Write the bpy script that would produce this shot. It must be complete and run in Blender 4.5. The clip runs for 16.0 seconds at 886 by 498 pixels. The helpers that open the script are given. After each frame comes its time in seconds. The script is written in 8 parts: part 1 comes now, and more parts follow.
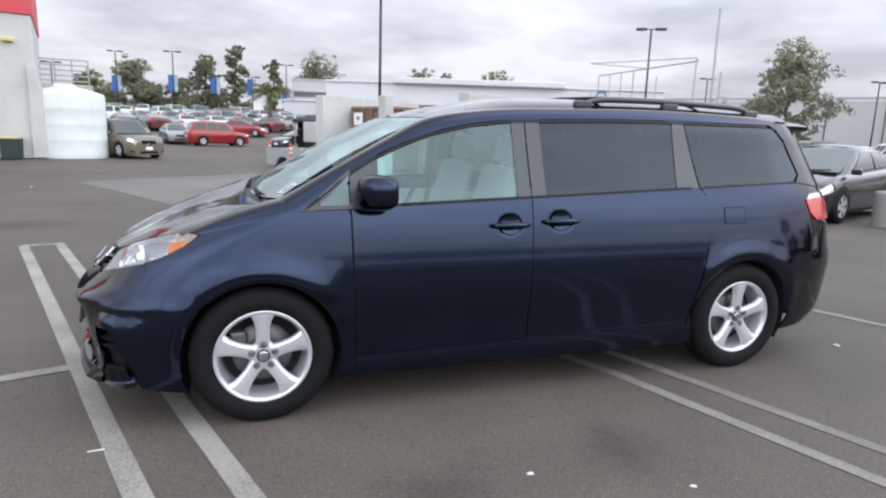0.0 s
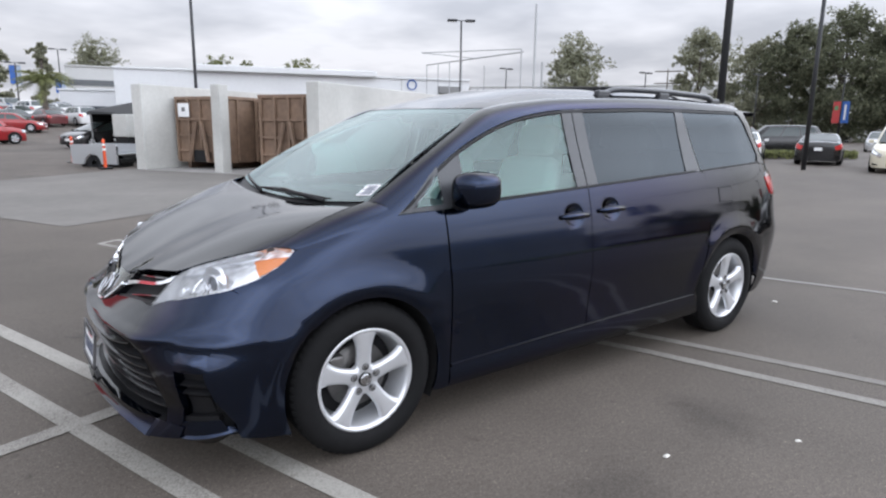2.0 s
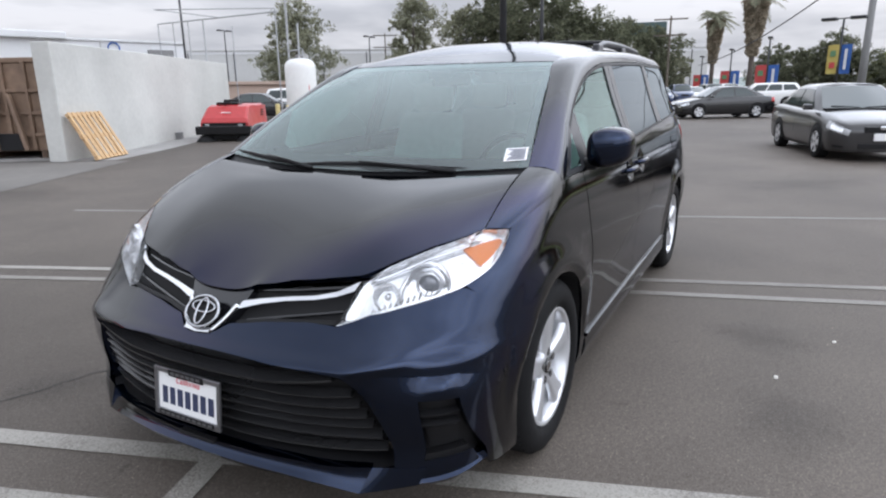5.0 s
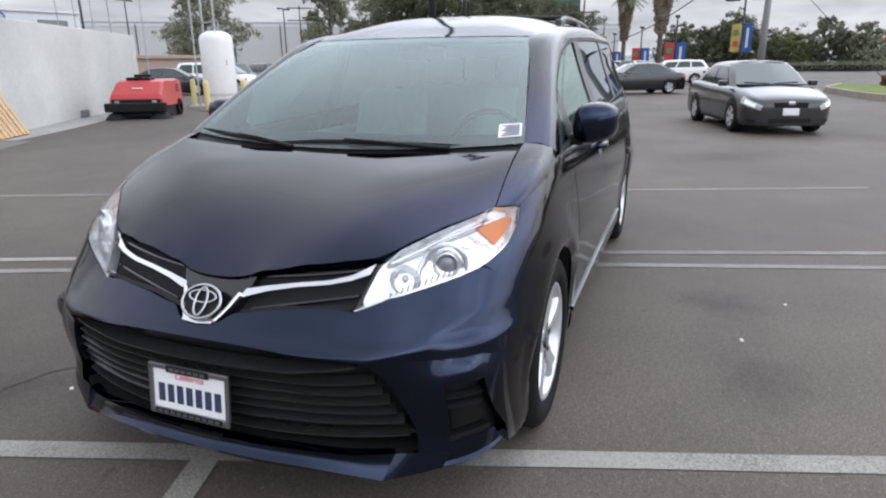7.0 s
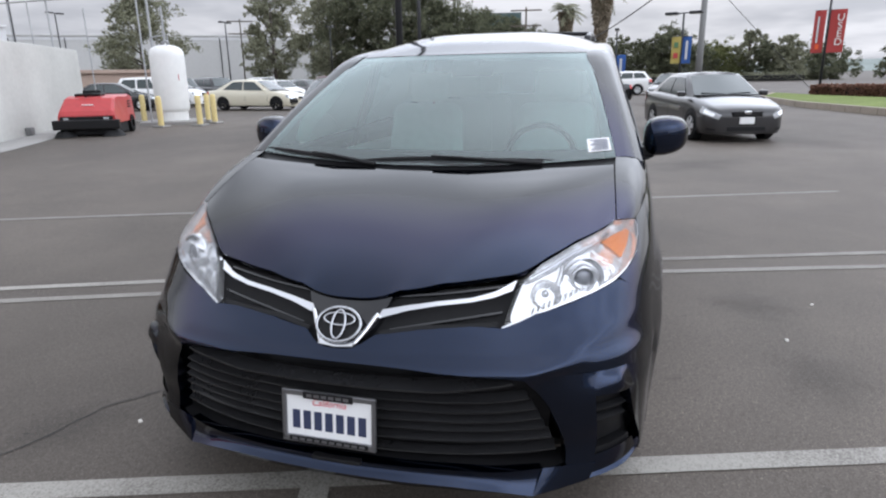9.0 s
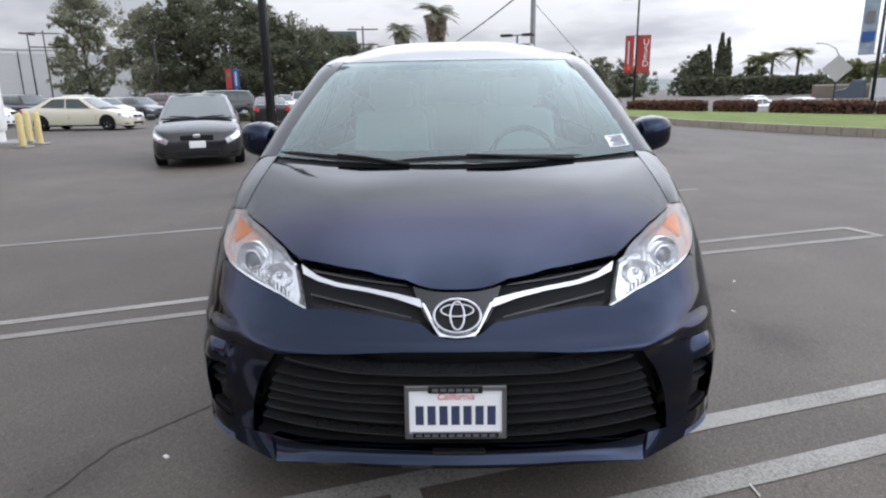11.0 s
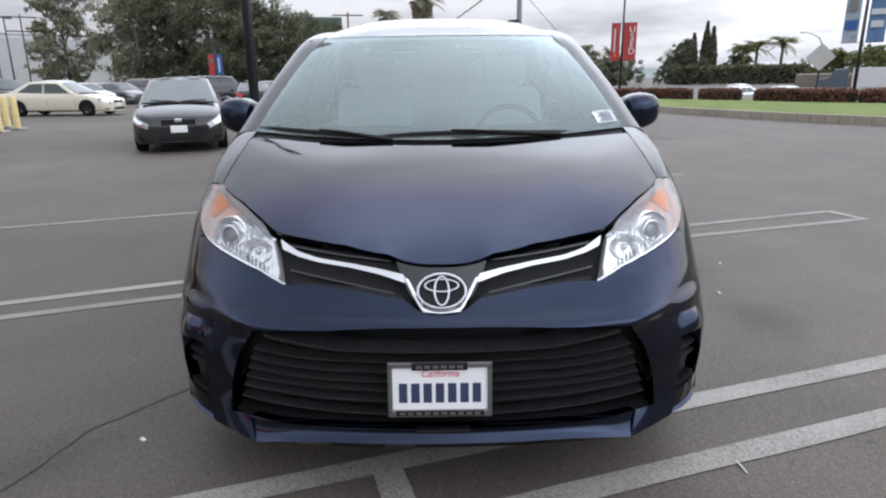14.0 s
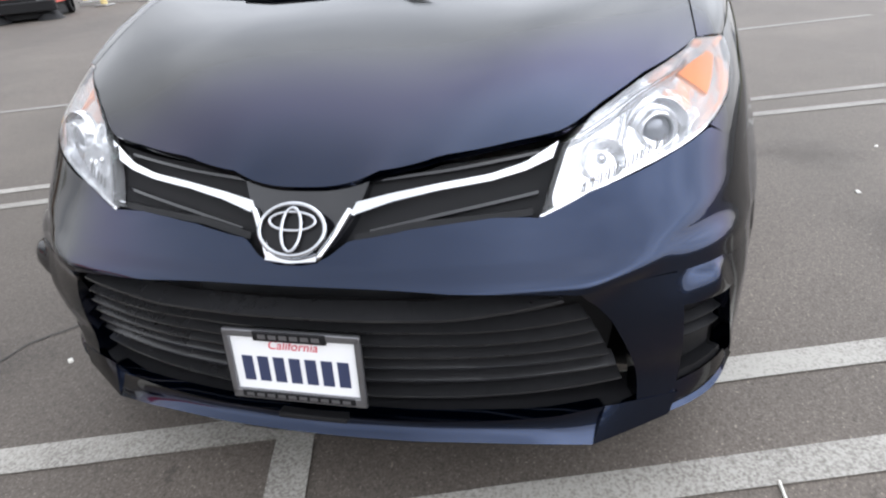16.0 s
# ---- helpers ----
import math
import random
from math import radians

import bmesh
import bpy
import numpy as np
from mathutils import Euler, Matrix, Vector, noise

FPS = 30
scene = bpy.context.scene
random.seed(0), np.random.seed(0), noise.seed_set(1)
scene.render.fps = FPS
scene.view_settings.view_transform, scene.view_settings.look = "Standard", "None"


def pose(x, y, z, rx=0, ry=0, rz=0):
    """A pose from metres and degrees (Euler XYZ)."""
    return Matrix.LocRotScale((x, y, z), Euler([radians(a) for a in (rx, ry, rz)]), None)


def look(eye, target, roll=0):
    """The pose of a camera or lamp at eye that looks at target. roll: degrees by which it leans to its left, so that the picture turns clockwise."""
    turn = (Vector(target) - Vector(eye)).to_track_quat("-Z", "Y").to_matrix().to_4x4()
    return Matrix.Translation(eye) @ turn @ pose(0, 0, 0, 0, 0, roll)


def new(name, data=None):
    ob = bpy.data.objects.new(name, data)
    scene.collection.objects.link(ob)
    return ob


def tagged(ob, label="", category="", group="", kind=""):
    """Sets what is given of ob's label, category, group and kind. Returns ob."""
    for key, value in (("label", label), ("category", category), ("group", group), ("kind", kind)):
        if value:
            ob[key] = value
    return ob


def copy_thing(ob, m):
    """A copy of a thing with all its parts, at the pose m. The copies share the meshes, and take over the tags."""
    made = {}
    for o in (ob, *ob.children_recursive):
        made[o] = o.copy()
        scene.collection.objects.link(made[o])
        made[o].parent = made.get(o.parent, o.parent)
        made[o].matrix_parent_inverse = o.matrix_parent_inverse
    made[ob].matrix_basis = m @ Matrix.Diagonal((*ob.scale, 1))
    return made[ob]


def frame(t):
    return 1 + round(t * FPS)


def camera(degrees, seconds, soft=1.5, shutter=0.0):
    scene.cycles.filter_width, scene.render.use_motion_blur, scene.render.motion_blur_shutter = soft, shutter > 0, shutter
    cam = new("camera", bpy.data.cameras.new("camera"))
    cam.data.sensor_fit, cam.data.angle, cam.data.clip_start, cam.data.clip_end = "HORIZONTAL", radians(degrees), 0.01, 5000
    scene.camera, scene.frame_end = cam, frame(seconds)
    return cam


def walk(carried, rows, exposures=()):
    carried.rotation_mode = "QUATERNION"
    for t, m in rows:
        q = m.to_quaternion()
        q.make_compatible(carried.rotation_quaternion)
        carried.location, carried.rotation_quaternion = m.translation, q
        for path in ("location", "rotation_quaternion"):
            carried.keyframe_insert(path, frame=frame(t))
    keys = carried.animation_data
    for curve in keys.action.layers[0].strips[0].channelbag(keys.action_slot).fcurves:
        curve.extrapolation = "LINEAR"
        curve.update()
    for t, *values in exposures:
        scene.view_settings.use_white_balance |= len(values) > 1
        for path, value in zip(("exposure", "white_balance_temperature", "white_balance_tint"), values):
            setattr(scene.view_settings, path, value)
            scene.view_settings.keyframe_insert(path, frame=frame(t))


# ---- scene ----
cam = camera(71.2, 16.0, 2.2)
PATH = [
    (0, (-0.138, -4.055, 1.493), (0.509, -2.199, 1.124), 1.8),
    (0.5, (-0.455, -3.886, 1.49), (0.343, -2.087, 1.135), 1.6),
    (1, (-0.774, -3.733, 1.512), (0.148, -1.994, 1.153), 0.9),
    (1.5, (-1.001, -3.478, 1.5), (0.042, -1.813, 1.127), 0.7),
    (2, (-1.298, -3.261, 1.481), (-0.125, -1.689, 1.091), 0.7),
    (2.5, (-1.529, -3.006, 1.477), (-0.26, -1.52, 1.05), 0.4),
    (3, (-1.718, -2.718, 1.476), (-0.35, -1.327, 1.034), 0.8),
    (3.5, (-1.961, -2.467, 1.478), (-0.493, -1.19, 1.015), 0.7),
    (4, (-2.039, -2.172, 1.46), (-0.512, -0.977, 0.969), -0.0),
    (4.5, (-2.158, -1.89, 1.44), (-0.531, -0.835, 0.951), -0.5),
    (7, (-2.324, -1.389, 1.438), (-0.534, -0.701, 0.869), -0.6),
    (7.5, (-2.327, -1.375, 1.438), (-0.532, -0.696, 0.878), 0.0),
    (8, (-2.436, -1.316, 1.451), (-0.629, -0.657, 0.901), 0.2),
    (8.5, (-2.474, -1.104, 1.45), (-0.653, -0.495, 0.894), -0.4),
    (9, (-2.523, -0.817, 1.464), (-0.67, -0.288, 0.929), -1.0),
    (11.5, (-2.732, 0.047, 1.388), (-0.792, 0.028, 0.902), -0.3),
    (12, (-2.734, 0.046, 1.378), (-0.794, 0.021, 0.894), 0.4),
    (12.5, (-2.738, 0.037, 1.383), (-0.8, 0.018, 0.89), 0.7),
    (13, (-2.738, 0.042, 1.373), (-0.798, 0.016, 0.888), 0.6),
    (13.5, (-2.729, 0.037, 1.378), (-0.791, 0.006, 0.884), 0.2),
    (14, (-2.673, -0.002, 1.347), (-0.744, -0.006, 0.821), -0.7),
    (14.5, (-2.519, -0.194, 1.316), (-0.617, -0.103, 0.705), -1.2),
    (15, (-2.318, -0.329, 1.272), (-0.484, -0.135, 0.499), -2.7),
    (15.5, (-2.061, -0.418, 1.254), (-0.284, -0.121, 0.386), -3.3),
    (16, (-1.917, -0.61, 1.249), (-0.205, -0.135, 0.33), -5.4),
]
walk(cam, [(t, look(eye, target, roll)) for t, eye, target, roll in PATH], [(0, 0.18, 6480, 12.5), (4.5, 0.09, 6480, 12.5), (7, 0.04, 6480, 12.5), (11.5, 0.03, 6480, 12.5), (14.1, 0.03, 6480, 12.5), (14.6, -0.04, 6500, 12.5), (15.0, 0.36, 6560, 12.5), (15.5, 0.55, 6640, 11), (16, 0.64, 6680, 11.2)])

# ---- sky, sun ----
SUN_ELEV, SUN_AZ = 76.0, -95.0     # degrees; azimuth measured from +x towards +y

def sky_world():
    w = bpy.data.worlds.new("overcast_sky")
    scene.world = w
    w.use_nodes = True
    nt = w.node_tree
    nt.nodes.clear()
    N, L = nt.nodes.new, nt.links.new
    out = N("ShaderNodeOutputWorld")
    bg = N("ShaderNodeBackground")
    sky = N("ShaderNodeTexSky")
    sky.sky_type = 'NISHITA'
    sky.sun_disc = False
    sky.sun_elevation = radians(SUN_ELEV)
    sky.sun_rotation = radians(90 - SUN_AZ)
    sky.dust_density = 4.0
    tc = N("ShaderNodeTexCoord")
    # cloud sheet: directions flattened towards the horizon
    sep = N("ShaderNodeSeparateXYZ")
    L(tc.outputs["Generated"], sep.inputs[0])
    zz = N("ShaderNodeMath"); zz.operation = 'MAXIMUM'; zz.inputs[1].default_value = 0.0
    L(sep.outputs[2], zz.inputs[0])
    za = N("ShaderNodeMath"); za.operation = 'ADD'; za.inputs[1].default_value = 0.16
    L(zz.outputs[0], za.inputs[0])
    dv = N("ShaderNodeVectorMath"); dv.operation = 'DIVIDE'
    cmb = N("ShaderNodeCombineXYZ")
    for k in range(3):
        L(za.outputs[0], cmb.inputs[k])
    L(tc.outputs["Generated"], dv.inputs[0]); L(cmb.outputs[0], dv.inputs[1])
    n1 = N("ShaderNodeTexNoise"); n1.inputs["Scale"].default_value = 0.9; n1.inputs["Detail"].default_value = 4; n1.inputs["Roughness"].default_value = 0.55
    L(dv.outputs[0], n1.inputs["Vector"])
    n2 = N("ShaderNodeTexNoise"); n2.inputs["Scale"].default_value = 3.1; n2.inputs["Detail"].default_value = 5
    L(dv.outputs[0], n2.inputs["Vector"])
    mx = N("ShaderNodeMix"); mx.data_type = 'FLOAT'; mx.inputs[0].default_value = 0.18
    L(n1.outputs[0], mx.inputs[2]); L(n2.outputs[0], mx.inputs[3])
    ramp = N("ShaderNodeValToRGB")
    ramp.color_ramp.elements[0].position = 0.38; ramp.color_ramp.elements[0].color = (6.1, 6.4, 7.0, 1)
    ramp.color_ramp.elements[1].position = 0.60; ramp.color_ramp.elements[1].color = (9.8, 10.05, 10.6, 1)
    L(mx.outputs[0], ramp.inputs[0])
    # added glow towards the south that brightens the flank's reflections
    sd = (math.cos(radians(SUN_ELEV)) * math.cos(radians(SUN_AZ)), math.cos(radians(SUN_ELEV)) * math.sin(radians(SUN_AZ)), math.sin(radians(SUN_ELEV)))
    dot = N("ShaderNodeVectorMath"); dot.operation = 'DOT_PRODUCT'; dot.inputs[1].default_value = (-.08, -.90, .43)
    nrm = N("ShaderNodeVectorMath"); nrm.operation = 'NORMALIZE'
    L(tc.outputs["Generated"], nrm.inputs[0]); L(nrm.outputs[0], dot.inputs[0])
    mr = N("ShaderNodeMapRange"); mr.inputs[1].default_value = -0.1; mr.inputs[2].default_value = 1.0; mr.inputs[3].default_value = 0.97; mr.inputs[4].default_value = 2.1
    mr.interpolation_type = 'SMOOTHERSTEP'
    L(dot.outputs["Value"], mr.inputs[0])
    mul = N("ShaderNodeVectorMath"); mul.operation = 'SCALE'
    L(ramp.outputs[0], mul.inputs[0]); L(mr.outputs[0], mul.inputs["Scale"])
    # and an added glow high in the east, out of view, for the bonnet's reflection
    dot2 = N("ShaderNodeVectorMath"); dot2.operation = 'DOT_PRODUCT'; dot2.inputs[1].default_value = (.69, .05, .722)
    L(nrm.outputs[0], dot2.inputs[0])
    me = N("ShaderNodeMapRange"); me.inputs[1].default_value = 0.72; me.inputs[2].default_value = 1.0; me.inputs[3].default_value = 1.0; me.inputs[4].default_value = 2.3
    me.interpolation_type = 'SMOOTHERSTEP'
    L(dot2.outputs["Value"], me.inputs[0])
    mule = N("ShaderNodeVectorMath"); mule.operation = 'SCALE'
    L(mul.outputs[0], mule.inputs[0]); L(me.outputs[0], mule.inputs["Scale"])
    mul = mule
    # brightness by height, tuned to the van's reflections: peak a third up, lower overhead
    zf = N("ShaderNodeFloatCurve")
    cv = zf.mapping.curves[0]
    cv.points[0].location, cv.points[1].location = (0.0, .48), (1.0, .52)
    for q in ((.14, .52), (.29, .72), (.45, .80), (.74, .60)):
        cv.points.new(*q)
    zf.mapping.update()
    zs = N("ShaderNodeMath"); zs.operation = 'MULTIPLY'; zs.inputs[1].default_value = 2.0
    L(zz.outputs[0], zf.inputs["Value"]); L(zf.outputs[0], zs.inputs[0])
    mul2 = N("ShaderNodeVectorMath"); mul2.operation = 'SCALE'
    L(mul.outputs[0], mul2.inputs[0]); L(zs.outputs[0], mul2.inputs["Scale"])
    # higher up the cloud thins to a faint blue
    tn = N("ShaderNodeMapRange"); tn.inputs[1].default_value = .10; tn.inputs[2].default_value = .34
    L(zz.outputs[0], tn.inputs[0])
    tm = N("ShaderNodeMix"); tm.data_type = 'RGBA'; tm.inputs[6].default_value = (1, 1, 1, 1); tm.inputs[7].default_value = (.95, 1.0, 1.05, 1)
    L(tn.outputs[0], tm.inputs[0])
    mul3 = N("ShaderNodeVectorMath"); mul3.operation = 'MULTIPLY'
    L(mul2.outputs[0], mul3.inputs[0]); L(tm.outputs[2], mul3.inputs[1])
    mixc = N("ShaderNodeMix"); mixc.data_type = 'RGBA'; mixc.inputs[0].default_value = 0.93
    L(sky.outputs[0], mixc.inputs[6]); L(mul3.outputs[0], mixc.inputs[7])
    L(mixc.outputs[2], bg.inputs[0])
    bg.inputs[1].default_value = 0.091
    L(bg.outputs[0], out.inputs[0])
    sun = bpy.data.lights.new("sun", 'SUN')
    sun.energy, sun.angle, sun.color = 0.5, radians(179), (1.0, 0.96, 0.9)
    so = new("sun", sun)
    so.matrix_world = look((30 * sd[0], 30 * sd[1], 30 * sd[2]), (0, 0, 0))

sky_world()

# ---- materials ----
def mat(name, col, rough=0.6, metal=0.0, coat=0.0, spec=0.5, var=0.0, scale=8.0, bump=0.0, bscale=60.0, var2=0.0, scale2=0.6, emit=None, coord="Object"):
    m = bpy.data.materials.new(name)
    m.use_nodes = True
    nt = m.node_tree
    b = nt.nodes["Principled BSDF"]
    N, L = nt.nodes.new, nt.links.new
    b.inputs["Base Color"].default_value = (*col, 1)
    b.inputs["Roughness"].default_value = rough
    b.inputs["Metallic"].default_value = metal
    b.inputs["Coat Weight"].default_value = coat
    b.inputs["Coat Roughness"].default_value = 0.03
    b.inputs["Specular IOR Level"].default_value = spec
    tc = N("ShaderNodeTexCoord")
    if var or var2:
        n = N("ShaderNodeTexNoise"); n.inputs["Scale"].default_value = scale; n.inputs["Detail"].default_value = 6
        n2 = N("ShaderNodeTexNoise"); n2.inputs["Scale"].default_value = scale2; n2.inputs["Detail"].default_value = 4
        for q in (n, n2):
            L(tc.outputs[coord], q.inputs["Vector"])
        r1 = N("ShaderNodeMapRange"); r1.inputs[1].default_value = 0.25; r1.inputs[2].default_value = 0.75; r1.inputs[3].default_value = 1 - var; r1.inputs[4].default_value = 1 + var
        r2 = N("ShaderNodeMapRange"); r2.inputs[1].default_value = 0.3; r2.inputs[2].default_value = 0.7; r2.inputs[3].default_value = 1 - var2; r2.inputs[4].default_value = 1 + var2
        L(n.outputs[0], r1.inputs[0]); L(n2.outputs[0], r2.inputs[0])
        mu = N("ShaderNodeMath"); mu.operation = 'MULTIPLY'
        L(r1.outputs[0], mu.inputs[0]); L(r2.outputs[0], mu.inputs[1])
        sc = N("ShaderNodeVectorMath"); sc.operation = 'SCALE'; sc.inputs[0].default_value = col
        L(mu.outputs[0], sc.inputs["Scale"])
        L(sc.outputs[0], b.inputs["Base Color"])
    if bump:
        nb = N("ShaderNodeTexNoise"); nb.inputs["Scale"].default_value = bscale; nb.inputs["Detail"].default_value = 4
        L(tc.outputs[coord], nb.inputs["Vector"])
        bp = N("ShaderNodeBump"); bp.inputs["Strength"].default_value = bump; bp.inputs["Distance"].default_value = 0.01
        L(nb.outputs[0], bp.inputs["Height"]); L(bp.outputs[0], b.inputs["Normal"])
    if emit:
        b.inputs["Emission Color"].default_value = (*emit[:3], 1)
        b.inputs["Emission Strength"].default_value = emit[3]
    return m

def glass(name, tint, ior=1.5, rough=0.0, gloss=(1, 1, 1), haze=0.0):
    """Thin pane: a tinted see-through sheet with a mirror coat that grows at grazing angles."""
    m = bpy.data.materials.new(name)
    m.use_nodes = True
    nt = m.node_tree
    nt.nodes.clear()
    N, L = nt.nodes.new, nt.links.new
    out, mix = N("ShaderNodeOutputMaterial"), N("ShaderNodeMixShader")
    tr, gl, fr = N("ShaderNodeBsdfTransparent"), N("ShaderNodeBsdfGlossy"), N("ShaderNodeFresnel")
    tr.inputs[0].default_value = (*tint, 1)
    gl.inputs[0].default_value = (*gloss, 1)
    gl.inputs["Roughness"].default_value = rough
    fr.inputs[0].default_value = ior
    L(fr.outputs[0], mix.inputs[0]); L(tr.outputs[0], mix.inputs[1]); L(gl.outputs[0], mix.inputs[2])
    # pale diffuse layer paints milky sky glare over the pane
    if haze:
        df, mx = N("ShaderNodeBsdfDiffuse"), N("ShaderNodeMixShader")
        df.inputs[0].default_value = (.62, .66, .66, 1)
        mx.inputs[0].default_value = haze
        L(mix.outputs[0], mx.inputs[1]); L(df.outputs[0], mx.inputs[2]); L(mx.outputs[0], out.inputs[0])
    else:
        L(mix.outputs[0], out.inputs[0])
    return m

def random_paint(name, cols):
    m = mat(name, (0.5, 0.5, 0.5), 0.35, 0.2, 0.8)
    nt = m.node_tree
    oi, r = nt.nodes.new("ShaderNodeObjectInfo"), nt.nodes.new("ShaderNodeValToRGB")
    r.color_ramp.interpolation = 'CONSTANT'
    el = r.color_ramp.elements
    while len(el) < len(cols):
        el.new(0.5)
    for k, c in enumerate(cols):
        el[k].position = k / len(cols)
        el[k].color = (*c, 1)
    nt.links.new(oi.outputs["Random"], r.inputs[0])
    nt.links.new(r.outputs[0], nt.nodes["Principled BSDF"].inputs["Base Color"])
    return m

M_PAINT = mat("blue_paint", (0.0006, 0.0094, 0.035), 0.13, 0.98, 1.0, var=0.06, scale=900)
M_PAINT.node_tree.nodes["Principled BSDF"].inputs["Coat Roughness"].default_value = 0.065
M_PAINT.node_tree.nodes["Principled BSDF"].inputs["Coat IOR"].default_value = 1.44
M_PAINT.node_tree.nodes["Principled BSDF"].inputs["Specular Tint"].default_value = (0.02, 0.08, 0.16, 1)
M_BLACK = mat("black_plastic", (0.010, 0.010, 0.011), 0.45, spec=0.22, var=0.15, scale=40, bump=0.05, bscale=400)
M_GLOSSBLACK = mat("gloss_black", (0.008, 0.008, 0.01), 0.12, coat=0.6)
M_GRILLE = mat("grille_plastic", (0.019, 0.019, 0.020), 0.22, spec=0.5, var=0.1, scale=40)
M_PILLAR = mat("pillar_grey", (0.036, 0.038, 0.043), 0.42, coat=0.25, var=.08, scale=60)
# near-black that puts the shade of hollows and undersides into the colour
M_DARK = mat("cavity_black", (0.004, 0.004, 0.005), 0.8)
M_RUBBER = mat("tyre_rubber", (0.007, 0.007, 0.0075), 0.8, spec=0.2, var=0.2, scale=30, bump=0.1, bscale=200)
M_ALLOY = mat("silver_alloy", (0.66, 0.67, 0.69), 0.30, 0.6, 0.3, var=0.04, scale=20)
M_CHROME = mat("chrome", (0.78, 0.79, 0.81), 0.07, 1.0)
M_BADGE = mat("badge_chrome", (0.50, 0.51, 0.53), 0.16, 1.0)
M_LAMPCHROME = mat("lamp_chrome", (0.80, 0.81, 0.83), 0.12, 0.85)
M_REFLECT = mat("lamp_reflector", (0.88, 0.89, 0.90), 0.17, 0.80, bump=0.45, bscale=22)
M_STEEL = mat("brake_steel", (0.15, 0.145, 0.14), 0.5, 0.7, var=0.2, scale=30)
M_AMBER = mat("amber_plastic", (0.72, 0.20, 0.025), 0.3, coat=.5)
M_REDLENS = mat("red_lens", (0.5, 0.012, 0.012), 0.15, coat=0.8)
M_GLASS = glass("clear_glass", (0.70, 0.97, 0.93), 1.80, 0.0, (.82, 1.0, .97))
M_WSHIELD = glass("windshield_glass", (0.46, 0.70, 0.68), 1.70, 0.0, (.86, 1.0, .99), .12)
M_TINT = glass("privacy_glass", (0.035, 0.04, 0.045), 1.5, 0.0, (.84, .93, 1.0))
M_LENS = glass("lamp_lens", (0.97, 0.97, 0.98), 1.5)
M_SEAT = mat("grey_seat_fabric", (0.76, 0.76, 0.73), 0.85, var=0.08, scale=30, bump=0.1, bscale=300)
M_DASH = mat("dash_plastic", (0.035, 0.036, 0.038), 0.7, var=0.1, scale=60)
M_CABIN = mat("cabin_trim", (0.74, 0.74, 0.71), 0.85)
M_WHITE = mat("white_paper", (0.8, 0.8, 0.8), 0.5)
M_NAVY = mat("plate_navy", (0.03, 0.04, 0.09), 0.5)
M_PLATERED = mat("plate_red", (0.6, 0.03, 0.06), 0.5)
M_PEWTER = mat("plate_frame_grey", (0.22, 0.22, 0.23), 0.3, 0.8)

PANES = (M_GLASS, M_WSHIELD, M_TINT, M_LENS)   # daylight passes these

# ---- mesh helpers ----
def mesh_ob(name, verts, faces, m, parent=None, label="", smooth=True):
    me = bpy.data.meshes.new(name)
    me.from_pydata([tuple(v) for v in verts], [], faces)
    if smooth:
        me.polygons.foreach_set("use_smooth", [True] * len(me.polygons))
    me.materials.append(m)
    ob = new(name, me)
    if m in PANES:
        ob.visible_shadow = False
    if parent:
        ob.parent = parent
    if label:
        ob["label"] = label
    return ob

def part(name, bm, m, parent=None, label="", smooth=False):
    """Links a bmesh as one mesh object under a thing or part."""
    me = bpy.data.meshes.new(name)
    bmesh.ops.recalc_face_normals(bm, faces=bm.faces)
    bm.to_mesh(me)
    bm.free()
    if smooth:
        me.polygons.foreach_set("use_smooth", [True] * len(me.polygons))
    me.materials.append(m)
    ob = new(name, me)
    if parent:
        ob.parent = parent
    if label:
        ob["label"] = label
    return ob

def box(bm, c, s, bevel=0.0, rot=None, taper=1.0):
    """A box of size s centred at c, its top narrowed by taper, edges bevelled."""
    r = bmesh.ops.create_cube(bm, size=1.0)
    vs = r["verts"]
    for v in vs:
        k = taper if v.co.z > 0 else 1.0
        v.co = Vector((v.co.x * s[0] * k, v.co.y * s[1] * k, v.co.z * s[2]))
    if bevel:
        es = list({e for v in vs for e in v.link_edges})
        r2 = bmesh.ops.bevel(bm, geom=es, offset=bevel, segments=2, affect='EDGES', profile=0.5)
        vs = list({v for f in r2["faces"] for v in f.verts} | {v for v in vs if v.is_valid})
    mm = Matrix.Translation(c) @ (rot if rot is not None else Matrix.Identity(4))
    for v in vs:
        v.co = mm @ v.co
    return vs

def tube(bm, pts, r, seg=8, cap=True):
    """A round rod along pts; r is one radius or one for each point."""
    pts = [Vector(p) for p in pts]
    rs = r if isinstance(r, (list, tuple)) else [r] * len(pts)
    rings = []
    for i, p in enumerate(pts):
        d = (pts[min(i + 1, len(pts) - 1)] - pts[max(i - 1, 0)]).normalized()
        a = d.cross(Vector((0, 0, 1)))
        if a.length < 1e-3:
            a = Vector((1, 0, 0))
        a.normalize()
        b = d.cross(a)
        rings.append([bm.verts.new(p + rs[i] * (math.cos(2 * math.pi * k / seg) * a + math.sin(2 * math.pi * k / seg) * b)) for k in range(seg)])
    for q, w in zip(rings, rings[1:]):
        for k in range(seg):
            bm.faces.new((q[k], q[(k + 1) % seg], w[(k + 1) % seg], w[k]))
    if cap:
        bm.faces.new(rings[0][::-1]); bm.faces.new(rings[-1])

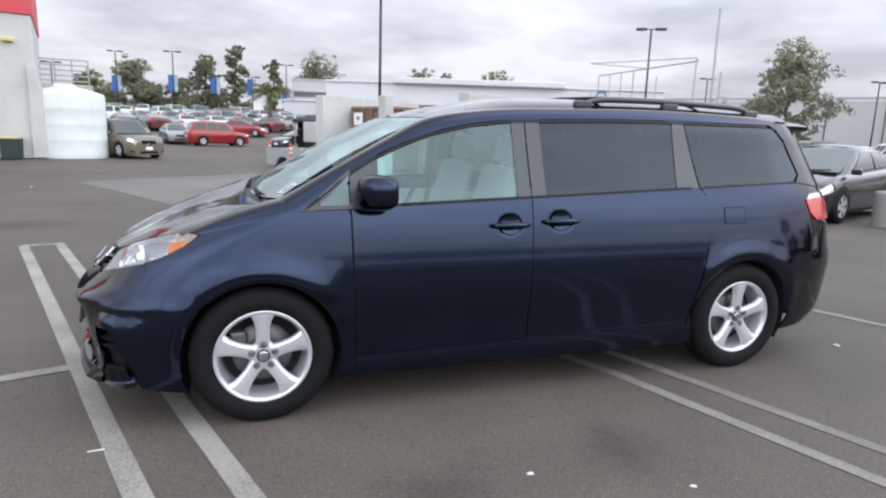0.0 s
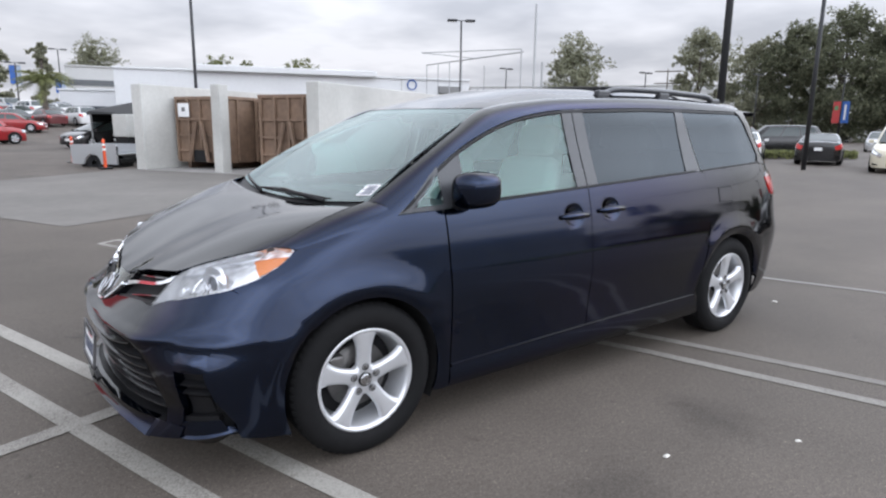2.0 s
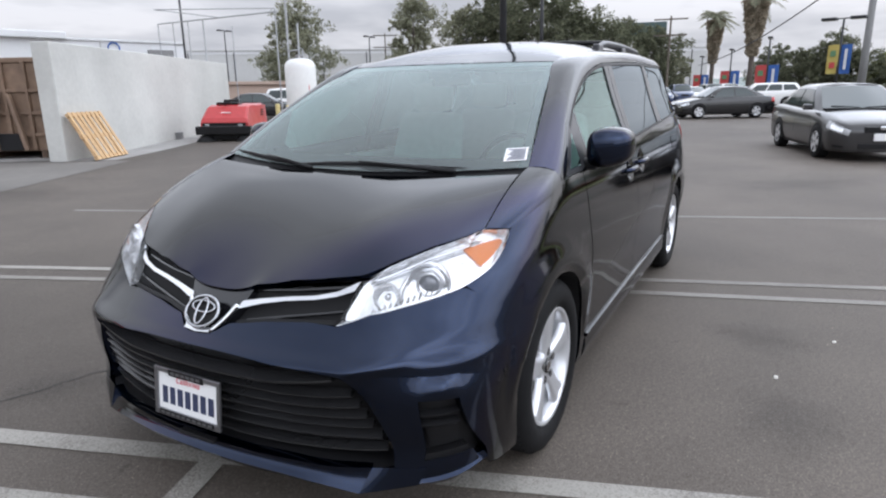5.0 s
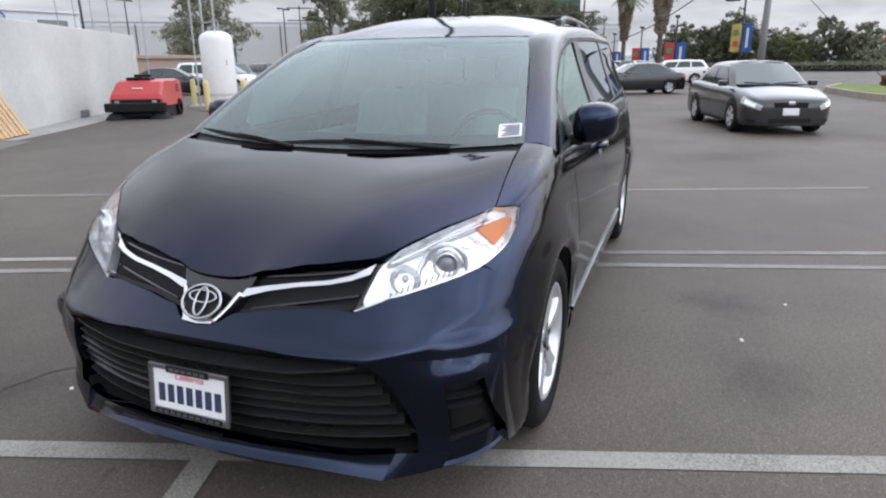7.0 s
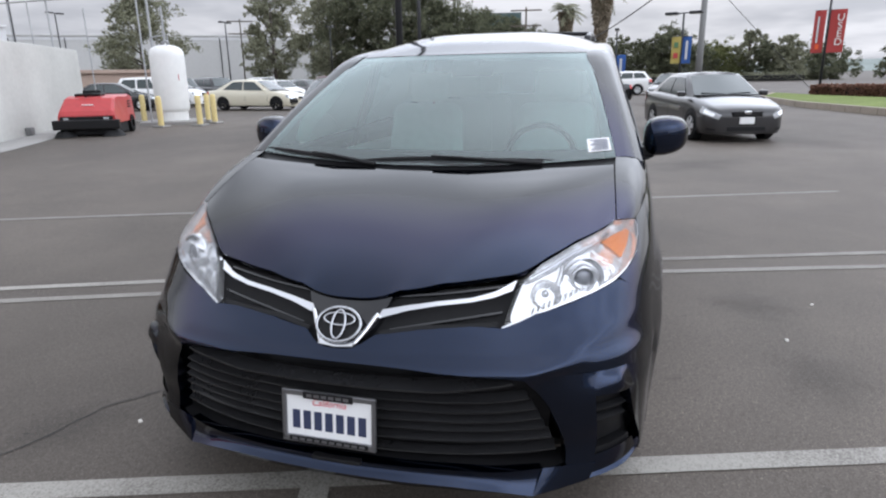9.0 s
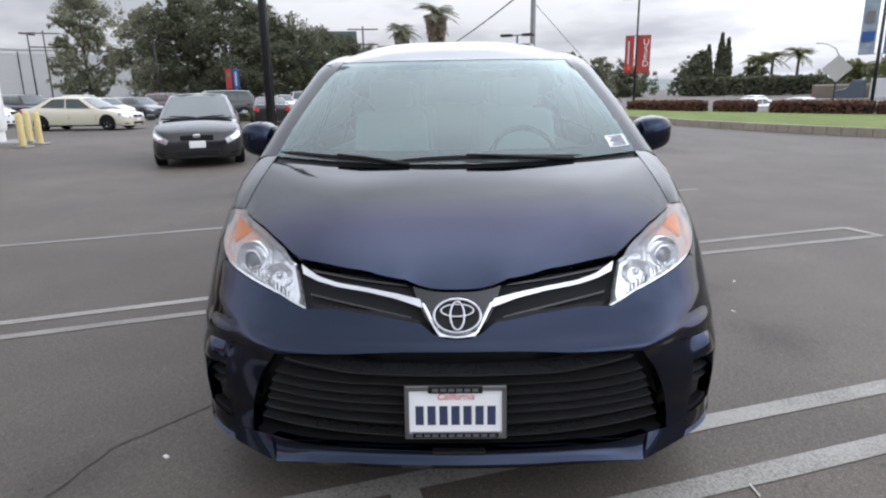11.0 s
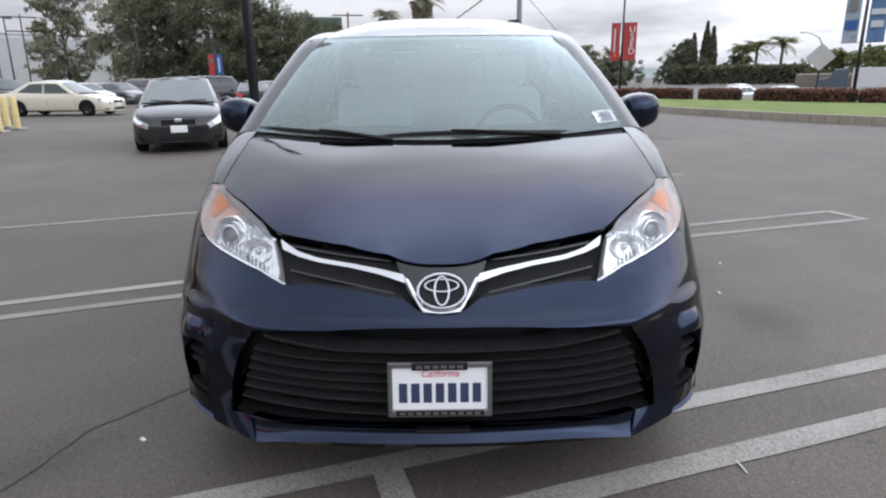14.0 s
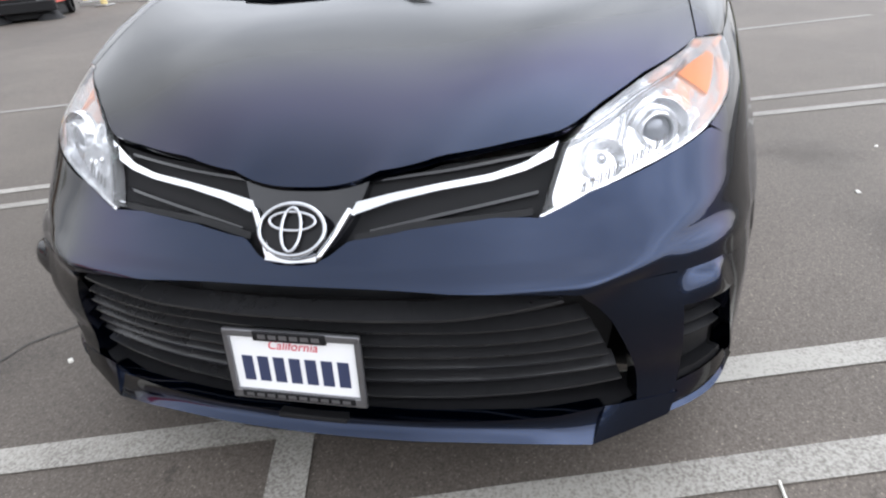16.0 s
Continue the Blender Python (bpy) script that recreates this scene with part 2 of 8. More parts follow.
def revolve(bm, prof, seg=48, axis="y", m=None):
    """Spins a profile of (radius, along) round an axis."""
    rings = []
    for r, h in prof:
        ring = []
        for k in range(seg):
            a = 2 * math.pi * k / seg
            co = (r * math.cos(a), h, r * math.sin(a)) if axis == "y" else (r * math.cos(a), r * math.sin(a), h)
            ring.append(bm.verts.new(m @ Vector(co) if m else co))
        rings.append(ring)
    for q, w in zip(rings, rings[1:]):
        for k in range(seg):
            bm.faces.new((q[k], q[(k + 1) % seg], w[(k + 1) % seg], w[k]))
    return rings

def thing(name, label, category, m=None, group="", kind=""):
    e = new(name)
    e.empty_display_size = 0.1
    if m is not None:
        e.matrix_world = m
    return tagged(e, label, category, group, kind)

# ---- ground ----
def asphalt():
    m = mat("asphalt", (0.06, 0.06, 0.062), 0.72, spec=.32)
    nt = m.node_tree
    N, L = nt.nodes.new, nt.links.new
    b = nt.nodes["Principled BSDF"]
    tc = N("ShaderNodeTexCoord")
    def noise(scale, det=5, rough=.55, stretch=None):
        n = N("ShaderNodeTexNoise"); n.inputs["Scale"].default_value = scale; n.inputs["Detail"].default_value = det; n.inputs["Roughness"].default_value = rough
        if stretch:
            mp = N("ShaderNodeMapping"); mp.inputs["Scale"].default_value = stretch[:3]; mp.inputs["Rotation"].default_value = (0, 0, stretch[3])
            L(tc.outputs["Object"], mp.inputs[0]); L(mp.outputs[0], n.inputs["Vector"])
        else:
            L(tc.outputs["Object"], n.inputs["Vector"])
        return n
    def rng(n, a, b_, c, d):
        r = N("ShaderNodeMapRange"); r.inputs[1].default_value = a; r.inputs[2].default_value = b_; r.inputs[3].default_value = c; r.inputs[4].default_value = d
        L(n.outputs[0], r.inputs[0]); return r
    big = rng(noise(.12, 3), .35, .65, .82, 1.2)
    mid = rng(noise(.9, 7, .62), .3, .7, .84, 1.14)
    track = rng(noise(.35, 3, .5, (.25, 1.6, 1, .5)), .4, .62, .96, 1.05)
    fine = rng(noise(110, 4, .75), .3, .7, .52, 1.5)
    grit = rng(noise(42, 5, .8), .3, .7, .72, 1.3)
    vor = N("ShaderNodeTexVoronoi"); vor.inputs["Scale"].default_value = 70
    L(tc.outputs["Object"], vor.inputs["Vector"])
    speck = N("ShaderNodeMapRange"); speck.inputs[1].default_value = 0.0; speck.inputs[2].default_value = .2; speck.inputs[3].default_value = 2.9; speck.inputs[4].default_value = 1.0
    L(vor.outputs["Distance"], speck.inputs[0])
    stain = rng(noise(2.3, 4, .6), .66, .78, 1.0, .62)
    pebble = rng(noise(34, 2, .5), .715, .75, 1.0, 1.9)
    spot = rng(noise(9, 3, .5), .69, .74, 1.0, .66)
    cur = None
    for r in (pebble, spot, big, mid, track, fine, grit, speck, stain):
        if cur is None:
            cur = r
        else:
            mu = N("ShaderNodeMath"); mu.operation = 'MULTIPLY'
            L(cur.outputs[0], mu.inputs[0]); L(r.outputs[0], mu.inputs[1]); cur = mu
    sc = N("ShaderNodeVectorMath"); sc.operation = 'SCALE'; sc.inputs[0].default_value = (.088, .0742, .0625)
    L(cur.outputs[0], sc.inputs["Scale"]); L(sc.outputs[0], b.inputs["Base Color"])
    bp = N("ShaderNodeBump"); bp.inputs["Strength"].default_value = .38; bp.inputs["Distance"].default_value = .006
    L(noise(160, 3, .7).outputs[0], bp.inputs["Height"]); L(bp.outputs[0], b.inputs["Normal"])
    return m

def worn_paint(name, col, wear, fade=.6):
    """Road paint broken by wear where the asphalt shows through."""
    m = mat(name, col, .7)
    nt = m.node_tree
    N, L = nt.nodes.new, nt.links.new
    b = nt.nodes["Principled BSDF"]
    tc = N("ShaderNodeTexCoord")
    n1, n2 = N("ShaderNodeTexNoise"), N("ShaderNodeTexNoise")
    n1.inputs["Scale"].default_value, n2.inputs["Scale"].default_value = 130, 1.9
    n2.inputs["Detail"].default_value = 7
    n1.inputs["Detail"].default_value = 8
    for n in (n1, n2):
        L(tc.outputs["Object"], n.inputs["Vector"])
    ad = N("ShaderNodeMath"); ad.operation = 'ADD'
    mu = N("ShaderNodeMath"); mu.operation = 'MULTIPLY'; mu.inputs[1].default_value = fade
    L(n2.outputs[0], mu.inputs[0]); L(n1.outputs[0], ad.inputs[0]); L(mu.outputs[0], ad.inputs[1])
    r = N("ShaderNodeValToRGB")
    r.color_ramp.elements[0].position = wear; r.color_ramp.elements[0].color = (*col, 1)
    r.color_ramp.elements[1].position = wear + .36; r.color_ramp.elements[1].color = (.14, .127, .112, 1)
    L(ad.outputs[0], r.inputs[0]); L(r.outputs[0], b.inputs["Base Color"])
    return m

M_ASPHALT = asphalt()
M_LINE = worn_paint("bay_paint", (.31, .295, .265), .70)
M_LINE_WORN = worn_paint("faded_bay_paint", (.27, .256, .228), .58)
M_LINE_OLD = worn_paint("old_bay_paint", (.25, .245, .23), .60)
M_CONC = mat("concrete", (.27, .262, .25), .85, var=.12, scale=14, var2=.14, scale2=.7, bump=.15, bscale=60)
M_GRASS = mat("lawn", (.160, .200, .068), .95, spec=.08, var=.3, scale=18, var2=.2, scale2=.8, bump=.5, bscale=40)

def gz(x, y):
    """The yard's height: level, with a shallow dip towards the bin store and the far lot rising behind."""
    k = max(0.0, min(1.0, (13.0 - x) / 5.0))
    k = k * k * (3 - 2 * k)
    up = min(2.6, max(0.0, .065 * (y - 48.0))) * max(0.0, min(1.0, (13.0 - x) / 6.0))
    return up - .11 * k * math.exp(-((y - 20) / 8.0) ** 2)

xs = [-900, -400, -150, -60, -30] + [-20 + 2 * i for i in range(26)] + [45, 70, 120, 300, 900, 2500]
ys = [-900, -300, -100, -40, -20] + [-10 + 2 * i for i in range(28)] + [48, 54, 60, 66, 72, 78, 84, 88, 92, 120, 160, 400, 900, 2500]
V = [(x, y, gz(x, y) if abs(x) < 60 and -20 < y < 170 else 0.0) for y in ys for x in xs]
nx = len(xs)
tagged(mesh_ob("ground", V, [(j * nx + i, j * nx + i + 1, (j + 1) * nx + i + 1, (j + 1) * nx + i) for j in range(len(ys) - 1) for i in range(nx - 1)], M_ASPHALT), "grey worn asphalt of the dealer's yard", "asphalt", kind="structure")

def strip(name, a, b, w, m, label, z=.004, n=24):
    """A flat painted strip with slightly uneven edges."""
    a, b = Vector(a), Vector(b)
    d = (b - a).normalized()
    q = Vector((-d.y, d.x))
    V = []
    for i in range(n + 1):
        p = a.lerp(b, i / n)
        for s in (-1, 1):
            e = p + q * s * (w / 2 + .004 * noise.noise((p.x * 3, p.y * 3, s)))
            V.append((e.x, e.y, gz(e.x, e.y) + z))
    return tagged(mesh_ob(name, V, [(2 * i, 2 * i + 2, 2 * i + 3, 2 * i + 1) for i in range(n)], m, smooth=False), label, "road marking", kind="structure")

WL = "worn white bay line painted on the asphalt"
strip("bay_line_1", (-2.50, 4.49), (.62, -5.0), .105, M_LINE, WL, n=60)
strip("bay_line_2", (-2.14, 4.58), (.98, -4.9), .105, M_LINE, WL, n=60)
strip("bay_line_3", (-2.52, 4.49), (-2.10, 4.60), .10, M_LINE, WL, z=.0055)
strip("bay_line_4", (-.20, 5.30), (2.18, -.88), .085, M_LINE_WORN, WL, n=60)
strip("bay_line_5", (.02, 5.50), (2.50, -.82), .085, M_LINE, WL, n=60)
strip("bay_line_11", (2.18, -.88), (3.18, -4.13), .085, M_LINE_WORN, WL, n=40)
strip("bay_line_12", (2.50, -.82), (3.54, -3.98), .085, M_LINE_WORN, WL, n=40)
strip("bay_line_6", (-.22, 5.30), (.05, 5.50), .08, M_LINE, WL, z=.0055)
strip("bay_line_7", (3.15, -4.10), (3.54, -3.97), .085, M_LINE, WL, z=.0055)
strip("bay_line_8", (-5.2, -1.18), (-.68, .22), .105, M_LINE, WL, z=.0056)
strip("bay_line_9", (2.5, 6.35), (6.2, -3.5), .08, M_LINE_OLD, "faded grey bay line on the asphalt", n=60)
strip("bay_line_10", (-7.6, 3.0), (-4.5, -6.5), .10, M_LINE, WL)

# a crack in the asphalt, litter and oil marks
M_CRACK = mat("crack_tar", (.022, .021, .02), .8)
def crack(name, pts, w, seed):
    V = []
    n = 8
    P = [Vector(pts[i]).lerp(Vector(pts[i + 1]), k / n) for i in range(len(pts) - 1) for k in range(n)] + [Vector(pts[-1])]
    for i, p in enumerate(P):
        d = (P[min(i + 1, len(P) - 1)] - P[max(i - 1, 0)]).normalized()
        q = Vector((-d.y, d.x))
        o = q * .018 * noise.noise((p.x * 9, p.y * 9, seed))
        ww = w * (.5 + .9 * abs(noise.noise((p.x * 14, p.y * 14, seed + 3))))
        for s in (-1, 1):
            e = p + o + q * s * ww
            V.append((e.x, e.y, gz(e.x, e.y) + .0035))
    tagged(mesh_ob(name, V, [(2 * i, 2 * i + 2, 2 * i + 3, 2 * i + 1) for i in range(len(P) - 1)], M_CRACK, smooth=False), "thin dark crack in the asphalt", "crack", kind="structure")
crack("asphalt_crack_1", [(-.95, 1.60), (-.82, 1.51), (-.65, 1.47), (-.45, 1.43), (-.33, 1.33), (-.14, 1.19), (.1, 1.05)], .006, 1)

def stain_mat():
    """Soaked oil: a dark film that thins to nothing at its edge."""
    m = mat("oil_stain", (.034, .031, .028), .7)
    nt = m.node_tree
    N, L = nt.nodes.new, nt.links.new
    b, out = nt.nodes["Principled BSDF"], nt.nodes["Material Output"]
    tr, mx = N("ShaderNodeBsdfTransparent"), N("ShaderNodeMixShader")
    tc, ln, nz = N("ShaderNodeTexCoord"), N("ShaderNodeVectorMath"), N("ShaderNodeTexNoise")
    ln.operation = 'LENGTH'
    L(tc.outputs["Object"], ln.inputs[0]); L(tc.outputs["Object"], nz.inputs["Vector"])
    nz.inputs["Scale"].default_value = 2.2; nz.inputs["Detail"].default_value = 6
    ad = N("ShaderNodeMath"); ad.operation = 'ADD'
    L(ln.outputs["Value"], ad.inputs[0]); L(nz.outputs[0], ad.inputs[1])
    r = N("ShaderNodeMapRange"); r.inputs[1].default_value = .75; r.inputs[2].default_value = 1.35; r.inputs[3].default_value = .17; r.inputs[4].default_value = 0
    L(ad.outputs[0], r.inputs[0]); L(r.outputs[0], mx.inputs[0])
    L(tr.outputs[0], mx.inputs[1]); L(b.outputs[0], mx.inputs[2]); L(mx.outputs[0], out.inputs[0])
    return m
M_STAIN = stain_mat()
for k, (x, y, r, el) in enumerate(((.65, -1.84, .28, 1.5), (1.65, -1.68, .3, 1.3), (-.66, 1.46, .25, 1.4), (-3.2, 6.2, .7, 2.0), (3.0, 8.5, .9, 1.6), (8.5, -2.2, .7, 2.2), (12.5, -4.5, 1.0, 2.0), (-1.6, -.5, .3, 1.2), (6.5, 3.0, .5, 2.0))):
    V = [(0, 0, 0)] + [(math.cos(a), math.sin(a), 0) for a in [2 * math.pi * i / 24 for i in range(24)]]
    st_ = mesh_ob("stain_%d" % (k + 1), V, [(0, i + 1, (i + 1) % 24 + 1) for i in range(24)], M_STAIN, smooth=False)
    st_.matrix_world = Matrix.Translation((x, y, gz(x, y) + .0065 + .0004 * k)) @ Matrix.Rotation(k * 1.1, 4, 'Z') @ Matrix.Diagonal((r * el, r, 1, 1))
    tagged(st_, "dark oil stain soaked into the asphalt", "stain", kind="structure")
M_LITTER = mat("pale_litter", (.62, .60, .55), .8, var=.15, scale=40)
for k, (x, y, w) in enumerate(((1.10, -1.79, .035), (-.52, 1.18, .03), (4.18, -.80, .045), (1.75, -2.08, .03), (-.07, 4.63, .05), (-4.5, 12.7, .07), (-.756, -1.063, .07))):
    bm = bmesh.new()
    if k == 6:
        tube(bm, [(-.035, 0, .0045), (.035, .004, .0045)], .004, 6)
    else:
        box(bm, (0, 0, w * .12), (w, w * .6, w * .2), w * .06, Matrix.Rotation(k * .9, 4, 'Z'), .7)
    lt = part("litter_scrap", bm, M_LITTER)
    lt.matrix_world = Matrix.Translation((x, y, gz(x, y)))
    tagged(lt, "small pale scrap of litter on the asphalt", "litter", group="litter on the asphalt")

# ---- the minivan: a body surface given by its outline at each height ----
def curve(tab):
    """A smooth monotone curve through (t, value) pairs."""
    t = [a for a, _ in tab]; v = [b for _, b in tab]
    h = [t[i + 1] - t[i] for i in range(len(t) - 1)]
    d = [(v[i + 1] - v[i]) / h[i] for i in range(len(h))]
    g = [d[0]] + [0.0 if d[i - 1] * d[i] <= 0 else 2 * d[i - 1] * d[i] / (d[i - 1] + d[i]) for i in range(1, len(d))] + [d[-1]]
    def f(x):
        if x <= t[0]:
            return v[0]
        if x >= t[-1]:
            return v[-1]
        i = max(k for k in range(len(h)) if t[k] <= x)
        s = (x - t[i]) / h[i]
        return (v[i] * (1 + 2 * s) * (1 - s) ** 2 + g[i] * h[i] * s * (1 - s) ** 2 + v[i + 1] * s * s * (3 - 2 * s) + g[i + 1] * h[i] * s * s * (s - 1))
    return f

WID = curve([(.20, .955), (.26, .966), (.31, .968), (.40, .970), (.5, .976), (.62, .988), (.70, .992), (.77, .988), (.84, .979), (.92, .968), (1.0, .955), (1.06, .941), (1.10, .930), (1.15, .914), (1.3, .855), (1.45, .80), (1.55, .768), (1.6, .748), (1.66, .715)])
XFR = curve([(.2, -.930), (.290, -.928), (.34, -.923), (.42, -.940), (.58, -.962), (.62, -.958), (.66, -.905), (.72, -.840), (.78, -.795), (.82, -.768), (.86, -.735), (.92, -.65), (.98, -.545), (1.05, -.35), (1.1, -.15)])
NFR = curve([(.2, 10.5), (.32, 10.5), (.5, 8.6), (.6, 6.8), (.7, 6.0), (1.1, 6.0)])
BOW = curve([(.3, .235), (.5, .205), (.6, .19), (1.0, .19), (1.1, .12)])
XRE = curve([(.25, 3.95), (.35, 4.08), (.5, 4.11), (.7, 4.12), (.8, 4.09), (1.0, 4.06), (1.1, 4.04), (1.3, 3.95), (1.6, 3.78), (1.7, 3.7)])
XC, XB, NRE = .40, 2.9, 4.0
AXLES, ARCH = ((0.0, .350), (3.03, .350)), .392

def nose(th, z):
    """The front corner's outline: a bowed front that turns into the flank."""
    n, b, w = NFR(z), BOW(z), WID(z)
    yr = math.sin(th) ** (2 / n)
    return XC - b - (XC - b - XFR(z)) * max(0, math.cos(th)) ** (2 / n) + b * yr * yr, w * yr

def nose_angle(x, z):
    lo, hi = 0.0, math.pi / 2
    for _ in range(26):
        mid = (lo + hi) / 2
        if nose(mid, z)[0] < x:
            lo = mid
        else:
            hi = mid
    return (lo + hi) / 2

def flare(x, z):
    """How far the body swells out over the wheel arches."""
    f = 0.0
    for cx, cz in AXLES:
        d = math.hypot(x - cx, z - cz)
        k = max(0.0, min(1.0, 1 - (d - ARCH) / .17)); up = max(0.0, min(1.0, (z - cz + .05) / .25))
        r = max(0.0, 1 - (d - ARCH) / .055)
        f = max(f, .022 * k * k * (3 - 2 * k) * up) - .024 * r * r * min(1.0, up * 2)
    return f

def yside(x, z):
    return yplain(x, z) + (flare(x, z) if x > -.45 else 0.0)

def yplain(x, z):
    if x < XC:
        return nose(nose_angle(x, z), z)[1]
    w = WID(z)
    if x <= XB:
        return w
    k = (x - XB) / (XRE(z) - XB)
    return w * max(0.0, 1 - min(1.0, k) ** NRE) ** (1 / NRE)

CREASE = [False]

def surf(p, z):
    """A point of the body: p runs 0 to 1 round the front corner, 1 to 2 along the side, 2 to 3 round the rear; below 0 on the other side."""
    s, q = (-1 if p < 0 else 1), abs(p)
    w = WID(z)
    if q <= 1:
        x, y = nose(q * math.pi / 2, z)
    elif q <= 2:
        x, y = XC + (XB - XC) * (q - 1), w
    else:
        th = (q - 2) * math.pi / 2
        x, y = XB + (XRE(z) - XB) * math.sin(th) ** (2 / NRE), w * max(0, math.cos(th)) ** (2 / NRE)
    if q <= 1 and y > .58 and x < -.42:
        # the bumper's shoulder dies out towards the corners
        k = min(1.0, (y - .58) / .26)
        x += .034 * k * k * (3 - 2 * k) * math.exp(-((z - .60) / .062) ** 2) * min(1.0, (-.42 - x) / .14)
    if CREASE[0] and q <= 1 and y > .55 and .27 < z < .8 and x < -.42:
        # the cheek falls in below a crease that climbs from the grille's corner
        zc = .604 + max(0.0, y - .585) * .38
        if z < zc:
            k = min(1.0, (y - .55) / .05) * max(0.0, min(1.0, (.97 - y) / .22)) * min(1.0, (-.42 - x) / .12) * max(0.0, min(1.0, (z - .27) / .25))
            x += min(.024, .50 * (zc - z)) * k
    for cx, cz in AXLES:
        d = math.hypot(x - cx, z - cz)
        if d < ARCH and y > 0.6:
            k = ARCH / max(d, 1e-4)
            x, z = cx + (x - cx) * k, cz + (z - cz) * k
            y = yplain(x, z)
    if y > .6 and x > -.45:
        y += flare(x, z)
    return Vector((x, s * y, z))

def pp(kind, v, z):
    if kind == 'p':
        return v
    if kind == 'y':
        n, w = NFR(z), WID(z)
        return math.copysign(2 / math.pi * math.asin(min(1, (abs(v) / w) ** (n / 2))), v)
    if v < XC:
        return 2 / math.pi * nose_angle(v, z)
    if v <= XB:
        return 1 + (v - XC) / (XB - XC)
    return 2 + 2 / math.pi * math.asin(min(1, ((v - XB) / (XRE(z) - XB)) ** (NRE / 2)))

def path(spec, sub=8):
    """Spec points (kind, value, z) become a dense line of (p, z)."""
    out = []
    for (k0, v0, z0), (k1, v1, z1) in zip(spec, spec[1:]):
        for i in range(sub):
            t = i / sub
            z = z0 + (z1 - z0) * t
            if k0 == k1:
                out.append((pp(k0, v0 + (v1 - v0) * t, z), z))
            else:
                a, b = pp(k0, v0, z0), pp(k1, v1, z1)
                out.append((a + (b - a) * t, z))
    k, v, z = spec[-1]
    out.append((pp(k, v, z), z))
    return out

def resample(line, n, f):
    pts = [f(*q) for q in line]
    acc = [0.0]
    for a, b in zip(pts, pts[1:]):
        acc.append(acc[-1] + (b - a).length)
    out, j = [], 0
    for i in range(n):
        t = acc[-1] * i / (n - 1)
        while j < len(acc) - 2 and acc[j + 1] < t:
            j += 1
        k = (t - acc[j]) / max(acc[j + 1] - acc[j], 1e-9)
        out.append(tuple(line[j][c] + (line[j + 1][c] - line[j][c]) * k for c in range(len(line[j]))))
    return out

def grid_ob(name, rows, m, parent, label="", rim=0.0, side=1, thick_dir=None, uniform=False):
    """A sheet of points (rows of equal length), mirrored for side -1, its border turned in by rim."""
    nb, na = len(rows), len(rows[0])
    V = [Vector((v[0], v[1] * side, v[2])) for r in rows for v in r]
    F = [(j * na + i, j * na + i + 1, (j + 1) * na + i + 1, (j + 1) * na + i) for j in range(nb - 1) for i in range(na - 1)]
    # faces look outwards from the body's middle
    q = F[len(F) // 2 + (na - 1) // 2 - 1] if len(F) > na else F[0]
    a_, b_, c_ = V[q[0]], V[q[1]], V[q[2]]
    if (b_ - a_).cross(c_ - a_).dot(a_ - Vector((a_.x if .2 < a_.x < 3.5 and abs(a_.y) > .55 else 1.5, 0, .8))) < 0:
        F = [f[::-1] for f in F]
    if rim:
        loop = [i for i in range(na)] + [j * na + na - 1 for j in range(1, nb)] + [(nb - 1) * na + i for i in range(na - 2, -1, -1)] + [j * na for j in range(nb - 2, 0, -1)]
        cen = Vector((1.5, 0, 0.8))
        base = len(V)
        for q in loop:
            j, i = divmod(q, na)
            du = V[j * na + min(i + 1, na - 1)] - V[j * na + max(i - 1, 0)]
            dv = V[min(j + 1, nb - 1) * na + i] - V[max(j - 1, 0) * na + i]
            nn = du.cross(dv)
            if nn.length < 1e-9:
                nn = V[q] - cen
            nn.normalize()
            if nn.dot(V[q] - cen) < 0:
                nn = -nn
            V.append(V[q] - nn * rim)
        # second copy of the border keeps the outer edge crisp
        edge = len(V)
        V += [V[q].copy() for q in loop]
        n = len(loop)
        for k in range(n):
            F.append((edge + k, edge + (k + 1) % n, base + (k + 1) % n, base + k))
    return mesh_ob(name, V, F, m, parent, label)

def off_surf(p, z, off):
    q = surf(p, z)
    if not off:
        return q
    e = 0.004
    du, dz = surf(p + e, z) - surf(p - e, z), surf(p, z + e) - surf(p, z - e)
    n = du.cross(dz)
    if n.length < 1e-9:
        return q
    n.normalize()
    if n.dot(q - Vector((1.5, 0, z))) < 0:
        n = -n
    return q + n * off

def patch(name, lo, hi, m, parent, na=24, nb=8, off=0.0, rim=0.012, label="", side=1, bulge=0.0, dents=()):
    a, b = resample(path(lo), na, surf), resample(path(hi), na, surf)
    rows = []
    for j in range(nb):
        t = j / (nb - 1)
        rows.append([off_surf(p + (r - p) * t, z + (q - z) * t, off + bulge * 4 * t * (1 - t)) for (p, z), (r, q) in zip(a, b)])
    for hx, hz, rx, rz, deep in dents:
        for r in rows:
            for v in r:
                q = ((v.x - hx) / rx) ** 2 + ((v.z - hz) / rz) ** 2
                if q < 1:
                    v.y -= deep * (1 - q)
    return grid_ob(name, rows, m, parent, label, rim, side)

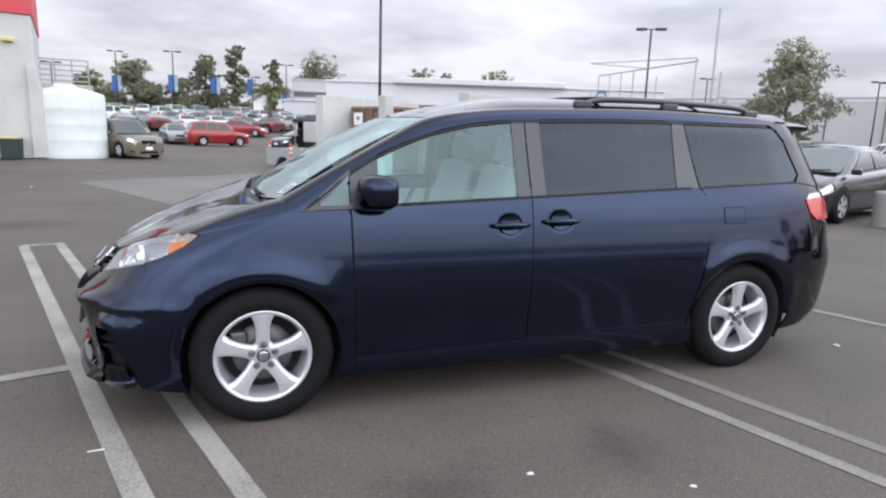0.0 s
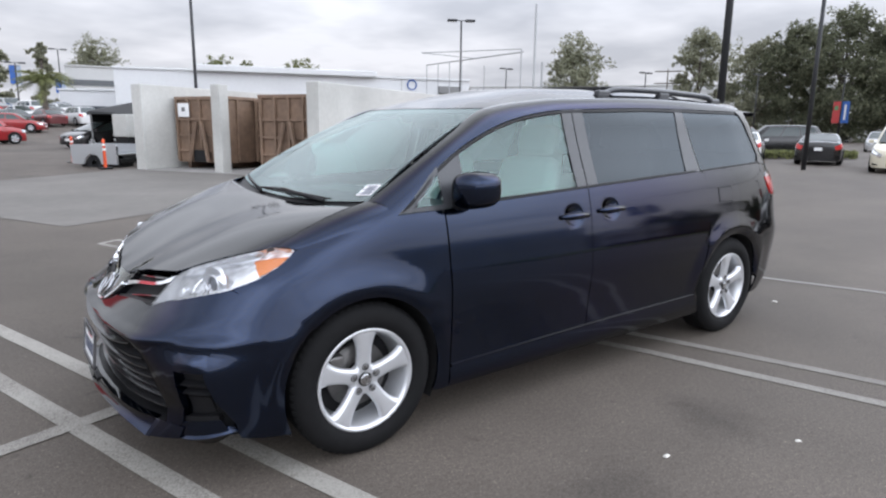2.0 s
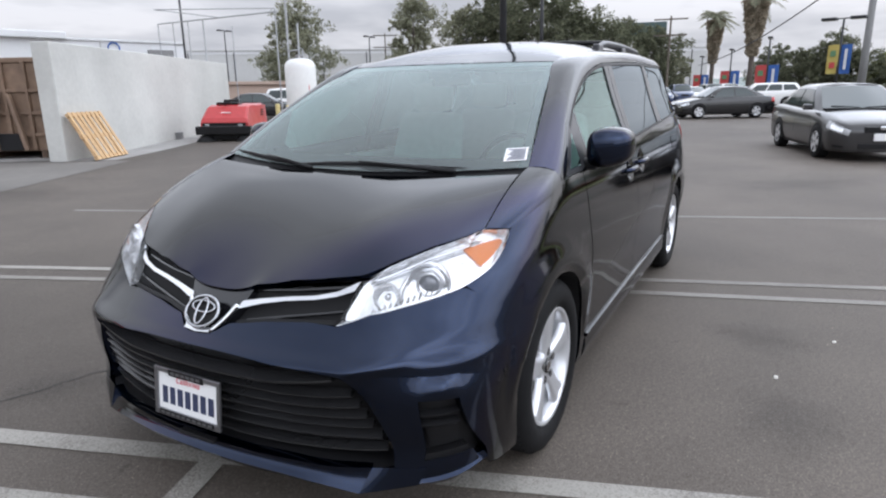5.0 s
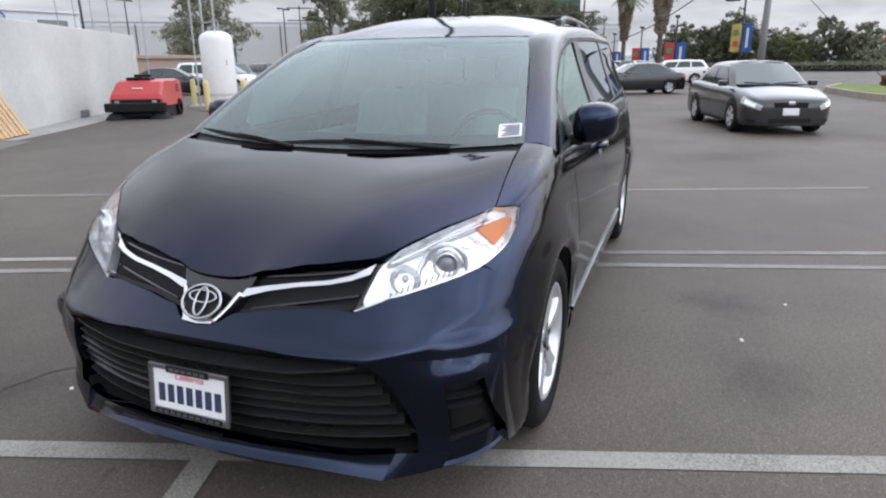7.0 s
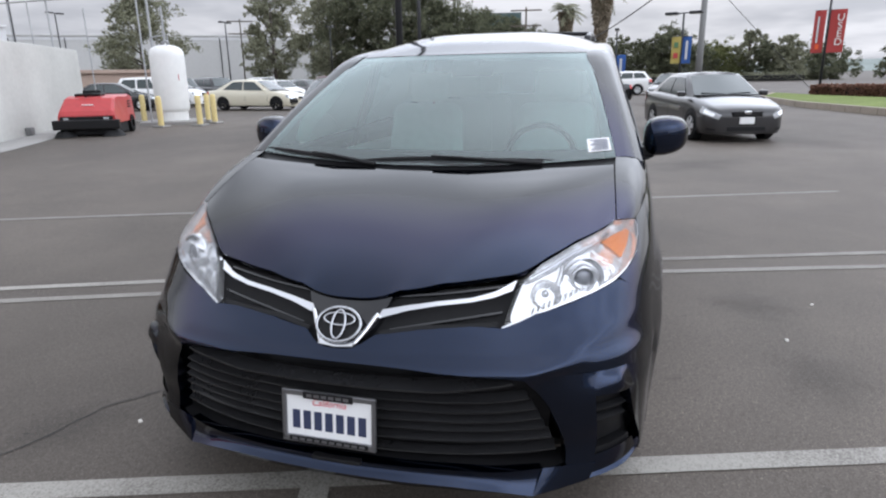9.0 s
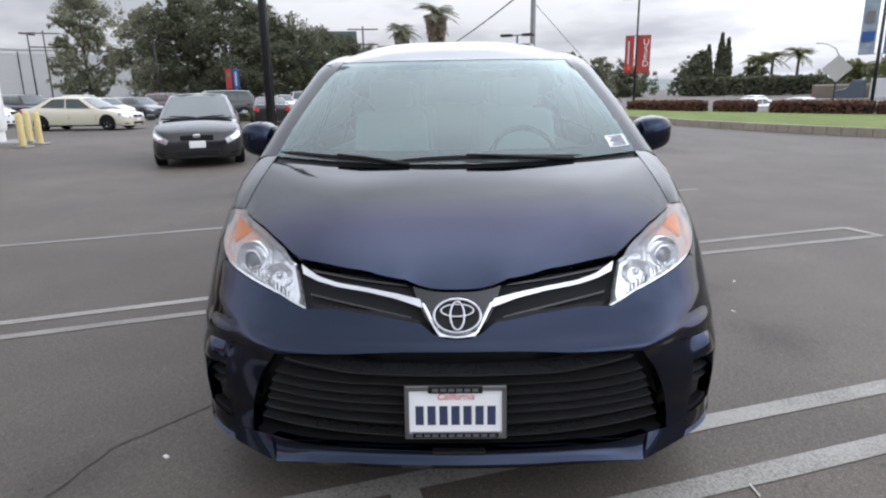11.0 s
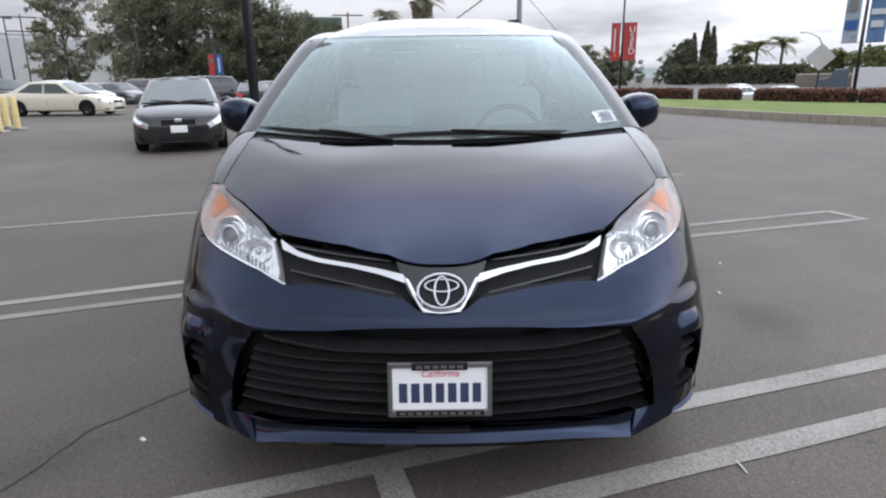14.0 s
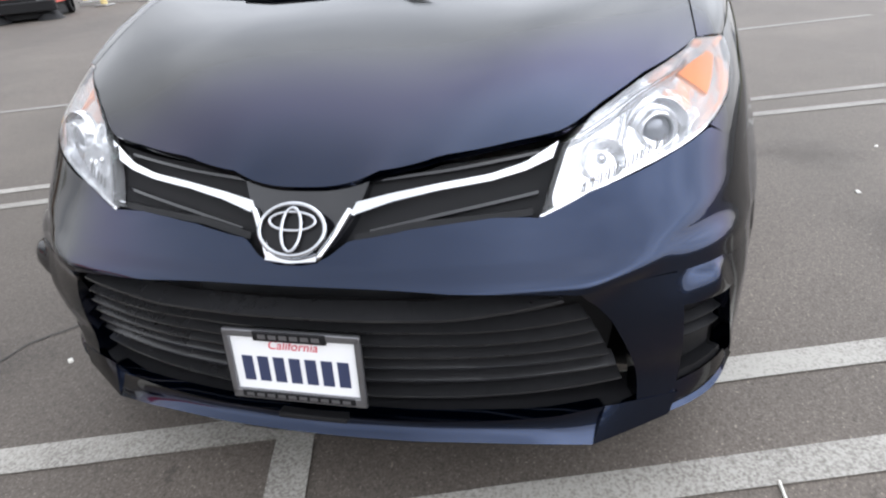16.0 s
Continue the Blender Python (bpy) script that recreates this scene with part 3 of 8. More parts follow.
def sweep(name, line, half, depth, m, parent, label="", side=1, off=0.0, n=40, louvre=False):
    """A bar along a surface line of (kind, v, z); half is its half-height, depth how far it stands out."""
    ln = resample(path(line), n, surf)
    V, F = [], []
    for i, (p, z) in enumerate(ln):
        h = half[0] + (half[1] - half[0]) * i / (n - 1) if isinstance(half, tuple) else half
        for dz, dd in ((-h, 0), (-h, depth), (0, depth), (h * 2.2, 0)) if louvre else ((-h, 0), (-h * .7, depth), (h * .7, depth), (h, 0)):
            V.append(off_surf(p, z + dz, off + dd))
    for i in range(n - 1):
        for k in range(3):
            F.append((i * 4 + k, (i + 1) * 4 + k, (i + 1) * 4 + k + 1, i * 4 + k + 1))
    V = [(v[0], v[1] * side, v[2]) for v in V]
    return mesh_ob(name, V, [f if side > 0 else f[::-1] for f in F], m, parent, label, smooth=False)

def rod(name, line, r, m, parent, side, off):
    """A round rod along a surface line."""
    bm = bmesh.new()
    pts = [off_surf(q, z, off) for q, z in resample(path(line), max(4, 4 * len(line)), surf)]
    tube(bm, [(v.x, v.y * side, v.z) for v in pts], r, 6)
    return part(name, bm, m, parent, smooth=True)

def arc(c, a0, a1, n=14, r=ARCH):
    return [('x', AXLES[c][0] + r * math.cos(radians(a0 + (a1 - a0) * i / n)), AXLES[c][1] + r * math.sin(radians(a0 + (a1 - a0) * i / n))) for i in range(n + 1)]

def belt(x):
    return 1.076 + .045 * x

DLO = curve([(.17, 1.085), (.3, 1.175), (.48, 1.312), (.70, 1.425), (.97, 1.522), (1.2, 1.568), (1.43, 1.592), (2.5, 1.622), (3.3, 1.622)])
ROOFE = [(.10, .808, 1.140), (.35, .758, 1.283), (.65, .692, 1.445), (.93, .628, 1.578), (1.15, .632, 1.617), (1.5, .645, 1.648), (2.5, .652, 1.675), (3.2, .635, 1.662), (3.6, .60, 1.638)]
RE_Y, RE_Z = curve([(a, b) for a, b, c in ROOFE]), curve([(a, c) for a, b, c in ROOFE])

van = thing("minivan", "dark blue minivan parked across the bay lines, with silver five-spoke wheels", "minivan")

# front bumper, from the centre out to the wheel arches
def both(half):
    """A centre-to-side line and its mirror image, as one line."""
    left = [('p', -pp(k, v, z), z) for k, v, z in half[::-1]]
    return left[:-1] + [('p', pp(k, v, z), z) for k, v, z in half]

BAND_TOP = [('y', 0.0, .657), ('y', .06, .664), ('y', .10, .684), ('y', .12, .695), ('y', .19, .703), ('y', .25, .712), ('y', .33, .719), ('y', .41, .725), ('y', .49, .722), ('y', .50, .720), ('y', .60, .757), ('x', -.63, .800), ('x', -.545, .828), ('x', -.40, .745), ('x', -.262, .652)]
BAND_LOW = [('y', 0.0, .632), ('y', .34, .622), ('y', .585, .606), ('y', .80, .592), ('y', .878, .590), ('x', -.346, .534)]
CREASE[0] = True
bumper = patch("front_bumper", both(BAND_LOW), both(BAND_TOP), M_PAINT, van, 201, 18, rim=.05)

def smooth_line(pts, n):
    """A dense line through points given from the inside outwards."""
    acc = [0.0]
    for a, b in zip(pts, pts[1:]):
        acc.append(acc[-1] + (Vector(b) - Vector(a)).length)
    fs = [curve([(t, p[c]) for t, p in zip(acc, pts)]) for c in range(3)]
    return [Vector([f(acc[-1] * i / (n - 1)) for f in fs]) for i in range(n)]

def ruled(name, lo, hi, m, parent, n=30, nb=6, bow=(0, 0, 0), rim=.02, side=1, label=""):
    """A panel between two lines, bowed out by the vector bow halfway up."""
    a, b = smooth_line(lo, n), smooth_line(hi, n)
    rows = []
    for j in range(nb):
        t = j / (nb - 1)
        rows.append([p.lerp(q, t) + Vector(bow) * (4 * t * (1 - t)) for p, q in zip(a, b)])
    return grid_ob(name, rows, m, parent, label, rim, side)

def mirrored(half):
    return [(x, -y, z) for x, y, z in half[:0:-1]] + list(half)

# chin: a narrow blade under the grille that drops to a pointed corner each side
FANG = (-.866, .620, .203)
LIP_LOW = [(-.968, 0, .251), (-.960, .2, .249), (-.938, .36, .243), (-.912, .48, .230), FANG]
LIP_TOP = [(-.948, 0, .291), (-.938, .2, .289), (-.916, .36, .286), (-.872, .53, .278), (-.820, .645, .277)]
ruled("bumper_lip", mirrored(LIP_LOW), mirrored(LIP_TOP), M_PAINT, bumper, 121, 6, (.010, 0, 0), .03)
ruled("lip_shelf", mirrored([(x + .002, y, z - .003) for x, y, z in LIP_TOP] + [(-.772, .712, .279)]), mirrored([(x + .11, y * .97, z + .006) for x, y, z in LIP_TOP] + [(-.70, .70, .285)]), M_BLACK, bumper, 61, 3, (0, 0, 0), 0)
bm = bmesh.new(); box(bm, (-.945, 0, .287), (.03, .17, .014), .004); part("lip_notch", bm, M_BLACK, bumper)
for s in (-1, 1):
    ruled("bumper_fang", [FANG, (-.826, .69, .212), (-.772, .785, .229)], [(-.820, .645, .277), tuple(off_surf(pp('y', .712, .282), .282, .002)), tuple(off_surf(pp('y', .802, .280), .280, .002))], M_PAINT, bumper, 14, 6, (0, 0, 0), .03, s)
    # cheek between the grille's slanted end and the corner vent
    patch("bumper_cheek", [('y', .712, .281), ('y', .776, .273), ('y', .796, .300)], [('y', .588, .606), ('y', .70, .600), ('y', .776, .592)], M_PAINT, bumper, 22, 16, rim=.05, side=s)
    # raised surround over the vent, with a ledge that catches the sky
    rows = [[off_surf(pp('y', y, z), z, d * min(1.0, max(0.0, (y - .79) / .06)) * min(1.0, max(0.0, (.878 + .36 * (.592 - z) - y) / .035))) for y in [.775 + (.881 + .36 * (.592 - z) - .775) * i / 14 for i in range(15)]] for z, d in ((.600, -.006), (.592, -.002), (.583, .012), (.574, .017), (.555, .017), (.535, .013), (.522, .004))]
    grid_ob("bumper_brow", rows, M_PAINT, bumper, "", .03, s)
    patch("bumper_corner", [('y', .938, .236), ('y', .938, .30), ('y', .914, .40), ('y', .880, .589)], arc(0, 203.0, 152.0), M_PAINT, bumper, 16, 16, rim=.04, side=s)
    fog = patch("fog_pocket", [('y', .70, .222), ('y', .945, .232)], [('y', .70, .60), ('y', .93, .60)], M_BLACK, bumper, 16, 12, off=-.048, rim=0, side=s, label="black plastic blank in the bumper corner")
    patch("vent_ledge", [('y', .797, .300), ('y', .912, .312)], [('y', .792, .322), ('y', .908, .336)], M_BLACK, fog, 10, 4, off=-.012, rim=.035, side=s)
    patch("fog_blank", [('y', .812, .335), ('y', .898, .342)], [('y', .806, .398), ('y', .895, .405)], M_BLACK, fog, 8, 8, off=-.036, rim=.012, side=s)
    for zz in (.420, .458):
        sweep("slat", [('y', .797, zz), ('y', .900, zz + .006)], .004, .022, M_BLACK, fog, side=s, off=-.042, n=8, louvre=True)
    # spat under the vent: a rising blade that ends in a point towards the fang
    patch("bumper_shelf", [('y', .766, .232), ('y', .93, .256)], [('y', .786, .302), ('y', .914, .322)], M_PAINT, bumper, 12, 6, off=-.004, rim=0, side=s)
    heel = [tuple(off_surf(pp('y', y, z), z, d)) for y, z, d in ((.775, .228, .004), (.83, .236, .006), (.89, .250, .006), (.938, .272, .004))]
    heel_top = [tuple(off_surf(pp('y', y, z), z, d)) for y, z, d in ((.778, .234, .000), (.832, .262, -.018), (.885, .276, -.020), (.934, .294, -.004))]
    ruled("bumper_heel", heel, heel_top, M_PAINT, bumper, 22, 4, (0, 0, 0), .06, s)
    patch("bumper_filler", [('y', .72, .212), ('x', -.45, .214)], [('y', .72, .33), ('x', -.45, .31)], M_BLACK, bumper, 14, 4, off=-.06, rim=0, side=s)

CREASE[0] = False

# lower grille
# near-black sheet stands in for the shaded depth behind the slats
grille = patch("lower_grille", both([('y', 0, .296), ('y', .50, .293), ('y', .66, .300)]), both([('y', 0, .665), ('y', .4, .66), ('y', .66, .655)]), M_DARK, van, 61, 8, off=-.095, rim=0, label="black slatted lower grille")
sweep("grille_bar", both([('y', 0, .556), ('y', .33, .558), ('y', .42, .570), ('y', .556, .594)]), .006, .05, M_GRILLE, grille, off=-.060, n=80, louvre=True)
SLATS = ((.505, .528, .608), (.466, .487, .626), (.430, .449, .642), (.392, .409, .656), (.354, .366, .674), (.317, .330, .688))
for zc_, ze, ye in SLATS:
    sweep("grille_slat", both([('y', 0, zc_), ('y', .36, zc_), ('y', ye - .135, zc_ + .005), ('y', ye, ze)]), .0044, .034, M_GRILLE, grille, off=-.062, n=60, louvre=True)
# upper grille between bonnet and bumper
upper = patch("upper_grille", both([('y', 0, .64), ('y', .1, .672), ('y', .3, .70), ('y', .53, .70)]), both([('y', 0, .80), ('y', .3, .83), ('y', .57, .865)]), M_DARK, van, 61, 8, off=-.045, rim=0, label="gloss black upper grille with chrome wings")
patch("grille_centre", both([('y', 0, .668), ('y', .048, .672)]), both([('y', 0, .782), ('y', .145, .796)]), M_GLOSSBLACK, upper, 25, 9, off=-.014, rim=.03)
for s in (-1, 1):
    patch("chrome_wing", [('y', .104, .734), ('y', .20, .760), ('y', .294, .777), ('y', .40, .789), ('y', .47, .803), ('y', .524, .822)], [('y', .122, .760), ('y', .20, .775), ('y', .296, .789), ('y', .40, .801), ('y', .47, .818), ('y', .534, .850)], M_CHROME, upper, 30, 4, off=-.010, rim=.012, side=s)
    rod("chrome_wing", [('y', .112, .746), ('y', .085, .704), ('y', .055, .667)], .0085, M_CHROME, upper, s, -.003)
    sweep("grille_ledge", [('y', .12, .703), ('y', .25, .722), ('y', .49, .735)], .008, .01, M_BLACK, upper, side=s, off=-.03, n=20)
for s in (-1, 1):
    for k in range(2):
        sweep("grille_slat", [('y', .15, .800 - .085 * k), ('y', .30, .814 - .075 * k), ('y', .50, .838 - .070 * k)], .004, .012, M_GLOSSBLACK, upper, side=s, off=-.040, n=20)
sweep("chrome_wing", [('y', -.057, .668), ('y', 0, .664), ('y', .057, .668)], .008, .014, M_CHROME, upper, off=-.008, n=14)

def ring(name, cy, cz, ry, rz, wire, m, parent, x0, lean=.93, n=36):
    bm = bmesh.new()
    pts = []
    for i in range(n + 1):
        a = 2 * math.pi * i / n
        dz = rz * math.sin(a)
        pts.append((x0 + dz * lean, cy + ry * math.cos(a), cz + dz))
    tube(bm, pts, wire, 8, cap=False)
    return part(name, bm, m, parent, smooth=True)

bm = bmesh.new()
rr = [bm.verts.new((-.866 + .042 * math.sin(a) * .75, 0.072 * math.cos(a), .722 + .042 * math.sin(a))) for a in [2 * math.pi * i / 36 for i in range(36)]]
bm.faces.new(rr)
badge = part("front_badge", bm, M_BLACK, upper, "oval chrome badge on black")
ring("badge_ring", 0, .722, .074, .044, .0050, M_BADGE, badge, -.872, .75)
ring("badge_loop", 0, .723, .022, .037, .0042, M_BADGE, badge, -.874, .75)
ring("badge_loop", 0, .736, .052, .016, .0040, M_BADGE, badge, -.862, .75)

# bonnet: ruled from its leading edge back to the cowl
HOOD_F = [('y', 0, .784), ('y', .09, .789), ('y', .165, .812), ('y', .30, .836), ('y', .44, .852), ('y', .54, .864), ('y', .62, .903), ('y', .70, .938), ('y', .79, .967), ('y', .82, .978)]
hf = resample(path(both(HOOD_F)), 81, surf)
def hood_rear(y):
    k = abs(y) / .80
    return Vector((-.05 + .065 * k * k, y, 1.090 + .030 * k * k))
rows = []
NS = 30
fr = [surf(*q) for q in hf]
for j in range(NS):
    s = j / (NS - 1)
    row = []
    for f in fr:
        r = hood_rear(f.y * (0.80 / .82))
        zk = .52 * s + .48 * (1 - (1 - s) ** (2.1 - .5 * (abs(f.y) / .82) ** 2))
        ridge = .012 * math.exp(-((abs(f.y) - .47) / .13) ** 2) * math.sin(math.pi * min(1, s * 1.15)) - .008 * math.exp(-(f.y / .3) ** 2) * s * (1 - s) * 4
        row.append(Vector((f.x + (r.x - f.x) * s, f.y + (r.y - f.y) * s, f.z + (r.z - f.z) * zk + ridge)))
    rows.append(row)
for j in range(1, NS):
    for _ in range(min(40, 3 * j)):
        rows[j] = [rows[j][0]] + [rows[j][i] * .5 + (rows[j][i - 1] + rows[j][i + 1]) * .25 for i in range(1, 80)] + [rows[j][80]]
hood_rows = rows
grid_ob("bonnet", rows, M_PAINT, van, "", rim=.018)

# wings (front fenders), doors, quarter panels
SEAMS = []
for s in (-1, 1):
    wing = patch("front_wing", arc(0, 130, -22, 20) + [('x', .45, .205)],
                 [('x', -.540, .832), ('x', -.45, .868), ('x', -.36, .915), ('x', -.287, .972), ('x', -.1, 1.02), ('x', .06, 1.052), ('x', .17, 1.083), ('x', .3, 1.088), ('x', .442, 1.092), ('x', .447, .8), ('x', .456, .5), ('x', .462, .3), ('x', .464, .207)], M_PAINT, van, 61, 16, side=s)
    # upper roll of the wing, from the bonnet's side edge out to the crest
    n = 21
    rows = [[], [], [], [], [], []]
    crest = resample(path([('x', -.287, .972), ('x', -.1, 1.02), ('x', .06, 1.052), ('x', .17, 1.083)]), n, surf)
    for i in range(n):
        k = i / (n - 1)
        c = surf(*crest[i])
        jj = k * (NS - 1)
        h = hood_rows[min(int(jj), NS - 2)][-1].lerp(hood_rows[min(int(jj), NS - 2) + 1][-1], jj - min(int(jj), NS - 2)) + Vector((0.004, .004, .001))
        h = h.lerp(Vector((.10, .808, 1.140)), k ** 6)
        ctl = Vector(((h.x + c.x) / 2, c.y - .012, h.z + .004))
        for q in range(6):
            t = q / 5
            rows[q].append(h * (1 - t) ** 2 + ctl * 2 * t * (1 - t) + c * t * t)
    grid_ob("wing_top", rows, M_PAINT, wing, "", .01, s)
    door = patch("front_door", [('x', .468, .318), ('x', 1.464, .342)], [('x', .451, 1.092), ('x', .9, belt(.9)), ('x', 1.477, belt(1.477))], M_PAINT, van, 91, 61, side=s, dents=((1.335, 1.0, .075, .058, .034),))
    sdoor = patch("sliding_door", [('x', 1.471, .342), ('x', 1.473, .7), ('x', 1.484, belt(1.484))], [('x', 2.59, .355), ('x', 2.65, .62), ('x', 2.728, .93), ('x', 2.732, 1.08), ('x', 2.70, 1.15), ('x', 2.665, belt(2.665))], M_PAINT, van, 61, 91, side=-s, dents=((1.655, 1.016, .075, .058, .034),))
    patch("sill", [('x', .466, .205), ('x', 2.60, .205)], [('x', .466, .312), ('x', 1.47, .336), ('x', 2.595, .348)], M_PAINT, van, 31, 6, side=s, bulge=.006)
    sweep("sill_edge", [('x', .47, .318), ('x', 1.47, .340), ('x', 2.57, .350)], .010, .014, M_PAINT, van, side=s, off=-.002, n=30)
    patch("quarter_panel", arc(1, 201, 8, 24) + [('x', 3.47, .36)],
          [('x', 2.603, .21), ('x', 2.599, .355), ('x', 2.660, .62), ('x', 2.738, .93), ('x', 2.742, 1.08), ('x', 2.710, 1.15), ('x', 2.676, belt(2.67)), ('x', 3.2, belt(3.2)), ('x', 3.5, belt(3.45)), ('x', 3.56, 1.15), ('x', 3.58, 1.02), ('x', 3.65, .98), ('p', 2.62, .95), ('p', 2.60, .68), ('x', 3.5, .55)], M_PAINT, van, 181, 18, side=s)
    patch("rear_bumper", [('x', 3.41, .24), ('p', 2.5, .26), ('p', 3.0, .28)], [('x', 3.475, .53), ('p', 2.5, .66), ('p', 3.0, .68)], M_PAINT, van, 30, 10, side=s)
    lamp = patch("tail_lamp", [('x', 3.585, 1.04), ('x', 3.66, .985), ('p', 2.66, .985)], [('x', 3.55, 1.125), ('x', 3.7, 1.135), ('p', 2.66, 1.14)], M_REDLENS, van, 16, 8, off=.006, rim=.02, side=s, label="red and clear rear lamp")
    patch("clear_strip", [('x', 3.555, 1.118), ('x', 3.7, 1.128), ('p', 2.66, 1.132)], [('x', 3.6, 1.16), ('x', 3.72, 1.165), ('p', 2.64, 1.165)], M_CHROME, lamp, 12, 4, off=.005, rim=.01, side=s)
    patch("tailgate", [('p', 2.6, .69), ('p', 3.0, .70)], [('p', 2.66, .98), ('p', 3.0, .98)], M_PAINT, van, 16, 8, side=s)
    patch("tailgate", [('p', 2.66, .98), ('p', 3.0, .98)], [('p', 2.64, 1.17), ('p', 3.0, 1.17)], M_PAINT, van, 16, 8, side=s)
    patch("rear_window", [('p', 2.62, 1.17), ('p', 3.0, 1.17)], [('p', 2.6, 1.62), ('p', 3.0, 1.62)], M_TINT, van, 16, 10, side=s, rim=0)
    # pillar and panel behind the quarter window
    patch("rear_pillar", [('x', 3.49, belt(3.47) + .004), ('x', 3.532, 1.29), ('x', 3.49, 1.40), ('x', 3.443, 1.51), ('x', 3.375, 1.585), ('x', 3.30, 1.622)], [('p', 2.62, 1.17), ('p', 2.63, 1.33), ('p', 2.62, 1.5), ('p', 2.6, 1.63)], M_PAINT, van, 30, 12, side=-s)
    patch("rear_corner", [('x', 3.50, 1.09), ('p', 2.66, 1.09)], [('x', 3.50, 1.25), ('p', 2.64, 1.25)], M_PAINT, van, 12, 8, off=-.006, rim=0, side=s)
    # glasshouse: panes and the black uprights between them
    def dlo(x0, x1, n=6, dz=0.0):
        return [('x', x0 + (x1 - x0) * i / n, DLO(x0 + (x1 - x0) * i / n) + dz) for i in range(n + 1)]
    def beltline(x0, x1, dz=0.0):
        return [('x', x0, belt(x0) + dz), ('x', x1, belt(x1) + dz)]
    sp = [('x', .20, 1.098), ('x', .45, 1.112)]
    patch("corner_frame", [('x', .185, 1.088), ('x', .29, 1.092)], [('x', .21, 1.112), ('x', .26, 1.142), ('x', .312, 1.178)], M_PILLAR, van, 8, 8, off=-.004, rim=0, side=s)
    sweep("corner_frame", [('x', .28, 1.102), ('x', .45, 1.106)], .014, .004, M_PILLAR, van, side=s, off=-.004, n=8)
    sweep("corner_frame", [('x', .29, 1.140), ('x', .37, 1.205), ('x', .45, 1.268)], .030, .004, M_PILLAR, van, side=s, off=-.004, n=10)
    patch("corner_window", [('x', .29, 1.112), ('x', .437, 1.115)], [('x', .31, 1.135), ('x', .39, 1.205), ('x', .44, 1.255)], M_GLASS, van, 10, 8, off=.001, rim=0, side=s, label="small fixed corner window")
    patch("mirror_sail", beltline(.45, .60, .004), dlo(.45, .60, 6, -.012), M_PILLAR, van, 8, 10, off=-.003, rim=0, side=s)
    patch("front_side_window", beltline(.59, 1.405, .014), dlo(.59, 1.405, 10, -.03), M_GLASS, van, 24, 14, off=-.008, rim=0, side=s, label="clear front door window")
    patch("pillar_trim", beltline(1.395, 1.477, .004), dlo(1.395, 1.477, 3, -.012), M_PILLAR, van, 5, 12, off=-.001, rim=.006, side=s)
    patch("pillar_trim", beltline(1.486, 1.575, .004), dlo(1.486, 1.575, 3, -.012), M_PILLAR, van, 5, 12, off=-.001, rim=.006, side=s)
    patch("sliding_door_window", beltline(1.57, 2.49, .014), dlo(1.57, 2.52, 8, -.03), M_TINT, van, 24, 14, off=-.007, rim=0, side=s, label="dark privacy glass window")
    patch("pillar_trim", beltline(2.49, 2.655, .004), dlo(2.515, 2.60, 3, -.012), M_PILLAR, van, 6, 12, off=-.002, rim=.006, side=s)
    patch("quarter_window", [('x', 2.67, belt(2.67) + .012), ('x', 3.2, belt(3.2) + .012), ('x', 3.47, belt(3.47) + .014), ('x', 3.52, belt(3.5) + .06)], [('x', 2.612, 1.604), ('x', 3.25, 1.602), ('x', 3.36, 1.578), ('x', 3.43, 1.50)], M_TINT, van, 24, 14, off=-.006, rim=0, side=s, label="dark privacy glass quarter window")
    # rubber strips along the window edges
    sweep("window_strip", [('x', .60, belt(.6) + .008), ('x', 1.5, belt(1.5) + .008), ('x', 2.6, belt(2.6) + .008)], .008, .006, M_BLACK, van, side=s, off=-.003, n=30)
    sweep("window_strip", [('x', 2.68, belt(2.68) + .006), ('x', 3.47, belt(3.47) + .006)], .007, .006, M_BLACK, van, side=s, off=-.003, n=20)
    sweep("window_strip", [('x', .22 + 3.08 * i / 26, DLO(.22 + 3.08 * i / 26) - .022) for i in range(27)], .010, .004, M_BLACK, van, side=s, off=-.004, n=60)
    # windscreen pillar and roof side
    n = 61
    rows = [[] for _ in range(7)]
    for i in range(n):
        x = .17 + (3.34 - .17) * i / (n - 1)
        zd = DLO(x) - .010
        d = Vector((x, yside(x, zd), zd))
        xe = .10 + (x - .17) * (3.5 - .10) / (3.34 - .17)
        e = Vector((xe, RE_Y(xe), RE_Z(xe)))
        ctl = Vector(((d.x + e.x) / 2, d.y - .018, e.z + .012))
        for q in range(7):
            t = q / 6
            rows[q].append(d * (1 - t) ** 2 + ctl * 2 * t * (1 - t) + e * t * t)
    grid_ob("windscreen_pillar", rows, M_PAINT, van, "", .012, -s)
    # dark strips behind the panel gaps
    for line in ([('x', .458, 1.08), ('x', .457, .5), ('x', .464, .25)], [('x', 1.481, 1.13), ('x', 1.468, .34)], [('x', 2.668, belt(2.67)), ('x', 2.736, 1.08), ('x', 2.731, .93), ('x', 2.652, .62), ('x', 2.594, .36)]):
        ln = resample(path(line), 20, surf)
        V = []
        for p, z in ln:
            q = off_surf(p, z, -.011)
            V += [(q.x - .02, q.y * s, q.z), (q.x + .02, q.y * s, q.z)]
        mesh_ob("door_gap", V, [(2 * i, 2 * i + 1, 2 * i + 3, 2 * i + 2) for i in range(19)], M_DARK, van)
    # lamp unit: silver bowl, projector, amber corner, clear cover
    HL_LOW = [('y', .503, .722), ('y', .62, .765), ('y', .75, .803), ('x', -.545, .833), ('x', -.43, .880), ('x', -.34, .928), ('x', -.295, .962)]
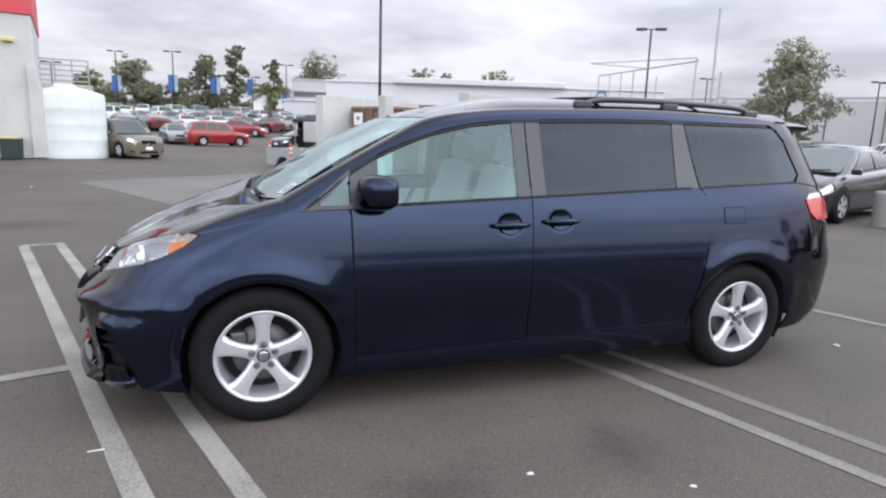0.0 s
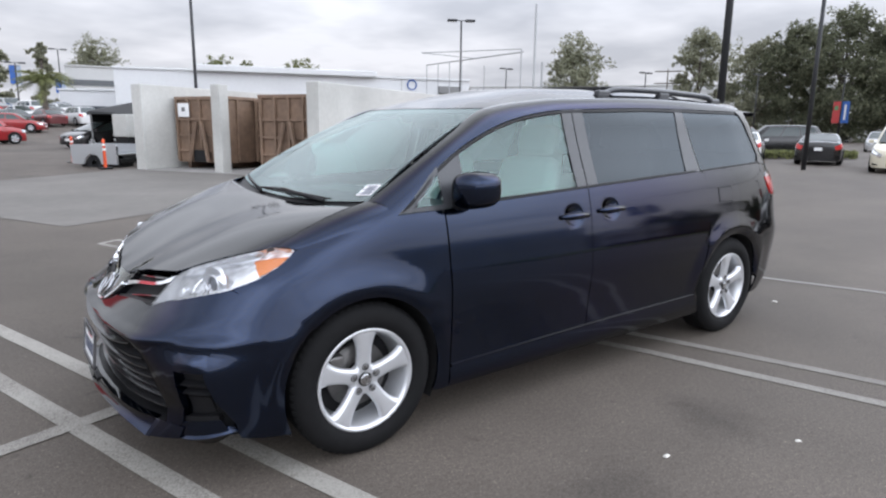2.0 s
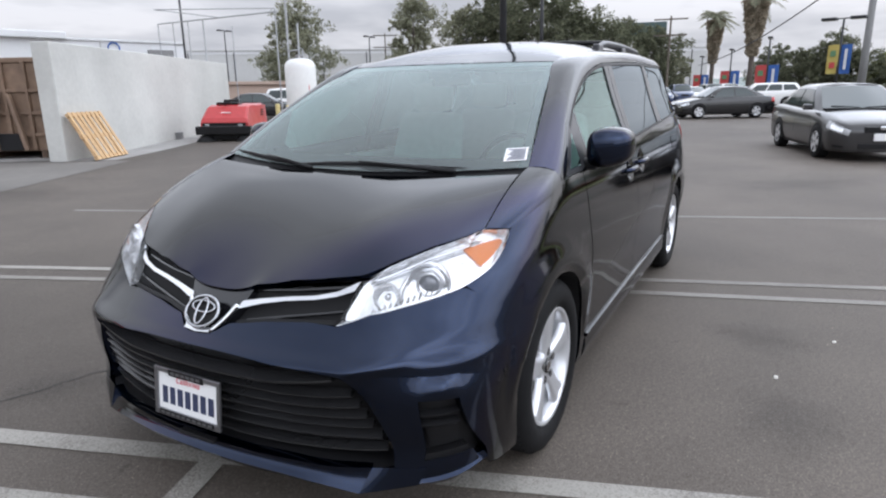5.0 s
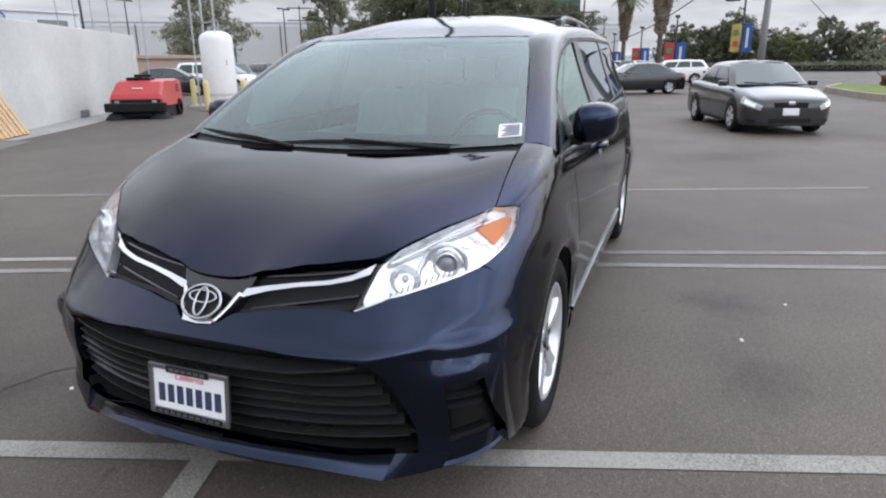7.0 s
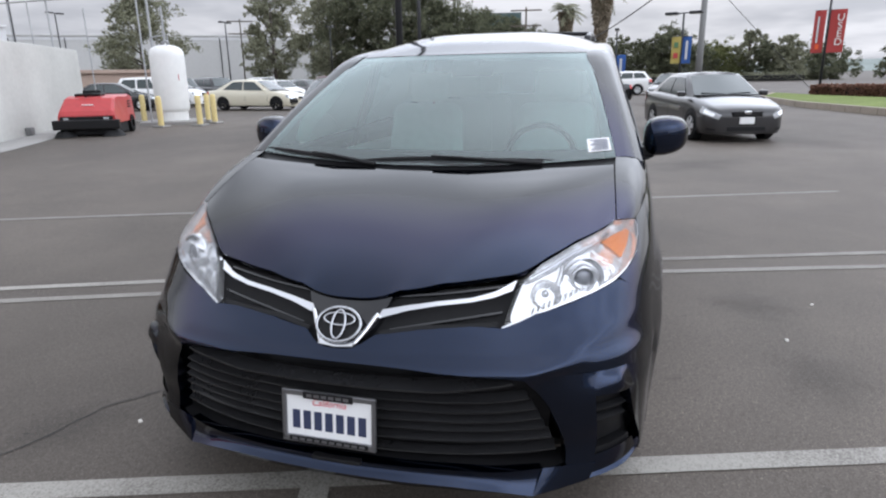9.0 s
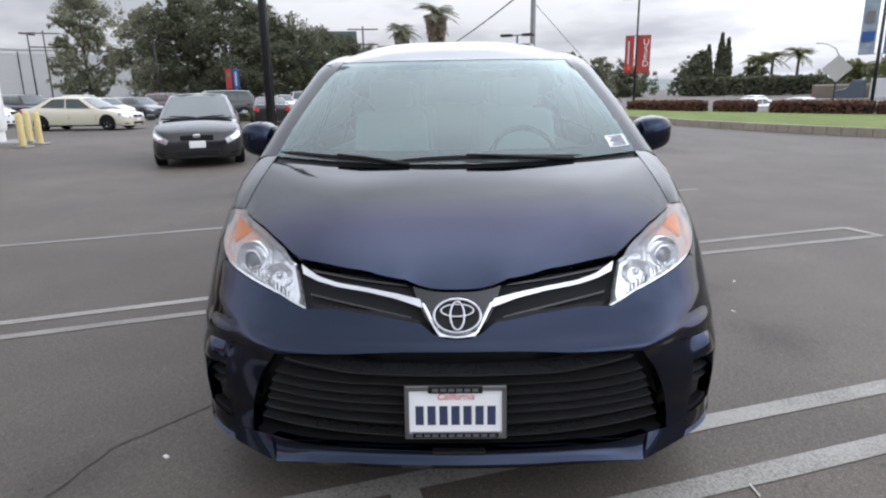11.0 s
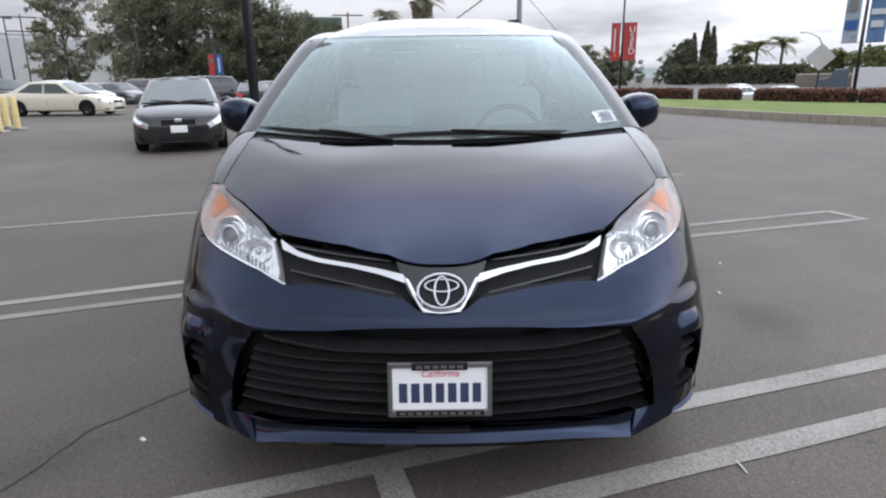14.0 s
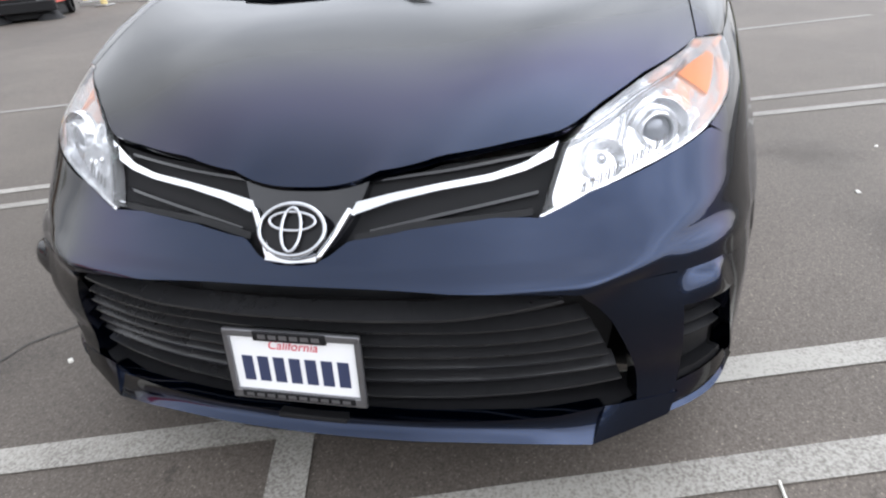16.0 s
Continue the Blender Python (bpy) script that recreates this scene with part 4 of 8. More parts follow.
    HL_UP = [('y', .508, .735), ('y', .541, .840), ('y', .597, .884), ('y', .697, .930), ('y', .795, .965), ('x', -.36, .978), ('x', -.293, .973)]
    hl = patch("headlamp", [('y', .516, .731)] + HL_LOW[1:], [('y', .521, .742), ('y', .551, .838)] + HL_UP[2:], M_REFLECT, van, 40, 10, off=-.040, rim=-.038, side=s, label="clear headlamp with chrome bowl and amber corner")
    patch("lamp_cover", HL_LOW, HL_UP, M_LENS, hl, 40, 14, off=.001, rim=0, side=s)
    sweep("lamp_edge", HL_LOW, .005, .010, M_REFLECT, hl, side=s, off=-.016, n=30)
    patch("amber_reflector", [('x', -.446, .892), ('x', -.38, .918), ('x', -.316, .950)], [('x', -.438, .944), ('x', -.375, .958), ('x', -.316, .964)], M_AMBER, hl, 10, 6, off=-.034, rim=.01, side=s, label="amber corner reflector")
    pc = off_surf(pp('y', .742, .852), .852, -.032)
    mm = Matrix.Translation((pc.x, s * pc.y, pc.z)) @ Vector((-.93, s * .35, .10)).to_track_quat('Y', 'Z').to_matrix().to_4x4()
    bm = bmesh.new()
    revolve(bm, [(.034, -.02), (.033, .010), (.038, .014), (.042, .010), (.044, -.010), (.058, -.016), (.067, .002), (.070, .004), (.070, -.02)], 32, "y", mm)
    part("projector_ring", bm, M_LAMPCHROME, hl, smooth=True)
    bm = bmesh.new()
    revolve(bm, [(.034 * math.cos(a), -.010 + .018 * math.sin(a)) for a in [i * math.pi / 12 for i in range(7)]], 32, "y", mm)
    part("projector_lens", bm, mat("projector_glass", (0.16, 0.17, 0.19), 0.05, 0.3, 1.0), hl, smooth=True)
    for k in range(4, 17):
        rod("lamp_flute", [('y', .527 + .0165 * k, .735 + .0062 * k), ('y', .530 + .0165 * k, .754 + .0062 * k)], .0018, M_STEEL, hl, s, -.030)
    hb = off_surf(pp('y', .628, .818), .818, -.040)
    mb = Matrix.Translation((hb.x, s * hb.y, hb.z)) @ Vector((-.93, s * .30, .15)).to_track_quat('Y', 'Z').to_matrix().to_4x4()
    bm = bmesh.new(); revolve(bm, [(.004, -.012), (.02, -.008), (.036, .006), (.044, .02), (.047, .02), (.046, .0)], 14, "y", mb); bowl = part("high_beam_bowl", bm, M_REFLECT, hl)
    bm = bmesh.new(); revolve(bm, [(.001, .012), (.010, .010), (.012, -.008)], 14, "y", mb); part("bulb_cap", bm, M_CHROME, bowl, smooth=True)
    rod("lamp_divider", [('y', .672, .800), ('y', .664, .84), ('y', .672, .895)], .008, M_REFLECT, hl, s, -.034)
    rod("lamp_brow", [('y', .56, .852), ('y', .70, .918), ('y', .80, .948), ('x', -.40, .958)], .006, M_CHROME, hl, s, -.028)

# roof, windscreen, cowl
def wsbase(v):
    k = abs(v)
    return Vector((-.015 + .115 * k ** 2.2, .808 * v, 1.104 + .036 * k * k))
def wstop(v):
    k = abs(v)
    return Vector((.83 + .10 * k ** 2.6, .628 * v, 1.577 - .003 * k ** 2))
rows = []
for j in range(21):
    t = j / 20
    row = []
    for i in range(41):
        v = -1 + 2 * i / 40
        a, b = wsbase(v), wstop(v)
        q = a.lerp(b, t)
        bl = 4 * t * (1 - t) * .028
        row.append(q + Vector((-.45, 0, .9)) * bl)
    rows.append(row)
ws_rows = rows
grid_ob("windscreen", [[q for q in r] for r in rows], M_WSHIELD, van, "clear windscreen with a faint green tint")
# dark printed border of the screen
V, F = [], []
brd = [rows[0], [rows[2][i].lerp(rows[1][i], .7 * (abs(i - 20) / 20) ** 3) for i in range(41)]]
mesh_ob("screen_border", [q + Vector((.004, 0, -.006)) for r in brd for q in r], [(i, i + 1, 41 + i + 1, 41 + i) for i in range(40)], M_GLOSSBLACK, van)
mesh_ob("screen_border", [q + Vector((.004, 0, -.006)) for r in (rows[19], rows[20]) for q in r], [(i, i + 1, 41 + i + 1, 41 + i) for i in range(40)], M_PILLAR, van)
for side in (0, 1):
    ii = (0, 1) if side == 0 else (39, 40)
    mesh_ob("screen_border", [r[i] + Vector((.004, 0, -.006)) for r in rows for i in ii], [(2 * j, 2 * j + 1, 2 * j + 3, 2 * j + 2) for j in range(20)], M_PILLAR, van)
rows = []
for j in range(33):
    t = j / 32
    row = []
    for i in range(41):
        v = -1 + 2 * i / 40
        f = wstop(v) + Vector((.012, 0, .004))
        xr = f.x + (3.62 + .1 * (1 - v * v) - f.x) * t
        edge = RE_Z(xr)
        crown = .062 * min(1, t * 4.5) + .014
        z = edge + crown * (1 - abs(v) ** 3.6) if t > 0 else f.z
        row.append(Vector((xr, v * RE_Y(xr), z)))
    rows.append(row)
grid_ob("roof", rows, M_PAINT, van, "", .012)
rows = []
for j in range(9):
    t = j / 8
    rows.append([Vector((3.42 + (.40 - .07 * v * v) * t, (.70 - .03 * t) * v, 1.703 - .030 * t - (.090 - .03 * t) * abs(v) ** 2.4)) for v in [-1 + i / 14 for i in range(29)]])
grid_ob("rear_spoiler", rows, M_PAINT, van, "", .03)
rows = [[hood_rear(-.80 + 1.60 * i / 40) + Vector((.006, 0, -.012)) for i in range(41)], [hood_rear(-.80 + 1.60 * i / 40).lerp(wsbase(-1 + 2 * i / 40), .5) + Vector((0, 0, -.024)) for i in range(41)], [wsbase(-1 + 2 * i / 40) + Vector((.01, 0, -.004)) for i in range(41)]]
grid_ob("cowl", rows, M_BLACK, van, "black plastic cowl under the windscreen")
# rear spoiler
bm = bmesh.new()
box(bm, (3.64, 0, 1.632), (.14, 1.06, .03), .012, Matrix.Rotation(radians(6), 4, 'Y'))
part("rear_spoiler", bm, M_PAINT, van, smooth=False)

# wipers
def wiper(pts, arm):
    """A flat beam blade along points (y, share up the glass), and its arm from the cowl."""
    def on(y, t, up):
        v = y / (.808 - .18 * t)
        return wsbase(v).lerp(wstop(v), t) + Vector((-.45, 0, .9)) * (4 * t * (1 - t) * .028 + up)
    fy, ft = curve([(i, p[0]) for i, p in enumerate(pts)]), curve([(i, p[1]) for i, p in enumerate(pts)])
    n, V, F = 24, [], []
    for i in range(n + 1):
        q = i / n * (len(pts) - 1)
        k = 1 - .86 * abs(2 * i / n - 1) ** 3
        for dt, up in ((-.008, .002), (-.004, .013), (.004, .013), (.010, .003)):
            V.append(on(fy(q), ft(q) + dt * k, .002 + up * k))
    for i in range(n):
        for k in range(3):
            F.append((4 * i + k, 4 * i + 4 + k, 4 * i + 5 + k, 4 * i + 1 + k))
    w = mesh_ob("wiper", V, F, M_BLACK, van)
    bm = bmesh.new()
    tube(bm, [on(arm, -.010, .006), on((arm + fy(1) * 2) / 3, ft(1) * .5, .022), on(fy(1), ft(1), .020)], [.011, .007, .005], 6)
    part("wiper_arm", bm, M_BLACK, w, smooth=True)
wiper(((.80, .030), (.52, .020), (.26, .004)), .20)
wiper(((.30, .012), (-.05, .036), (-.56, .014)), -.52)

# camera housing behind the screen, sticker inside the glass
bm = bmesh.new()
box(bm, (.90, 0, 1.545), (.12, .14, .05), .015, Matrix.Rotation(radians(-27), 4, 'Y'))
part("sensor_housing", bm, M_BLACK, van)
bm = bmesh.new()
box(bm, (1.0, 0, 1.50), (.03, .24, .07), .012)
part("inner_mirror", bm, M_BLACK, van)
def wsp(v, t):
    return wsbase(v).lerp(wstop(v), t) + Vector((-.45, 0, .9)) * (4 * t * (1 - t) * .028 + .003)
st = mesh_ob("price_sticker", [wsp(-.985, .042), wsp(-.872, .042), wsp(-.872, .130), wsp(-.985, .130)], [(0, 1, 2, 3)], M_WHITE, van, "white paper stock label on the windscreen", False)
for k in range(7):
    mesh_ob("label_line", [wsp(v, t) + Vector((-.0009, 0, .0018)) for v, t in ((-.975, .050 + .0106 * k), (-.975 + .09 * (1 - .12 * (k % 3)), .050 + .0106 * k), (-.975 + .09 * (1 - .12 * (k % 3)), .0553 + .0106 * k), (-.975, .0553 + .0106 * k))], [(0, 1, 2, 3)], M_NAVY, st, "", False)

# mirrors
for s in (-1, 1):
    bm = bmesh.new()
    bmesh.ops.create_uvsphere(bm, u_segments=32, v_segments=18, radius=1)
    for v in bm.verts:
        c = v.co
        sx, sy, sz = [math.copysign(abs(q) ** .62, q) for q in c]
        k = 1 - .18 * max(0, sy) - (.20 * sx if sx > 0 else 0) * 0
        x = sx * (.112 if sx < 0 else .085)
        v.co = Vector((.565 + x * k + .035 * sy * 0 + .03 * (sy + 1) * .5, s * (1.022 + .098 * sy), 1.186 + sz * .090 * k + .008 * sy))
    mir = part("wing_mirror", bm, M_PAINT, van, smooth=True)
    bm = bmesh.new()
    box(bm, (.615, s * 1.02, 1.19), (.006, .16, .12), .002)
    part("mirror_glass", bm, M_CHROME, mir)
    bm = bmesh.new()
    box(bm, (.56, s * .935, 1.112), (.12, .09, .05), .016)
    part("mirror_foot", bm, M_BLACK, mir)
    # door handles in their hollows
    for hx, hz, flip in ((1.335, 1.0, 1), (1.655, 1.016, -1)):
        bm = bmesh.new()
        n = 28
        yb = yside(hx, hz) + .0015
        cv = bm.verts.new((hx, s * (yb - .012), hz))
        rg = [bm.verts.new((hx + .062 * math.cos(2 * math.pi * i / n), s * (yside(hx, hz + .052 * math.sin(2 * math.pi * i / n)) + .002), hz + .052 * math.sin(2 * math.pi * i / n))) for i in range(n)]
        for i in range(n):
            bm.faces.new((cv, rg[i], rg[(i + 1) % n]))
        h = part("door_handle", bm, M_PAINT, van, smooth=True)
        bm = bmesh.new()
        tube(bm, [(hx - .118, s * (yb - .003), hz - .003), (hx - .085, s * (yb + .024), hz), (hx, s * (yb + .032), hz + .003), (hx + .085, s * (yb + .024), hz), (hx + .118, s * (yb - .003), hz - .003)], [.011, .015, .016, .015, .011], 10)
        part("handle_bar", bm, M_PAINT, h, smooth=True)
    # roof rails on three feet
    bm = bmesh.new()
    pts = []
    for i in range(25):
        x = 1.90 + 1.50 * i / 24
        k = min(1, min(i, 24 - i) / 4)
        pts.append((x, s * (RE_Y(x) - .075), RE_Z(x) + .012 + .048 * math.sin(k * math.pi / 2)))
    tube(bm, pts, [.010 + .010 * min(1, min(i, 24 - i) / 3) for i in range(25)], 8)
    rail = part("roof_rail", bm, M_PILLAR, van, "dark grey roof rail", smooth=True)
    for x in (1.97, 2.62, 3.32):
        bm = bmesh.new()
        box(bm, (x, s * (RE_Y(x) - .075), RE_Z(x) + .028), (.12, .045, .05), .012)
        part("rail_foot", bm, M_PILLAR, rail)
for x in (2.12, 2.9):
    bm = bmesh.new()
    tube(bm, [(x, -(RE_Y(x) - .075), RE_Z(x) + .066), (x, 0, RE_Z(x) + .085), (x, RE_Y(x) - .075, RE_Z(x) + .066)], .014, 8)
    part("cross_bar", bm, M_BLACK, van, smooth=True)

# wheels
def wheel(cx, s, parent):
    y0 = s * .862
    m0 = Matrix.Translation((cx, y0, .352)) @ Matrix.Scale(s, 4, (0, 1, 0))
    bm = bmesh.new()
    prof = [(.238, .085), (.25, .108), (.285, .1165), (.315, .113), (.338, .100), (.352, .078), (.356, .05), (.357, 0), (.356, -.05), (.352, -.078), (.335, -.1), (.24, -.1)]
    revolve(bm, prof, 72, "y", m0)
    w = part("wheel", bm, M_RUBBER, parent, "black tyre on a silver alloy rim", smooth=True)
    # tread grooves as raised shoulder blocks
    bm = bmesh.new()
    for k in range(60):
        a = 2 * math.pi * k / 60
        r4 = m0 @ Matrix.Rotation(a, 4, 'Y')
        for v in box(bm, (0, 0, 0), (.020, .024, .004)):
            v.co = r4 @ (Matrix.Translation((0, .083, .3478)) @ Matrix.Rotation(radians(-38), 4, 'X')) @ v.co
    part("tread", bm, M_RUBBER, w)
    bm = bmesh.new()
    revolve(bm, [(.242, .10), (.236, .104), (.226, .098), (.218, .080), (.208, .03), (.20, -.06)], 72, "y", m0)
    part("rim", bm, M_ALLOY, w, smooth=True)
    # five broad spokes, wider towards the rim
    for k in range(5):
        a = radians(90 + 72 * k)
        bm = bmesh.new()
        V = []
        secs = [(.045, .040, .083), (.075, .036, .086), (.11, .034, .089), (.15, .037, .092), (.18, .044, .0945), (.205, .055, .0955), (.222, .070, .096), (.232, .086, .094)]
        for r, h, yy in secs:
            for wk, dy in ((-1, -.030), (-.92, -.006), (-.5, .001), (0, -.003), (.5, .001), (.92, -.006), (1, -.030)):
                V.append(bm.verts.new((r, yy + dy, wk * h)))
        for i in range(len(secs) - 1):
            for q in range(6):
                bm.faces.new((V[i * 7 + q], V[i * 7 + q + 1], V[(i + 1) * 7 + q + 1], V[(i + 1) * 7 + q]))
        r4 = m0 @ Matrix.Rotation(-a, 4, 'Y')
        for v in bm.verts:
            v.co = r4 @ v.co
        part("spoke", bm, M_ALLOY, w, smooth=True)
    bm = bmesh.new()
    revolve(bm, [(.001, .079), (.034, .079), (.066, .081), (.074, .074), (.076, .05)], 40, "y", m0)
    part("hub", bm, M_ALLOY, w, smooth=True)
    bm = bmesh.new()
    revolve(bm, [(.001, .089), (.030, .088), (.034, .084), (.034, .078)], 28, "y", m0)
    cap = part("hub_cap", bm, M_GLOSSBLACK, w, smooth=True)
    bm = bmesh.new()
    revolve(bm, [(.006, .0905), (.011, .0915), (.015, .0905)], 20, "y", m0)
    revolve(bm, [(.019, .0895), (.022, .0905), (.025, .0885)], 24, "y", m0)
    part("cap_mark", bm, M_CHROME, cap, smooth=True)
    for k in range(5):
        a = radians(90 + 72 * k)
        bm = bmesh.new()
        r4 = m0 @ Matrix.Translation((.060 * math.cos(a), 0, .060 * math.sin(a)))
        revolve(bm, [(.0125, .074), (.0125, .08), (.0105, .082), (.0105, .0865), (.006, .0885), (.001, .0885)], 10, "y", r4)
        nut = part("lug_nut", bm, M_STEEL, w)
        bm = bmesh.new()
        revolve(bm, [(.0165, .080), (.017, .0862), (.0145, .0862), (.0125, .083)], 16, "y", r4)
        part("nut_well", bm, M_BLACK, nut, smooth=True)
    bm = bmesh.new()
    revolve(bm, [(.06, .01), (.15, .01), (.152, 0), (.15, -.012)], 48, "y", m0)
    part("brake_disc", bm, M_STEEL, w, smooth=True)
    bm = bmesh.new()
    for v in box(bm, (-.12, .015, .06), (.08, .06, .12), .012):
        v.co = m0 @ v.co
    part("brake_caliper", bm, M_STEEL, w)
    bm = bmesh.new()
    revolve(bm, [(.001, -.03), (.205, -.03)], 40, "y", m0)
    part("wheel_back", bm, M_DARK, w)

for cx in (0.0, 3.03):
    for s in (-1, 1):
        wheel(cx, s, van)
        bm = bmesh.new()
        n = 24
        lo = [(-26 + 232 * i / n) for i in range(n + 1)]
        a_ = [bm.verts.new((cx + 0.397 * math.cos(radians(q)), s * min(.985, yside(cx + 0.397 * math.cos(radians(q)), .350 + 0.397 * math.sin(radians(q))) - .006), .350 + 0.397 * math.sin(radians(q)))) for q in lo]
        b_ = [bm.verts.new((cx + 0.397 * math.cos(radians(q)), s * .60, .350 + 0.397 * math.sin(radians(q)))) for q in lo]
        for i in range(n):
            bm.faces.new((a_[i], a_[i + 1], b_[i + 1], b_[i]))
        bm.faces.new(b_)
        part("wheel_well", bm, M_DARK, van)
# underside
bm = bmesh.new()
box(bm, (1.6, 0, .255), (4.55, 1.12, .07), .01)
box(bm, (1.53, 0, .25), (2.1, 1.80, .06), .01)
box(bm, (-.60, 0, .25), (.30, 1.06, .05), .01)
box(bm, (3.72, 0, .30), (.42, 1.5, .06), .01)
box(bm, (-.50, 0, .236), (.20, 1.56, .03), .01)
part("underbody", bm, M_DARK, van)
# mud flap edge ahead of the sill
# cabin: floor, bulkheads, dash, wheel, seats, roof lining
bm = bmesh.new()
box(bm, (1.52, 0, .42), (2.18, 1.7, .05))
box(bm, (3.13, 0, .42), (1.04, 1.1, .05))
box(bm, (3.70, 0, .85), (.06, 1.5, .9))
for s in (-1, 1):
    box(bm, (1.95, s * .85, .93), (3.0, .05, .22), .02)
part("cabin_shell", bm, M_CABIN, van)
rows = [[Vector((1.25 + 2.2 * j / 8, v * .56, 1.60 + .05 * (1 - v * v))) for v in [-1 + i / 4 for i in range(9)]] for j in range(9)]
grid_ob("roof_lining", rows, M_CABIN, van)
bm = bmesh.new()
box(bm, (.42, 0, .95), (.72, 1.5, .20), .06, Matrix.Rotation(radians(-7), 4, 'Y'))
box(bm, (.62, 0, .72), (.3, 1.5, .4), .05)
dash = part("dashboard", bm, M_DASH, van)
bm = bmesh.new()
pts = []
for i in range(25):
    a = 2 * math.pi * i / 24
    pts.append((.93 + .07 * math.sin(a), -.40 + .19 * math.cos(a), 1.02 + .178 * math.sin(a)))
tube(bm, pts, .016, 8, cap=False)
tube(bm, [(.93, -.58, 1.02), (.90, -.40, 1.0), (.93, -.22, 1.02)], .02, 6)
tube(bm, [(.90, -.40, 1.0), (.75, -.40, .95)], .035, 8)
part("steering_wheel", bm, M_BLACK, van, smooth=True)

def seat(x, y, w=.54):
    bm = bmesh.new()
    box(bm, (x, y, .66), (.54, w, .17), .06, Matrix.Rotation(radians(-5), 4, 'Y'))
    st_ = part("seat", bm, M_SEAT, van, "pale grey cloth seat", smooth=True)
    bm = bmesh.new()
    box(bm, (x + .32, y, 1.00), (.15, w, .62), .06, Matrix.Rotation(radians(16), 4, 'Y'), .86)
    part("backrest", bm, M_SEAT, st_, smooth=True)
    bm = bmesh.new()
    box(bm, (x + .435, y, 1.40), (.10, w * .52, .19), .04, Matrix.Rotation(radians(12), 4, 'Y'))
    tube(bm, [(x + .41, y - .06, 1.25), (x + .43, y - .06, 1.36)], .008, 6)
    tube(bm, [(x + .41, y + .06, 1.25), (x + .43, y + .06, 1.36)], .008, 6)
    part("headrest", bm, M_SEAT, st_, smooth=True)
for x in (1.12, 2.05, 2.95):
    for y in (-.42, .42):
        seat(x, y)

# fuel flap outline on the near side, number plate at the front
patch("fuel_flap_gap", [('x', 2.829, .979), ('x', 3.001, .979)], [('x', 2.829, 1.084), ('x', 3.001, 1.084)], M_DARK, van, 8, 8, off=.0015, rim=.004, side=-1)
fl = patch("fuel_flap", [('x', 2.835, .985), ('x', 2.995, .985)], [('x', 2.835, 1.078), ('x', 2.995, 1.078)], M_PAINT, van, 8, 8, off=.0035, rim=.006, side=-1)
plate = new("number_plate")
plate["label"] = "white front number plate in a pewter frame"
plate.matrix_world = (Matrix.Translation((-.962, .009, .438)) @ Matrix.Rotation(radians(-90), 4, 'Z') @ Matrix.Rotation(radians(90 - 6), 4, 'X'))
plate.parent = van
plate_root = plate
bm = bmesh.new(); box(bm, (0, 0, 0), (.300, .148, .004), .0015); part("plate_sheet", bm, M_WHITE, plate)
bm = bmesh.new()
for c, sz in (((0, .078, .004), (.318, .018, .012)), ((0, -.076, .004), (.318, .022, .012)), ((-.152, 0, .004), (.014, .16, .012)), ((.152, 0, .004), (.014, .16, .012))):
    box(bm, c, sz, .003)
fr_ = part("plate_frame", bm, M_PEWTER, plate)
bm = bmesh.new(); box(bm, (0, .074, .009), (.17, .024, .006), .003); box(bm, (0, -.0745, .009), (.27, .017, .006), .003); part("frame_tab", bm, M_BLACK, fr_)
for k in range(7):
    bm = bmesh.new(); box(bm, (-.1125 + .0375 * k, -.012, .0025), (.026, .062, .001)); part("plate_bar", bm, M_NAVY, plate)
for k in range(6):
    bm = bmesh.new(); box(bm, (-.062 + .0248 * k, .074, .0125), (.018, .010, .001)); part("frame_bar", bm, M_PEWTER, fr_)
for k in range(10):
    bm = bmesh.new(); box(bm, (-.115 + .0255 * k, -.0745, .0125), (.018, .008, .001)); part("frame_bar", bm, M_PEWTER, fr_)
tx = bpy.data.curves.new("state_name", 'FONT')
tx.body, tx.size, tx.align_x, tx.extrude, tx.shear = "California", .030, 'CENTER', .0004, .3
tob = new("state_name", tx); tob.data.materials.append(M_PLATERED); tob.parent = plate; tob.location = (0, .040, .003)

# ---- other vehicles ----
M_CARGLASS = mat("car_glass_dark", (.045, .058, .058), .05, coat=.25, spec=.4)
M_SILVER = mat("silver_paint", (.45, .46, .47), .3, .5, .8)
M_WHITECAR = mat("white_paint_car", (.78, .78, .77), .3, 0, .9)
M_CREAMCAR = mat("cream_paint_car", (.60, .56, .44), .3, 0, .9)
M_BLACKCAR = mat("black_paint_car", (.010, .010, .011), .25, .1, .6)
M_GREYCAR = mat("grey_paint_car", (.026, .025, .026), .3, .3, .7)
M_REDCAR = mat("red_paint_car", (.28, .012, .014), .3, .2, .9)
M_TANCAR = mat("tan_paint_car", (.15, .125, .085), .4, .2, .6)
M_FARCAR = random_paint("lot_paint", [(.62, .62, .62), (.02, .02, .022), (.25, .26, .27), (.05, .05, .055), (.06, .06, .065), (.10, .016, .018), (.4, .4, .4), (.03, .05, .12), (.66, .66, .64), (.10, .10, .105)])
M_LAMPW = mat("lamp_white", (.34, .35, .36), .2, .4, 1.0, var=.35, scale=14)

